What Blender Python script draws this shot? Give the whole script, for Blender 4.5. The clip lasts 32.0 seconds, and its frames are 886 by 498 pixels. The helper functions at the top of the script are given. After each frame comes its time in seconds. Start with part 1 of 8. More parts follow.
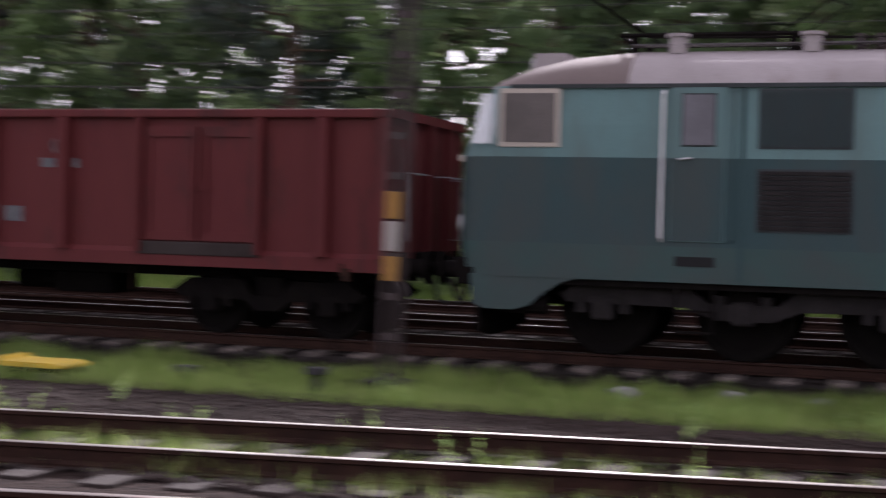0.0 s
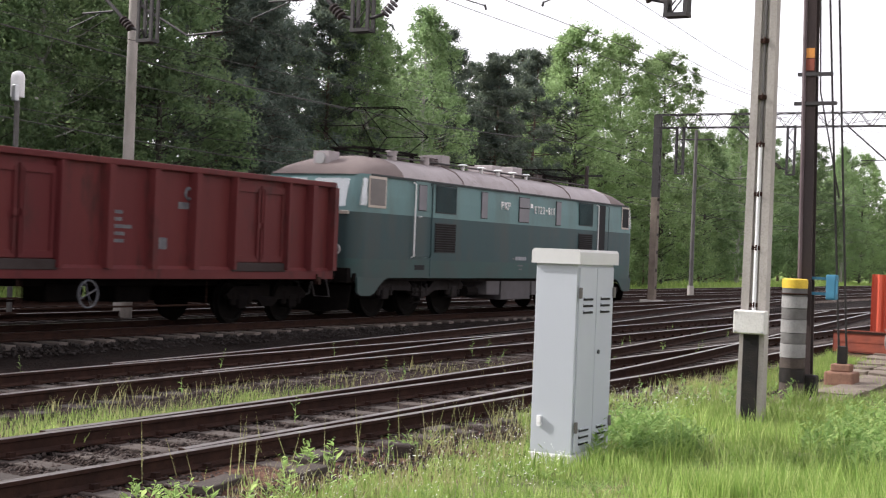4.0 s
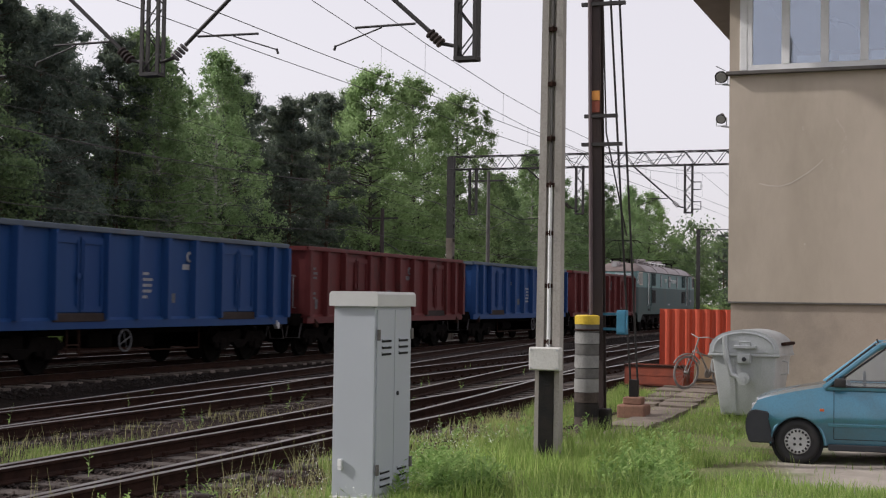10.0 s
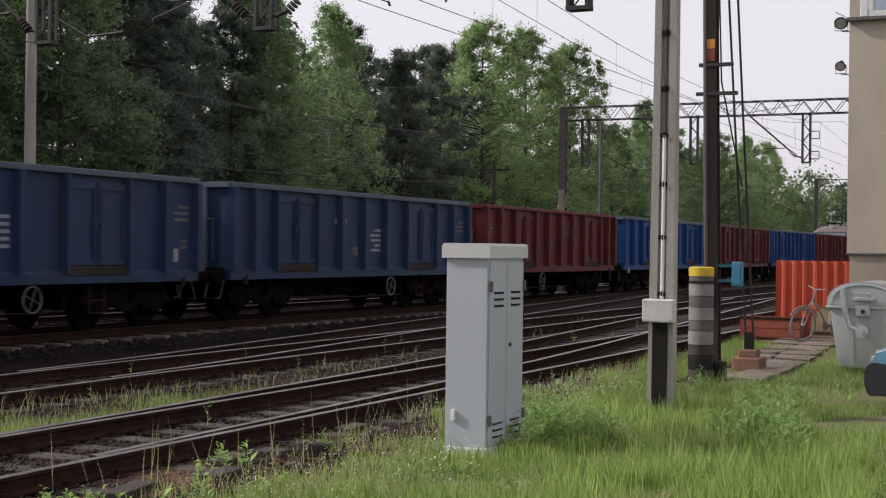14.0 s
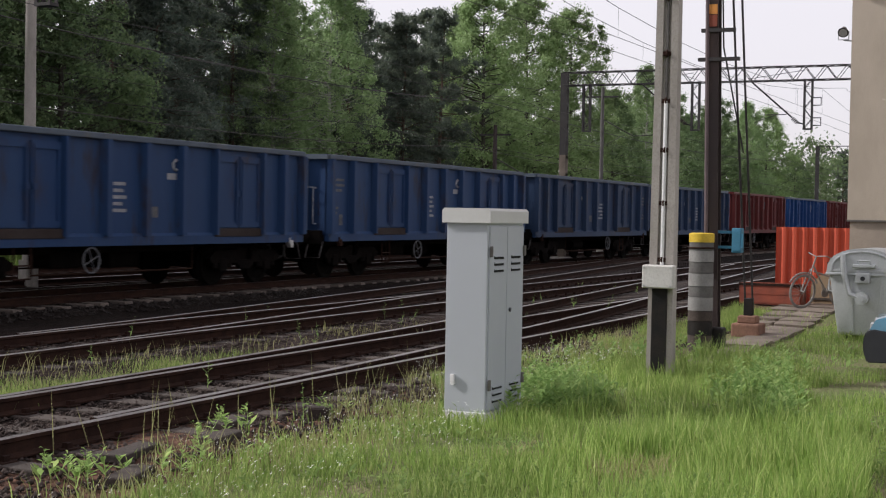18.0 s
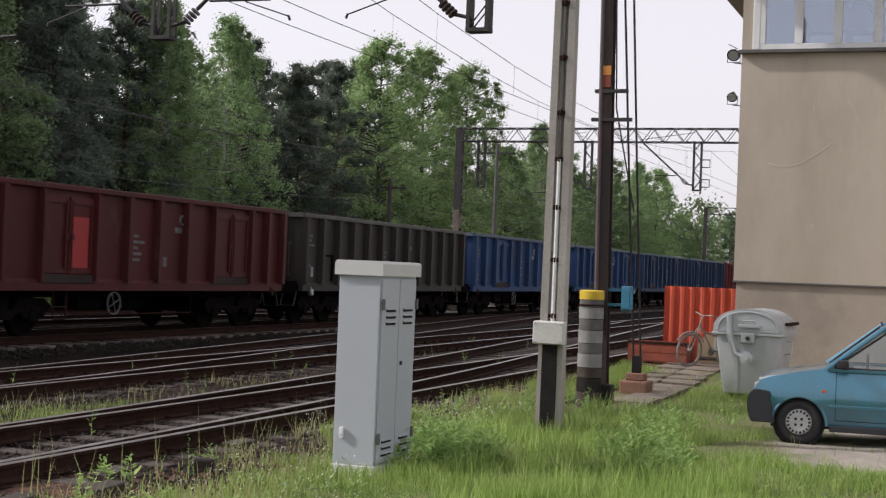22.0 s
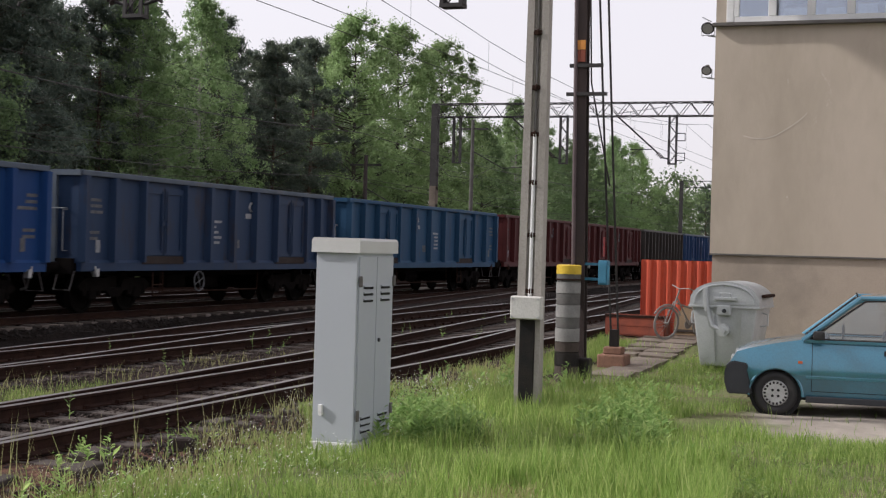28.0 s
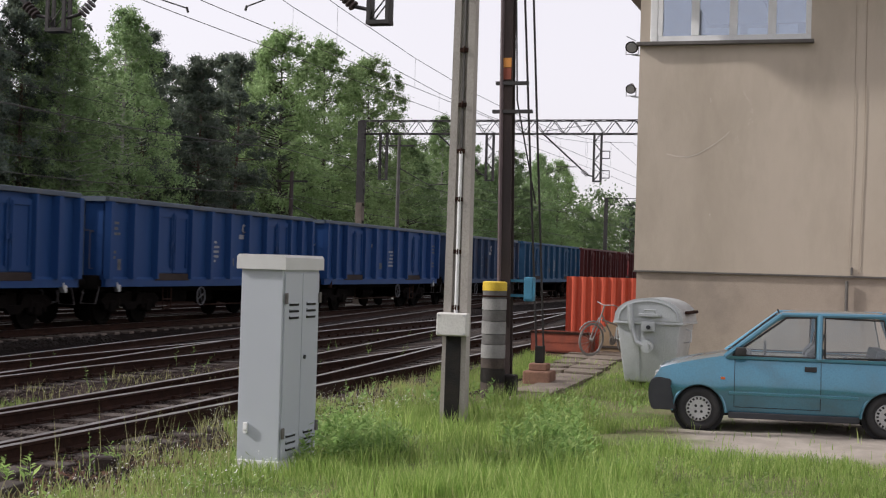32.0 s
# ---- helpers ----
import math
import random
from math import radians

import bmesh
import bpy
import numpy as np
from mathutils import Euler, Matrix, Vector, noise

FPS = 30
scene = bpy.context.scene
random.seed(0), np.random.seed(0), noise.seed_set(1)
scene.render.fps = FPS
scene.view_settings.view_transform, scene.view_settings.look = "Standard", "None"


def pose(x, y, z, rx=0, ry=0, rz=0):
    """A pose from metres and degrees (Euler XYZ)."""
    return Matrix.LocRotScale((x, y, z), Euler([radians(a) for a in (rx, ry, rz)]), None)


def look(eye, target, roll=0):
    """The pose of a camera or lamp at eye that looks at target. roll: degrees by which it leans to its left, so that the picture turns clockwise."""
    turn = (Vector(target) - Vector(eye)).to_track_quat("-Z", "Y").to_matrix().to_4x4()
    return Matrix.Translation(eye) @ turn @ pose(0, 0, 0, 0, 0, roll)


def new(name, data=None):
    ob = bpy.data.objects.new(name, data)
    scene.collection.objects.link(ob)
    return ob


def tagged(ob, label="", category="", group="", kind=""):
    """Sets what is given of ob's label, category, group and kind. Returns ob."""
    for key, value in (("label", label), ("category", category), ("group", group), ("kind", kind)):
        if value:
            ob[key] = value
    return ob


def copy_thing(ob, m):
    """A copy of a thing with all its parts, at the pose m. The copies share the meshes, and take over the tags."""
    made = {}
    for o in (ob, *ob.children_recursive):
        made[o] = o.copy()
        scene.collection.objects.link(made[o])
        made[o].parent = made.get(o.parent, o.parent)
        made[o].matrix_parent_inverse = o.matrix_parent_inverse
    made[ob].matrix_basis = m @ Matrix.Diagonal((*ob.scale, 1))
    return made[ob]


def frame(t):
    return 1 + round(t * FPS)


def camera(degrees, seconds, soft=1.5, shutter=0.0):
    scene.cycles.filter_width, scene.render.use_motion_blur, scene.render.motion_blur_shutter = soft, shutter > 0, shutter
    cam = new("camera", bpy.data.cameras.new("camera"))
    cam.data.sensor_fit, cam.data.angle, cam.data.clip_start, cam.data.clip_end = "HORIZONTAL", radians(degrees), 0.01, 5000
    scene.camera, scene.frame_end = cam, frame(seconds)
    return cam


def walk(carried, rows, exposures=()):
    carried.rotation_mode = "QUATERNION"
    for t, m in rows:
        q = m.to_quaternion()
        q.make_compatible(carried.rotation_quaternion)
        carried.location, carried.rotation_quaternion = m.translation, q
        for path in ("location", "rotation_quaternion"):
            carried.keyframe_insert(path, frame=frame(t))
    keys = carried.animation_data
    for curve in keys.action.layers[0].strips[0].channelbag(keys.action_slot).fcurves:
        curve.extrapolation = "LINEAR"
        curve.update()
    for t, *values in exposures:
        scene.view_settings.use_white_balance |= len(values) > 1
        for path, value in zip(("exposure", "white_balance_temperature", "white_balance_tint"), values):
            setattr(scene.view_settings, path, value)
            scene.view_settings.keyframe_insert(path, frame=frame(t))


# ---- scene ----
EYE = (0.0, 0.0, 1.66)
SPEED = 8.2            # metres a second, the train's constant pace
cam = camera(34.8, 32.0, soft=1.2, shutter=0.35)


def aim(yaw, pitch, roll):
    """Pose of the held camera; yaw is counted to the left from +y."""
    a, b = radians(yaw), radians(pitch)
    ahead = Vector((-math.sin(a) * math.cos(b), math.cos(a) * math.cos(b), math.sin(b)))
    return look(EYE, Vector(EYE) + ahead * 10, roll)


walk(cam, [
    (0.0, aim(18.65, -1.14, 1.5)),
    (0.1, aim(13.06, -1.44, 1.79)),
    (0.2, aim(7.52, -1.87, 1.89)),
    (0.3, aim(3.11, -1.63, 2.64)),
    (0.4, aim(-2.25, -0.39, 3.94)),
    (0.5, aim(-6.96, 0.03, 4.18)),
    (0.6, aim(-11.7, 1.39, 4.13)),
    (0.7, aim(-16.17, 2.53, 3.59)),
    (0.8, aim(-20.91, 2.43, 4.34)),
    (1.0, aim(-28.68, 2.01, 5.21)),
    (1.2, aim(-37.59, 1.85, 4.88)),
    (1.5, aim(-46.69, 1.9, 3.25)),
    (2.0, aim(-55.0, 1.69, 1.93)),
    (2.5, aim(-58.04, 0.91, 2.28)),
    (4.5, aim(-62.63, 0.63, 1.87)),
    (5.0, aim(-64.86, 1.42, 1.59)),
    (5.5, aim(-68.95, 1.94, 1.44)),
    (6.0, aim(-71.45, 3.00, 1.51)),
    (6.5, aim(-70.14, 1.80, 1.21)),
    (7.0, aim(-67.25, 1.39, 0.85)),
    (7.5, aim(-67.32, 1.22, 1.12)),
    (8.0, aim(-67.31, 1.28, 0.79)),
    (8.5, aim(-66.27, 1.48, 0.51)),
    (9.0, aim(-65.72, 1.77, 0.71)),
    (9.5, aim(-68.81, 1.90, 0.57)),
    (10.0, aim(-69.57, 2.05, 0.77)),
    (10.5, aim(-69.42, 1.90, 0.65)),
    (11.0, aim(-69.23, 1.95, 0.38)),
    (11.5, aim(-69.22, 1.42, 0.40)),
    (12.0, aim(-68.60, 1.18, 0.83)),
    (12.5, aim(-65.56, 0.99, 0.59)),
    (13.0, aim(-63.99, 0.54, 0.67)),
    (13.5, aim(-64.95, 0.12, 0.93)),
    (14.0, aim(-65.05, 0.04, 0.70)),
    (14.5, aim(-64.85, -0.06, 0.83)),
    (16.5, aim(-65.44, -0.26, 0.25)),
    (17.0, aim(-66.15, -0.09, 1.36)),
    (17.5, aim(-65.66, -1.15, 0.75)),
    (18.0, aim(-65.06, -1.39, 1.01)),
    (18.5, aim(-65.66, -0.98, 1.35)),
    (19.0, aim(-68.01, -0.08, 1.80)),
    (19.5, aim(-68.08, -0.12, 2.06)),
    (20.0, aim(-68.29, -0.29, 2.14)),
    (20.5, aim(-68.48, 0.00, 2.30)),
    (21.0, aim(-68.39, 0.37, 2.35)),
    (21.5, aim(-68.38, 0.43, 2.17)),
    (22.0, aim(-69.34, 0.88, 2.29)),
    (22.5, aim(-70.18, 1.20, 1.85)),
    (23.0, aim(-71.01, 0.85, 1.74)),
    (23.5, aim(-71.38, 0.78, 1.73)),
    (24.0, aim(-70.95, 0.78, 1.64)),
    (24.5, aim(-70.87, 0.72, 1.63)),
    (25.0, aim(-70.27, 0.99, 1.94)),
    (25.5, aim(-70.36, 0.40, 2.37)),
    (27.5, aim(-69.87, 0.56, 1.80)),
    (28.0, aim(-70.31, -0.05, 1.59)),
    (28.5, aim(-71.33, 0.09, 2.09)),
    (29.0, aim(-71.25, 0.02, 2.11)),
    (29.5, aim(-71.50, -0.03, 2.03)),
    (30.0, aim(-71.71, 0.07, 1.88)),
    (30.5, aim(-72.34, -0.02, 1.91)),
    (31.0, aim(-72.34, 0.18, 2.20)),
    (31.5, aim(-72.91, 0.67, 1.78)),
    (32.0, aim(-73.28, 0.71, 1.63)),
], exposures=[(0.0, 0.5, 6000, 26), (0.6, 0.65, 6100, 20), (1.2, 0.85, 6200, 16), (2.0, 0.97, 6200, 14), (4.0, 0.85, 6200, 14), (5.0, 0.8, 6200, 14), (6.0, 0.45, 6200, 14), (7.0, 0.12, 6200, 14), (8.0, 0.03, 6200, 14), (9.0, -0.1, 6200, 14), (10.0, -0.05, 6200, 14), (13.0, -0.05, 6200, 14),
    (20.0, 0.08, 6200, 14), (24.0, 0.05, 6200, 14), (32.0, 0.1, 6200, 14)])

# ---- world, sun, exposure ----
SUN_FROM = Vector((-0.214, 0.80, 0.56)).normalized()
world = bpy.data.worlds.new("hazy_sky")
scene.world = world
world.use_nodes = True
wt = world.node_tree
sky = wt.nodes.new("ShaderNodeTexSky")
sky.sky_type = 'NISHITA'
sky.sun_disc = False
sky.sun_elevation = math.asin(SUN_FROM.z)
sky.sun_rotation = math.atan2(SUN_FROM.x, SUN_FROM.y)
sky.dust_density = 2.0
sky.air_density = 1.0
haze = wt.nodes.new("ShaderNodeHueSaturation")
haze.inputs["Saturation"].default_value = 0.22
wt.links.new(sky.outputs[0], haze.inputs["Color"])
veil = wt.nodes.new("ShaderNodeMix")           # thin even cloud over the blue
veil.data_type = 'RGBA'
veil.inputs[0].default_value = 0.55
veil.inputs[7].default_value = (7.1, 6.6, 6.55, 1)
wt.links.new(haze.outputs[0], veil.inputs[6])
wt.links.new(veil.outputs[2], wt.nodes["Background"].inputs[0])
wt.nodes["Background"].inputs[1].default_value = 0.15
sun = new("sun", bpy.data.lights.new("sun", 'SUN'))
sun.data.energy = 3.7
sun.data.angle = radians(3.0)
sun.data.color = (1.0, 0.95, 0.86)
sun.matrix_world = look(SUN_FROM * 50, (0, 0, 0))
scene.view_settings.exposure = 0.0

# ---- materials ----
def nodes_of(name):
    m = bpy.data.materials.new(name)
    m.use_nodes = True
    t = m.node_tree
    return m, t, t.nodes["Principled BSDF"]


def tex_noise(t, scale, detail=4.0, stretch=None, rough=0.6, coord="Object"):
    tc = t.nodes.new("ShaderNodeTexCoord")
    n = t.nodes.new("ShaderNodeTexNoise")
    n.inputs["Scale"].default_value = scale
    n.inputs["Detail"].default_value = detail
    n.inputs["Roughness"].default_value = rough
    src = tc.outputs[coord]
    if stretch:
        mp = t.nodes.new("ShaderNodeMapping")
        mp.inputs["Scale"].default_value = stretch
        t.links.new(src, mp.inputs[0])
        src = mp.outputs[0]
    t.links.new(src, n.inputs["Vector"])
    return n.outputs["Fac"]


def ramp(t, fac, lo, hi):
    r = t.nodes.new("ShaderNodeMapRange")
    r.inputs[1].default_value, r.inputs[2].default_value = lo, hi
    t.links.new(fac, r.inputs[0])
    return r.outputs[0]


def mixc(t, fac, a, b):
    n = t.nodes.new("ShaderNodeMix")
    n.data_type = 'RGBA'
    for sock, v in ((n.inputs[6], a), (n.inputs[7], b)):
        if isinstance(v, tuple):
            sock.default_value = (*v, 1)
        else:
            t.links.new(v, sock)
    if isinstance(fac, float):
        n.inputs[0].default_value = fac
    else:
        t.links.new(fac, n.inputs[0])
    return n.outputs[2]


def surface(name, base, other=None, scale=3.0, fine=40.0, rough=0.7, metal=0.0, bump=0.15, dirt=None, dirt_at=(0.55, 0.75), dirt_scale=1.2,
            stretch=None, spread=(0.35, 0.7), bump_scale=None, rand=0.0, spec=0.4):
    """Two-scale colour variation, a layer of dirt or rust with its own shape, and fine relief."""
    m, t, p = nodes_of(name)
    other = other or tuple(c * 0.8 for c in base)
    col = mixc(t, ramp(t, tex_noise(t, scale, 5, stretch), *spread), base, other)
    grain = tex_noise(t, fine, 3)
    dark = tuple(c * 0.7 for c in other)
    g = t.nodes.new("ShaderNodeMath")
    g.operation = 'MULTIPLY'
    g.inputs[1].default_value = 0.5
    t.links.new(ramp(t, grain, 0.45, 0.75), g.inputs[0])
    col = mixc(t, g.outputs[0], col, dark)
    if dirt:
        col = mixc(t, ramp(t, tex_noise(t, dirt_scale, 8, stretch, 0.7), *dirt_at), col, dirt)
    if rand:
        oi = t.nodes.new("ShaderNodeObjectInfo")
        hv = t.nodes.new("ShaderNodeHueSaturation")
        t.links.new(col, hv.inputs["Color"])
        rr = ramp(t, oi.outputs["Random"], 0, 1)
        rr.node.inputs[3].default_value, rr.node.inputs[4].default_value = 1 - rand, 1 + rand
        t.links.new(rr, hv.inputs["Value"])
        col = hv.outputs[0]
    t.links.new(col, p.inputs["Base Color"])
    p.inputs["Roughness"].default_value = rough
    p.inputs["Metallic"].default_value = metal
    p.inputs["Specular IOR Level"].default_value = spec
    if bump:
        b = t.nodes.new("ShaderNodeBump")
        b.inputs["Strength"].default_value = bump
        b.inputs["Distance"].default_value = 0.02
        t.links.new(tex_noise(t, bump_scale or fine, 4), b.inputs["Height"])
        t.links.new(b.outputs[0], p.inputs["Normal"])
    return m


def leafy(name, a, b, c, trans=0.35):
    """Leaves: diffuse with light coming through, each leaf a little different."""
    m, t, p = nodes_of(name)
    geo = t.nodes.new("ShaderNodeNewGeometry")
    r = t.nodes.new("ShaderNodeValToRGB")
    r.color_ramp.elements[0].color, r.color_ramp.elements[1].color = (*a, 1), (*b, 1)
    e = r.color_ramp.elements.new(0.6)
    e.color = (*c, 1)
    t.links.new(geo.outputs["Random Per Island"], r.inputs[0])
    n = ramp(t, tex_noise(t, 0.35, 3), 0.3, 0.7)
    dark = t.nodes.new("ShaderNodeHueSaturation")
    dark.inputs["Value"].default_value = 0.6
    t.links.new(r.outputs[0], dark.inputs["Color"])
    col = mixc(t, n, dark.outputs[0], r.outputs[0])
    oi = t.nodes.new("ShaderNodeObjectInfo")
    hv = t.nodes.new("ShaderNodeHueSaturation")
    rr = ramp(t, oi.outputs["Random"], 0, 1)
    rr.node.inputs[3].default_value, rr.node.inputs[4].default_value = 0.75, 1.25
    t.links.new(rr, hv.inputs["Value"])
    t.links.new(col, hv.inputs["Color"])
    t.links.new(hv.outputs[0], p.inputs["Base Color"])
    p.inputs["Roughness"].default_value = 0.65
    p.inputs["Specular IOR Level"].default_value = 0.25
    tr = t.nodes.new("ShaderNodeBsdfTranslucent")
    thin = t.nodes.new("ShaderNodeMix")          # light that passes a leaf comes out brighter and yellower
    thin.data_type = 'RGBA'
    thin.blend_type = 'ADD'
    thin.inputs[0].default_value = 1.0
    thin.inputs[7].default_value = (0.10, 0.11, 0.055, 1)
    t.links.new(hv.outputs[0], thin.inputs[6])
    t.links.new(thin.outputs[2], tr.inputs[0])
    mx = t.nodes.new("ShaderNodeMixShader")
    mx.inputs[0].default_value = trans
    t.links.new(p.outputs[0], mx.inputs[1])
    t.links.new(tr.outputs[0], mx.inputs[2])
    t.links.new(mx.outputs[0], t.nodes["Material Output"].inputs[0])
    return m


def ground_surface():
    """Grass soil on the camera's side, brown ballast under the tracks, grass again before the wood."""
    m, t, p = nodes_of("ground_soil_and_ballast")
    tc = t.nodes.new("ShaderNodeTexCoord")
    sep = t.nodes.new("ShaderNodeSeparateXYZ")
    t.links.new(tc.outputs["Object"], sep.inputs[0])
    vor = t.nodes.new("ShaderNodeTexVoronoi")
    vor.inputs["Scale"].default_value = 22.0
    t.links.new(tc.outputs["Object"], vor.inputs["Vector"])
    vs = t.nodes.new("ShaderNodeSeparateColor")
    t.links.new(vor.outputs["Color"], vs.inputs[0])
    stone = mixc(t, ramp(t, vs.outputs[0], 0.1, 0.9), (0.013, 0.009, 0.008), (0.052, 0.036, 0.030))
    stone = mixc(t, ramp(t, tex_noise(t, 0.7, 6), 0.42, 0.62), stone, (0.018, 0.011, 0.009))
    bed_shade = t.nodes.new("ShaderNodeHueSaturation")     # oily bed of the main line, darkened further for the train's shade
    bed_shade.inputs["Value"].default_value = 0.4
    t.links.new(stone, bed_shade.inputs["Color"])
    stone = mixc(t, ramp(t, sep.outputs[1], 13.6, 16.6), stone, bed_shade.outputs[0])
    soil = mixc(t, ramp(t, tex_noise(t, 1.4, 6), 0.35, 0.65), (0.11, 0.16, 0.045), (0.17, 0.15, 0.09))
    wob = t.nodes.new("ShaderNodeMath")
    wob.operation = 'MULTIPLY_ADD'
    t.links.new(tex_noise(t, 0.8, 5), wob.inputs[0])
    wob.inputs[1].default_value = 1.6
    t.links.new(sep.outputs[1], wob.inputs[2])
    near = ramp(t, wob.outputs[0], 6.6, 7.2)
    far = ramp(t, wob.outputs[0], 29.6, 30.6)
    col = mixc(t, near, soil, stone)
    # bare reddish earth between the grass and the near rail
    bare = t.nodes.new("ShaderNodeMath")
    bare.operation = 'MULTIPLY'
    t.links.new(ramp(t, wob.outputs[0], 6.1, 6.7), bare.inputs[0])
    t.links.new(ramp(t, wob.outputs[0], 8.6, 7.8), bare.inputs[1])
    earth = mixc(t, ramp(t, tex_noise(t, 5.0, 6), 0.35, 0.65), (0.135, 0.075, 0.052), (0.055, 0.031, 0.024))
    col = mixc(t, bare.outputs[0], col, earth)
    col = mixc(t, far, col, mixc(t, ramp(t, tex_noise(t, 0.5, 5), 0.4, 0.6), (0.14, 0.21, 0.055), (0.19, 0.24, 0.075)))
    # bare sandy parking ground beside the signal box
    dx = t.nodes.new("ShaderNodeMath")
    dx.operation = 'MULTIPLY_ADD'
    t.links.new(tex_noise(t, 0.9, 5), dx.inputs[0])
    dx.inputs[1].default_value = 2.2
    t.links.new(sep.outputs[1], dx.inputs[2])
    a = ramp(t, dx.outputs[0], 3.4, 2.7)
    b = ramp(t, sep.outputs[0], 14.6, 15.6)
    ab = t.nodes.new("ShaderNodeMath")
    ab.operation = 'MULTIPLY'
    t.links.new(a, ab.inputs[0])
    t.links.new(b, ab.inputs[1])
    sand = mixc(t, ramp(t, tex_noise(t, 2.0, 6), 0.35, 0.65), (0.36, 0.32, 0.275), (0.26, 0.23, 0.195))
    col = mixc(t, ab.outputs[0], col, sand)
    t.links.new(col, p.inputs["Base Color"])
    p.inputs["Roughness"].default_value = 0.95
    p.inputs["Specular IOR Level"].default_value = 0.1
    bm_ = t.nodes.new("ShaderNodeBump")
    bm_.inputs["Strength"].default_value = 0.9
    bm_.inputs["Distance"].default_value = 0.03
    inv = t.nodes.new("ShaderNodeMath")           # stones only where there is ballast or soil, not on the sand
    inv.operation = 'SUBTRACT'
    inv.inputs[0].default_value = 1.0
    t.links.new(ab.outputs[0], inv.inputs[1])
    hgt = t.nodes.new("ShaderNodeMath")
    hgt.operation = 'MULTIPLY_ADD'
    t.links.new(vor.outputs["Distance"], hgt.inputs[0])
    t.links.new(inv.outputs[0], hgt.inputs[1])
    t.links.new(tex_noise(t, 9.0, 6), hgt.inputs[2])
    t.links.new(hgt.outputs[0], bm_.inputs["Height"])
    t.links.new(bm_.outputs[0], p.inputs["Normal"])
    return m


def wagon_paint(name, base, worn, rust=(0.10, 0.05, 0.035), rust_at=(0.58, 0.72), rough=0.55):
    return surface(name, base, worn, scale=1.1, fine=55, rough=rough, bump=0.12, dirt=rust, dirt_at=rust_at, dirt_scale=2.4,
                   stretch=(1.0, 1.0, 0.25), bump_scale=4.0, spec=0.15)


M_GROUND = ground_surface()
M_RUST = surface("rusty_steel", (0.042, 0.021, 0.015), (0.02, 0.011, 0.009), 6, 60, 0.9, bump=0.3, spec=0.1)
M_RAILHEAD = surface("polished_rail_head", (0.36, 0.335, 0.32), (0.16, 0.13, 0.115), 1.3, 50, 0.34, 0.9, bump=0.0)
M_SLEEPER = surface("weathered_sleeper", (0.066, 0.051, 0.043), (0.030, 0.023, 0.019), 2.5, 35, 0.9, bump=0.5, rand=0.25)
M_SLEEPER_OILY = surface("oily_sleeper", (0.032, 0.022, 0.018), (0.018, 0.013, 0.011), 2.5, 35, 0.9, bump=0.5, rand=0.25)
M_SLEEPER_PALE = surface("dusty_sleeper", (0.15, 0.125, 0.11), (0.08, 0.062, 0.052), 2.5, 35, 0.9, bump=0.5, rand=0.3)
M_STONE = surface("ballast_stone", (0.060, 0.042, 0.035), (0.020, 0.014, 0.012), 8, 50, 0.95, bump=0.3)
# stones beside the main track, darker to carry the train's shade
M_STONE_DARK = surface("shaded_oily_ballast_stone", (0.026, 0.019, 0.016), (0.010, 0.008, 0.007), 8, 50, 0.95, bump=0.3)
M_CONCRETE = surface("weathered_concrete", (0.40, 0.37, 0.34), (0.26, 0.24, 0.215), 2.2, 45, 0.9, bump=0.35, dirt=(0.15, 0.14, 0.125), dirt_scale=1.4, stretch=(1, 1, 0.3))
M_CONCRETE_DARK = surface("dark_tarred_concrete", (0.007, 0.007, 0.008), (0.022, 0.017, 0.014), 4, 45, 0.55, bump=0.3, spec=0.25)
M_CONCRETE_BAND = surface("light_concrete_band", (0.27, 0.265, 0.255), (0.18, 0.175, 0.17), 3, 40, 0.9, bump=0.35)
M_CONCRETE_GREY = surface("grey_concrete_band", (0.13, 0.125, 0.12), (0.085, 0.08, 0.075), 3, 40, 0.9, bump=0.35)
M_YELLOW = surface("yellow_paint", (0.62, 0.43, 0.035), (0.45, 0.30, 0.02), 5, 50, 0.6, bump=0.1)
M_BROWN = surface("dark_brown_steel", (0.048, 0.032, 0.030), (0.028, 0.02, 0.02), 1.5, 40, 0.6, bump=0.2, dirt=(0.08, 0.05, 0.042), dirt_scale=0.9, stretch=(1, 1, 0.3))
M_ORANGEPLATE = surface("orange_plate", (0.62, 0.26, 0.05), (0.5, 0.2, 0.04), 5, 50, 0.6, bump=0.05)
M_BANDPLATE = surface("dull_yellow_plate", (0.36, 0.19, 0.04), (0.28, 0.14, 0.03), 5, 50, 0.7, bump=0.05)
M_CATSTEEL = surface("catenary_steel", (0.040, 0.036, 0.036), (0.024, 0.022, 0.022), 3, 40, 0.65, bump=0.1)
M_WIRE = surface("dark_wire", (0.05, 0.045, 0.042), None, 3, 40, 0.6, bump=0)
M_CABINET = surface("grey_cabinet_plastic", (0.43, 0.455, 0.492), (0.40, 0.425, 0.460), 0.8, 240, 0.5, bump=0.0, dirt=(0.30, 0.30, 0.295), dirt_at=(0.70, 0.9), dirt_scale=2.2)
M_CABINET_TOP = surface("pale_cabinet_roof", (0.57, 0.57, 0.56), (0.52, 0.515, 0.50), 1.2, 240, 0.65, bump=0.03)
# near-black stands in for the shade inside gaps, slots and openings
M_DARK = surface("recess_shade_black", (0.012, 0.012, 0.013), None, 4, 40, 0.9, bump=0)
M_BLACK = surface("black_rubber", (0.022, 0.022, 0.024), (0.035, 0.033, 0.032), 6, 50, 0.75, bump=0.1)
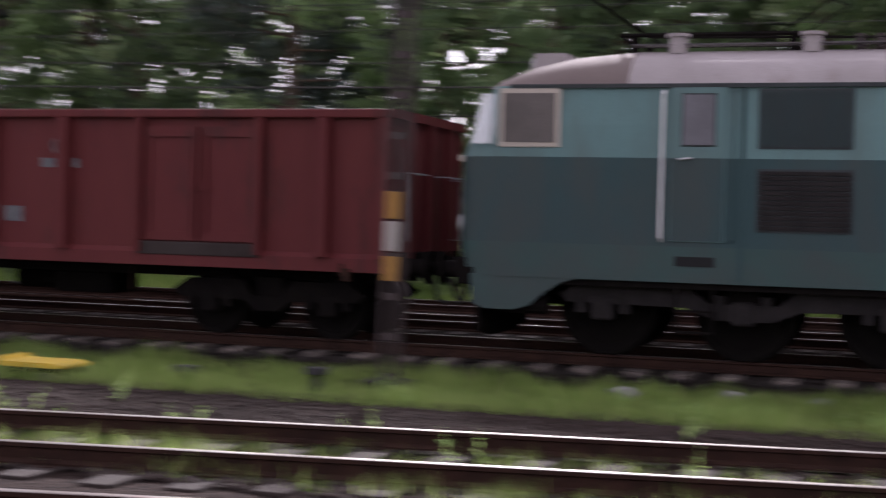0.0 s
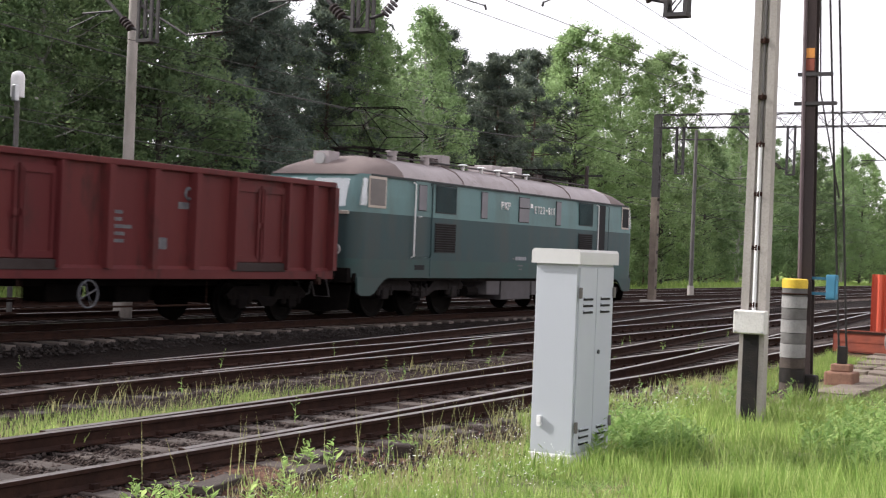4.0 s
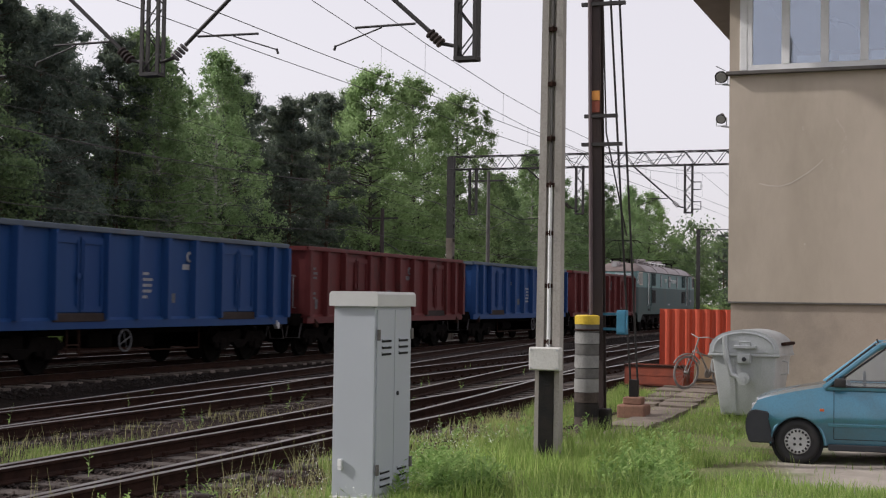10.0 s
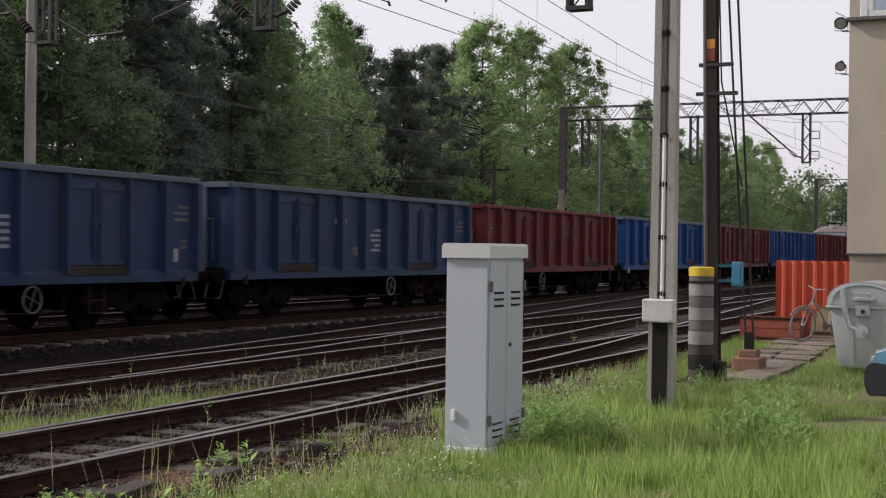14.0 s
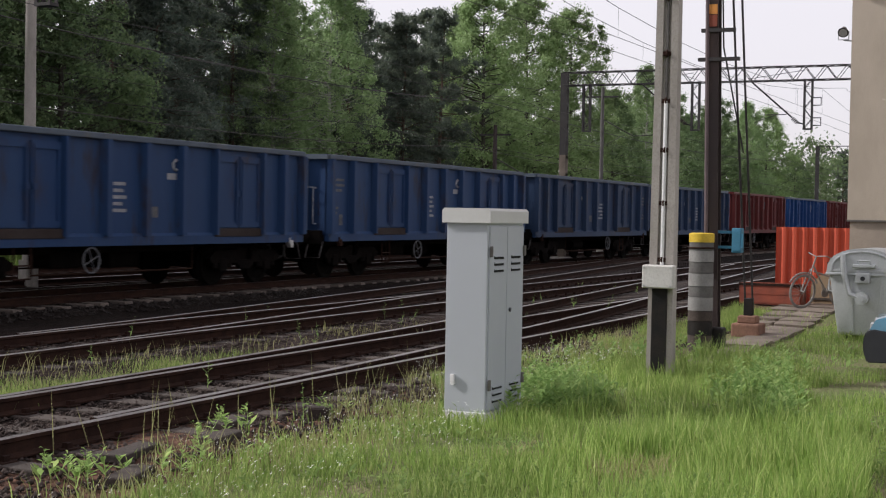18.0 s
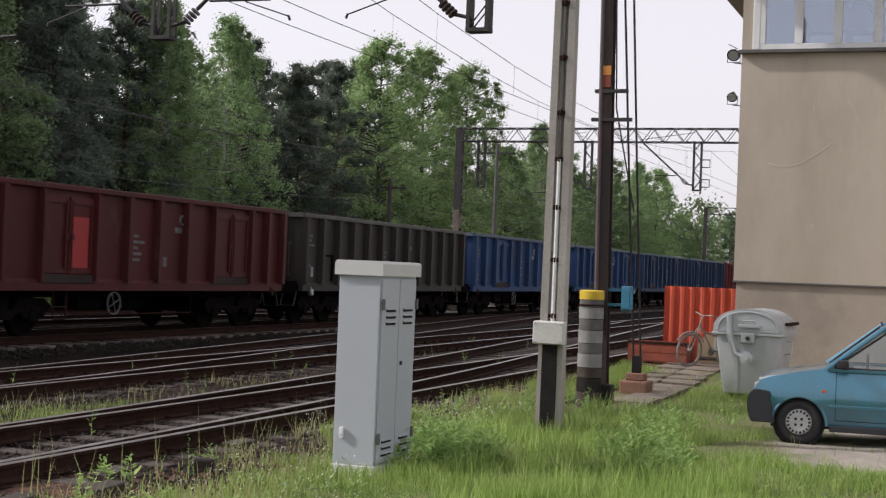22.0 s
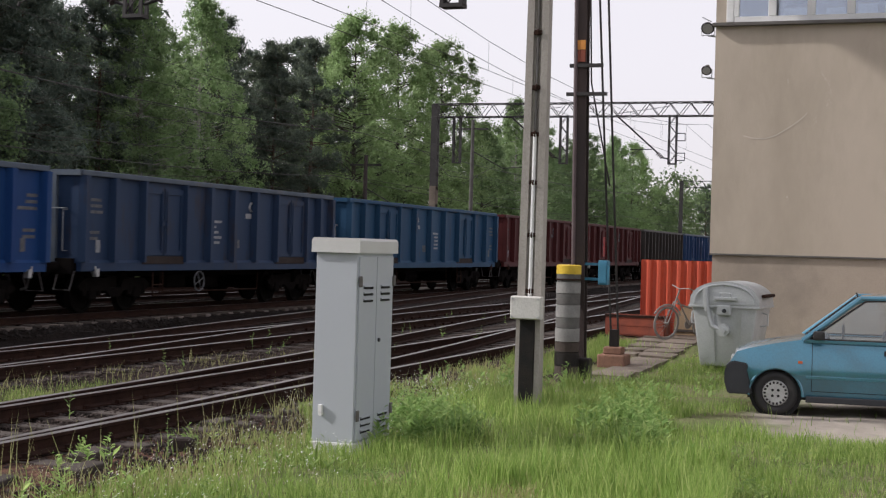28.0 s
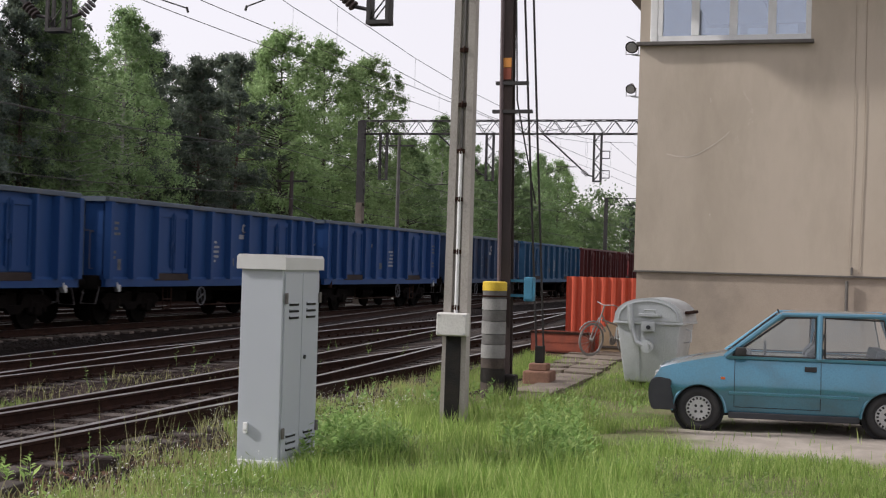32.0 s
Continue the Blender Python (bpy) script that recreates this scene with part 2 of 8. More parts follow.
M_CHROME = surface("galvanised_steel", (0.55, 0.56, 0.57), (0.4, 0.41, 0.42), 5, 50, 0.4, 0.8, bump=0.05)
M_BOXWHITE = surface("off_white_box", (0.62, 0.61, 0.58), (0.52, 0.50, 0.47), 3, 50, 0.6, bump=0.05, dirt=(0.3, 0.27, 0.22), dirt_at=(0.66, 0.8), dirt_scale=3)
M_BIKE = surface("dull_bicycle_steel", (0.27, 0.26, 0.25), (0.16, 0.15, 0.14), 6, 50, 0.55, 0.0, bump=0.05)
M_MAUVE = surface("faded_mauve_paint", (0.13, 0.095, 0.10), (0.09, 0.065, 0.068), 2, 50, 0.6, bump=0.1)
M_WHITE = surface("white_paint", (0.78, 0.78, 0.78), (0.68, 0.68, 0.68), 3, 50, 0.5, bump=0.03)
M_PLASTER = surface("beige_render", (0.505, 0.437, 0.362), (0.445, 0.382, 0.314), 0.45, 70, 0.92, bump=0.25, dirt=(0.33, 0.285, 0.225), dirt_at=(0.44, 0.74), dirt_scale=0.35, stretch=(1, 1, 0.4), spec=0.2)
M_PLASTER_LOW = surface("beige_plinth_render", (0.40, 0.335, 0.275), (0.335, 0.28, 0.23), 0.6, 60, 0.92, bump=0.3, dirt=(0.25, 0.215, 0.185), dirt_at=(0.5, 0.78), dirt_scale=0.6, spec=0.2)
M_SCUFF = surface("pale_scuff", (0.62, 0.56, 0.49), None, 4, 60, 0.9, bump=0.1)
M_ROOF = surface("grey_soffit", (0.24, 0.215, 0.205), (0.19, 0.17, 0.16), 1.2, 40, 0.9, bump=0.15)
M_TIN = surface("grey_sheet_flashing", (0.15, 0.14, 0.13), (0.1, 0.09, 0.085), 3, 40, 0.6, 0.3, bump=0.1)
M_ORANGE = surface("orange_red_sheet", (0.52, 0.085, 0.04), (0.42, 0.065, 0.033), 1.3, 50, 0.55, bump=0.05, dirt=(0.35, 0.06, 0.03), dirt_at=(0.6, 0.8), stretch=(1, 1, 0.3))
M_TROUGH = surface("faded_red_trough", (0.28, 0.065, 0.032), (0.15, 0.04, 0.027), 2.5, 50, 0.7, bump=0.2, dirt=(0.05, 0.03, 0.025))
M_BIN = surface("galvanised_bin", (0.52, 0.54, 0.55), (0.42, 0.44, 0.45), 2.2, 60, 0.5, 0.35, bump=0.08, dirt=(0.22, 0.22, 0.21), dirt_at=(0.6, 0.8), dirt_scale=2.5)
M_CAR = surface("teal_blue_car_paint", (0.070, 0.225, 0.32), (0.064, 0.205, 0.295), 1.5, 60, 0.28, 0.6, bump=0.0, dirt=(0.075, 0.155, 0.19), dirt_at=(0.5, 0.8), spec=0.5)
M_CAR.node_tree.nodes["Principled BSDF"].inputs["Coat Weight"].default_value = 1.0
M_CARTRIM = surface("dark_grey_bumper", (0.020, 0.022, 0.027), (0.032, 0.033, 0.038), 4, 60, 0.6, bump=0.08)
def mirror_glass(name, share, tint):
    m, t, _ = nodes_of(name)
    gl = t.nodes.new("ShaderNodeBsdfGlossy")
    gl.inputs["Roughness"].default_value = 0.03
    gl.inputs["Color"].default_value = (*tint, 1)
    tr = t.nodes.new("ShaderNodeBsdfTransparent")
    tr.inputs[0].default_value = (0.8, 0.84, 0.86, 1)
    mx = t.nodes.new("ShaderNodeMixShader")
    mx.inputs[0].default_value = share
    t.links.new(tr.outputs[0], mx.inputs[1])
    t.links.new(gl.outputs[0], mx.inputs[2])
    t.links.new(mx.outputs[0], t.nodes["Material Output"].inputs[0])
    return m


M_GLASS = mirror_glass("car_glass", 0.12, (0.85, 0.9, 0.9))
M_WINDSCREEN = mirror_glass("windscreen_glass", 0.55, (0.85, 0.88, 0.9))
M_WINDOW = mirror_glass("window_glass", 0.30, (0.75, 0.82, 0.95))
M_LOCOGLASS = mirror_glass("loco_glass", 0.25, (0.9, 0.88, 0.88))
M_SEAT = surface("dark_grey_seat", (0.06, 0.06, 0.065), None, 6, 60, 0.9, bump=0.1)
M_WHEELCOVER = surface("silver_wheel_cover", (0.50, 0.50, 0.50), (0.38, 0.38, 0.38), 6, 60, 0.4, 0.3, bump=0.02)
M_BLUEBOX = surface("light_blue_box", (0.05, 0.20, 0.31), (0.04, 0.16, 0.25), 4, 50, 0.6, bump=0.08)
M_SLAB = surface("worn_concrete_slab", (0.225, 0.185, 0.150), (0.13, 0.105, 0.085), 1.6, 35, 0.95, bump=0.5, dirt=(0.12, 0.11, 0.08), rand=0.15)
M_BRICKRED = surface("reddish_footing", (0.26, 0.14, 0.095), (0.17, 0.095, 0.07), 4, 40, 0.95, bump=0.5)
M_BLUE = wagon_paint("blue_wagon_paint", (0.018, 0.046, 0.124), (0.029, 0.061, 0.140), rust=(0.035, 0.034, 0.052), rust_at=(0.54, 0.68))
M_BLUE_DULL = wagon_paint("dull_blue_wagon_paint", (0.020, 0.040, 0.088), (0.030, 0.052, 0.104), rust=(0.045, 0.036, 0.038), rust_at=(0.54, 0.74))
M_BLUE_BRIGHT = wagon_paint("fresh_blue_wagon_paint", (0.012, 0.046, 0.160), (0.018, 0.060, 0.180), rust_at=(0.66, 0.8), rust=(0.03, 0.03, 0.06))
M_BLUE_LIGHT = wagon_paint("light_blue_wagon_paint", (0.016, 0.055, 0.118), (0.026, 0.074, 0.142), rust_at=(0.6, 0.78), rust=(0.05, 0.04, 0.05))
M_RED = wagon_paint("red_oxide_wagon_paint", (0.092, 0.018, 0.020), (0.118, 0.027, 0.026), rust=(0.05, 0.019, 0.018), rust_at=(0.54, 0.7))
M_RED_DARK = wagon_paint("brown_red_wagon_paint", (0.080, 0.016, 0.017), (0.055, 0.016, 0.016), rust=(0.105, 0.05, 0.038), rust_at=(0.6, 0.74))
M_GREYBROWN = wagon_paint("grey_brown_wagon_paint", (0.045, 0.039, 0.036), (0.033, 0.029, 0.027), rust=(0.05, 0.03, 0.022), rust_at=(0.56, 0.75))
M_FRESHRED = surface("fresh_red_patch", (0.32, 0.010, 0.014), (0.27, 0.010, 0.012), 2, 60, 0.5, bump=0.02)
M_MARK = surface("faded_white_marking", (0.32, 0.33, 0.35), (0.2, 0.21, 0.23), 6, 70, 0.7, bump=0.0)
M_MARK_FAINT = surface("dusty_marking", (0.15, 0.15, 0.155), (0.06, 0.065, 0.08), 9, 70, 0.7, bump=0.0)
M_SILLDIRT = surface("dusty_brown_sill", (0.050, 0.040, 0.038), (0.03, 0.022, 0.02), 1.6, 50, 0.85, bump=0.2, dirt=(0.075, 0.05, 0.04), spec=0.15)
# paler blue paints in the skylight caught by the top edges
M_RIM_SKYLIT = surface("skylit_blue_rim", (0.085, 0.11, 0.145), (0.06, 0.08, 0.11), 1.4, 50, 0.7, bump=0.1, dirt=(0.12, 0.115, 0.11))
# grimy gear and wheels, colours taken near black for the shade under the floors
M_UNDER = surface("shaded_grimy_running_gear", (0.007, 0.006, 0.006), (0.012, 0.010, 0.009), 5, 50, 0.95, bump=0.2, spec=0.03)
M_TREAD = surface("shaded_wheel_steel", (0.008, 0.007, 0.006), (0.006, 0.005, 0.005), 6, 50, 0.9, 0.0, bump=0.05, spec=0.05)
M_TURQ = surface("turquoise_loco_paint", (0.135, 0.235, 0.235), (0.115, 0.205, 0.207), 0.9, 60, 0.5, bump=0.05, dirt=(0.105, 0.148, 0.142), dirt_at=(0.46, 0.72), dirt_scale=0.8, stretch=(1, 1, 0.3), spec=0.15)
M_GREEN = surface("dark_green_loco_paint", (0.036, 0.073, 0.078), (0.034, 0.066, 0.070), 0.9, 60, 0.5, bump=0.05, dirt=(0.056, 0.066, 0.063), dirt_at=(0.45, 0.72), dirt_scale=0.8, stretch=(1, 1, 0.3), spec=0.15)
M_GREENBAND = surface("mid_green_loco_band", (0.044, 0.090, 0.084), (0.042, 0.078, 0.074), 0.9, 60, 0.55, bump=0.05, dirt=(0.055, 0.07, 0.068), dirt_at=(0.42, 0.66), dirt_scale=0.6, spec=0.15)
# grey raised to paint the sun's glint on the roof, with brown dirt patches
M_LOCOROOF = surface("sunlit_grey_roof", (0.36, 0.325, 0.33), (0.28, 0.25, 0.25), 0.9, 50, 0.7, bump=0.1, dirt=(0.17, 0.13, 0.12), dirt_at=(0.55, 0.78))
M_LOCOROOF_BROWN = surface("brown_roof_end", (0.17, 0.135, 0.125), (0.13, 0.10, 0.095), 0.9, 50, 0.8, bump=0.1)
M_GRILLE = surface("louvre_dark", (0.032, 0.04, 0.043), (0.022, 0.028, 0.03), 3, 50, 0.7, bump=0.1)
M_GREYPLATE = surface("grey_pane_cover", (0.20, 0.19, 0.215), (0.15, 0.143, 0.165), 3, 50, 0.4, bump=0.02)
M_SIDEPANE = surface("dusty_side_pane", (0.135, 0.130, 0.150), (0.10, 0.097, 0.112), 3, 50, 0.35, bump=0.02)
M_CABPANE = surface("brown_cab_pane", (0.11, 0.092, 0.085), (0.08, 0.068, 0.063), 3, 50, 0.3, bump=0.02)
M_LOCOGEAR = surface("dusty_loco_running_gear", (0.030, 0.026, 0.026), (0.018, 0.016, 0.016), 4, 50, 0.9, bump=0.25, spec=0.1)
M_BOXGREY = surface("grimy_grey_box", (0.085, 0.078, 0.082), (0.06, 0.054, 0.055), 2, 50, 0.7, bump=0.08)
M_CREAM = surface("beige_window_frame", (0.50, 0.44, 0.38), (0.42, 0.37, 0.32), 3, 50, 0.6, bump=0.03)
M_LAMP = surface("lamp_glass", (0.42, 0.42, 0.42), None, 3, 50, 0.2, bump=0)
M_BARK = surface("pine_bark", (0.13, 0.085, 0.06), (0.075, 0.055, 0.042), 5, 30, 0.95, bump=0.6)
M_BARK_DARK = surface("dark_bark", (0.075, 0.066, 0.055), (0.045, 0.040, 0.034), 5, 30, 0.95, bump=0.5)
M_BIRCH = surface("birch_bark", (0.42, 0.41, 0.38), (0.20, 0.19, 0.17), 4, 30, 0.9, bump=0.3, stretch=(1, 1, 0.4))
M_PINE = leafy("pine_needles", (0.074, 0.106, 0.098), (0.180, 0.208, 0.178), (0.105, 0.144, 0.126), 0.45)
M_LEAF = leafy("broad_leaves", (0.165, 0.262, 0.108), (0.30, 0.405, 0.195), (0.23, 0.34, 0.148), 0.62)
M_LEAF_DARK = leafy("dark_broad_leaves", (0.115, 0.190, 0.095), (0.205, 0.290, 0.145), (0.155, 0.240, 0.115), 0.6)
M_LEAF_BIRCH = leafy("birch_leaves", (0.158, 0.252, 0.122), (0.285, 0.380, 0.195), (0.215, 0.322, 0.152), 0.66)
M_GRASS = leafy("meadow_grass", (0.16, 0.28, 0.05), (0.48, 0.55, 0.20), (0.28, 0.41, 0.09), 0.5)
M_GRASS_DRY = leafy("dry_grass", (0.40, 0.37, 0.17), (0.52, 0.47, 0.27), (0.34, 0.36, 0.14), 0.4)
M_WEED = leafy("weed_leaves", (0.20, 0.34, 0.085), (0.42, 0.54, 0.18), (0.28, 0.44, 0.12), 0.55)
M_WEED_DEEP = leafy("deep_green_weed_leaves", (0.18, 0.33, 0.085), (0.42, 0.55, 0.20), (0.27, 0.44, 0.125), 0.55)
M_PETAL = surface("white_petals", (0.75, 0.75, 0.70), (0.65, 0.65, 0.58), 9, 60, 0.8, bump=0.0)

# ---- building helpers ----
def finish(bm, name, material, smooth=False):
    me = bpy.data.meshes.new(name)
    bm.normal_update()
    bm.to_mesh(me)
    bm.free()
    for m in (material if isinstance(material, (list, tuple)) else [material]):
        me.materials.append(m)
    if smooth:
        me.shade_smooth()
        me.set_sharp_from_angle(angle=radians(38))
    return me


def part(name, bm, material, parent, label="", smooth=False):
    ob = new(name, finish(bm, name, material, smooth))
    ob.parent = parent
    if label:
        ob["label"] = label
    return ob


def thing(name, label, category, m=None, group="", kind=""):
    ob = new(name)
    ob.empty_display_size = 0.3
    if m is not None:
        ob.matrix_world = m
    return tagged(ob, label, category, group, kind)


def solid(name, bm, material, label, category, group="", kind="", smooth=False):
    return tagged(new(name, finish(bm, name, material, smooth)), label, category, group, kind)


def box(bm, x0, x1, y0, y1, z0, z1, bevel=0.0, mi=0):
    vs = [bm.verts.new((x, y, z)) for z in (z0, z1) for y in (y0, y1) for x in (x0, x1)]
    fs = [bm.faces.new([vs[i] for i in q]) for q in ((0, 2, 3, 1), (4, 5, 7, 6), (0, 1, 5, 4), (1, 3, 7, 5), (3, 2, 6, 7), (2, 0, 4, 6))]
    for f in fs:
        f.material_index = mi
    if bevel:
        bmesh.ops.bevel(bm, geom=list({e for f in fs for e in f.edges}), offset=bevel, segments=2, profile=0.5, affect='EDGES')
    return vs


def B(x0, x1, y0, y1, z0, z1, bevel=0.0):
    bm = bmesh.new()
    box(bm, x0, x1, y0, y1, z0, z1, bevel)
    return bm


def ring(c, u, v, r, n):
    return [c + u * (r * math.cos(2 * math.pi * k / n)) + v * (r * math.sin(2 * math.pi * k / n)) for k in range(n)]


def frame_of(d):
    d = d.normalized()
    u = d.cross(Vector((0, 0, 1)) if abs(d.z) < 0.95 else Vector((1, 0, 0))).normalized()
    return u, d.cross(u).normalized()


def rod(bm, a, b, r, n=8, r2=None, caps=True):
    a, b = Vector(a), Vector(b)
    u, v = frame_of(b - a)
    A = [bm.verts.new(p) for p in ring(a, u, v, r, n)]
    C = [bm.verts.new(p) for p in ring(b, u, v, r if r2 is None else r2, n)]
    for k in range(n):
        bm.faces.new((A[k], A[(k + 1) % n], C[(k + 1) % n], C[k]))
    if caps:
        bm.faces.new(A[::-1])
        bm.faces.new(C)


def pipe(bm, pts, r, n=6):
    """A tube along points, with mitred joints."""
    pts = [Vector(p) for p in pts]
    rings = []
    for i, p in enumerate(pts):
        d = (pts[min(i + 1, len(pts) - 1)] - pts[max(i - 1, 0)])
        if i == 0:
            u, v = frame_of(d)
        else:
            d = d.normalized()
            u = (u - d * u.dot(d)).normalized()
            v = d.cross(u)
        rings.append([bm.verts.new(q) for q in ring(p, u, v, r, n)])
    for A, C in zip(rings, rings[1:]):
        for k in range(n):
            bm.faces.new((A[k], A[(k + 1) % n], C[(k + 1) % n], C[k]))
    bm.faces.new(rings[0][::-1])
    bm.faces.new(rings[-1])


def prism(bm, profile, a, b, axis="x", mi=0):
    """A profile of two coordinates drawn out along an axis from a to b."""
    def at(s, p):
        return {"x": (s, p[0], p[1]), "y": (p[0], s, p[1]), "z": (p[0], p[1], s)}[axis]
    A = [bm.verts.new(at(a, p)) for p in profile]
    C = [bm.verts.new(at(b, p)) for p in profile]
    n = len(profile)
    fs = [bm.faces.new((A[k], A[(k + 1) % n], C[(k + 1) % n], C[k])) for k in range(n)]
    fs += [bm.faces.new(A[::-1]), bm.faces.new(C)]
    for f in fs:
        f.material_index = mi
    bmesh.ops.recalc_face_normals(bm, faces=fs)
    return fs


def disc_wheel(bm, c, r, w, n=24, axis="y"):
    d = Vector((0, 1, 0)) if axis == "y" else Vector((1, 0, 0))
    rod(bm, Vector(c) - d * w / 2, Vector(c) + d * w / 2, r, n)


def torus(bm, c, R, r, n=24, m=6, axis="y"):
    c = Vector(c)
    u, v = (Vector((1, 0, 0)), Vector((0, 0, 1))) if axis == "y" else (Vector((0, 1, 0)), Vector((0, 0, 1)))
    w = u.cross(v)
    rings = []
    for k in range(n):
        a = 2 * math.pi * k / n
        d = u * math.cos(a) + v * math.sin(a)
        rings.append([bm.verts.new(c + d * (R + r * math.cos(2 * math.pi * j / m)) + w * (r * math.sin(2 * math.pi * j / m))) for j in range(m)])
    for k in range(n):
        A, C = rings[k], rings[(k + 1) % n]
        for j in range(m):
            bm.faces.new((A[j], A[(j + 1) % m], C[(j + 1) % m], C[j]))


def mesh_np(name, verts, faces_flat, counts, material):
    """A mesh straight from arrays."""
    me = bpy.data.meshes.new(name)
    me.vertices.add(len(verts))
    me.vertices.foreach_set("co", np.ascontiguousarray(verts, dtype=np.float32).ravel())
    me.loops.add(len(faces_flat))
    me.loops.foreach_set("vertex_index", np.ascontiguousarray(faces_flat, dtype=np.int32))
    me.polygons.add(len(counts))
    starts = np.concatenate([[0], np.cumsum(counts)[:-1]]).astype(np.int32)
    me.polygons.foreach_set("loop_start", starts)
    me.update(calc_edges=True)
    me.validate()
    me.materials.append(material)
    return me


def text_mesh(body, size, depth=0.01):
    """Letters of the built-in font as a mesh in the xz plane, facing -y, starting at x = 0."""
    cu = bpy.data.curves.new("lettering", 'FONT')
    cu.body, cu.size, cu.extrude = body, size, depth
    tmp = bpy.data.objects.new("lettering", cu)
    me = bpy.data.meshes.new_from_object(tmp)
    bpy.data.objects.remove(tmp)
    me.transform(Matrix.Rotation(radians(90), 4, 'X'))
    return me


def ground_z(x, y):
    """Height of the ground: shoulders of the track beds, a lower strip before the main track."""
    def step(a, b, v):
        s = min(max((v - a) / (b - a), 0.0), 1.0)
        return s * s * (3 - 2 * s)
    z = -0.225 + 0.045 * step(6.0, 6.7, y) * (1 - step(13.2, 13.8, y)) + 0.03 * step(17.6, 17.9, y) * (1 - step(28.4, 29.2, y))
    z += 0.17 * step(23, 28, x) * step(3.4, 4.6, y) * (1 - step(6.2, 6.8, y)) * (1 - step(40, 50, x))
    z -= 0.12 * step(13.6, 14.6, y) * (1 - step(16.6, 17.3, y))
    z -= 0.06 * step(9.3, 9.8, y) * (1 - step(10.3, 10.7, y)) * (1 - step(16, 22, x))
    z -= 0.10 * step(29.0, 30.0, y)
    z += 0.5 * step(40, 90, y)
    return z


# ---- ground and tracks ----
def make_ground():
    xs = np.unique(np.concatenate([np.linspace(-900, -40, 14), np.arange(-40, 8, 2.0), np.arange(8, 30, 0.4), np.arange(30, 120, 3.0), np.linspace(120, 1500, 24)]))
    ys = np.unique(np.concatenate([np.linspace(-900, -12, 12), np.arange(-12, 0, 1.0), np.arange(0, 31, 0.3), np.arange(31, 100, 4.0), np.linspace(100, 1200, 14)]))
    V = np.array([(x, y, ground_z(x, y) + (0.035 * noise.noise((x * 0.6, y * 0.9, 0)) + 0.02 * noise.noise((x * 2.1, y * 2.1, 3)) if -30 < x < 60 and y < 31 else 0)) for y in ys for x in xs])
    nx = len(xs)
    q = np.array([(j * nx + i, j * nx + i + 1, (j + 1) * nx + i + 1, (j + 1) * nx + i) for j in range(len(ys) - 1) for i in range(nx - 1)])
    ob = new("ground", mesh_np("ground", V, q.ravel(), np.full(len(q), 4), M_GROUND))
    ob.data.shade_smooth()
    tagged(ob, "grassy railway ground with brown ballast beds and bare sand", "ground", kind="structure")


make_ground()
RAIL = [(-0.07, -0.155), (0.07, -0.155), (0.07, -0.140), (0.014, -0.118), (0.014, -0.045), (0.036, -0.034), (0.036, -0.005), (0.028, 0.0),
        (-0.028, 0.0), (-0.036, -0.005), (-0.036, -0.034), (-0.014, -0.045), (-0.014, -0.118), (-0.07, -0.140)]


def rail_bm(pts):
    """A rail along points (x, y), with a bright running surface on rusty flanks."""
    bm = bmesh.new()
    rows = []
    for i, (x, y) in enumerate(pts):
        a, b = pts[max(i - 1, 0)], pts[min(i + 1, len(pts) - 1)]
        d = Vector((b[0] - a[0], b[1] - a[1])).normalized()
        rows.append([bm.verts.new((x - d.y * u, y + d.x * u, z)) for u, z in RAIL])
    n = len(RAIL)
    for A, C in zip(rows, rows[1:]):
        for k in range(n):
            f = bm.faces.new((A[k], C[k], C[(k + 1) % n], A[(k + 1) % n]))
            f.material_index = 1 if k in (7, 6, 8) else 0
    bm.faces.new(rows[0])
    bm.faces.new(rows[-1][::-1])
    return bm


def sleeper_mesh(length, material, width=0.25, top=-0.157, deep=0.16):
    bm = bmesh.new()
    box(bm, -width / 2, width / 2, -length / 2, length / 2, top - deep, top, 0.012)
    return finish(bm, "sleeper", material)


SLEEPER_WOOD = sleeper_mesh(2.6, M_SLEEPER)
SLEEPER_OILY = sleeper_mesh(2.6, M_SLEEPER_OILY)
SLEEPER_PALE = sleeper_mesh(2.6, M_SLEEPER_PALE)


def fastening_mesh():
    bm = bmesh.new()
    for s in (-1, 1):
        box(bm, -0.08, 0.08, s * 0.755 - 0.17, s * 0.755 + 0.17, -0.157, -0.146)
        for k in (-1, 1):
            box(bm, -0.03, 0.03, s * 0.755 + k * 0.11 - 0.025, s * 0.755 + k * 0.11 + 0.025, -0.146, -0.105)
    return finish(bm, "fastening", M_RUST)


FASTENING = fastening_mesh()


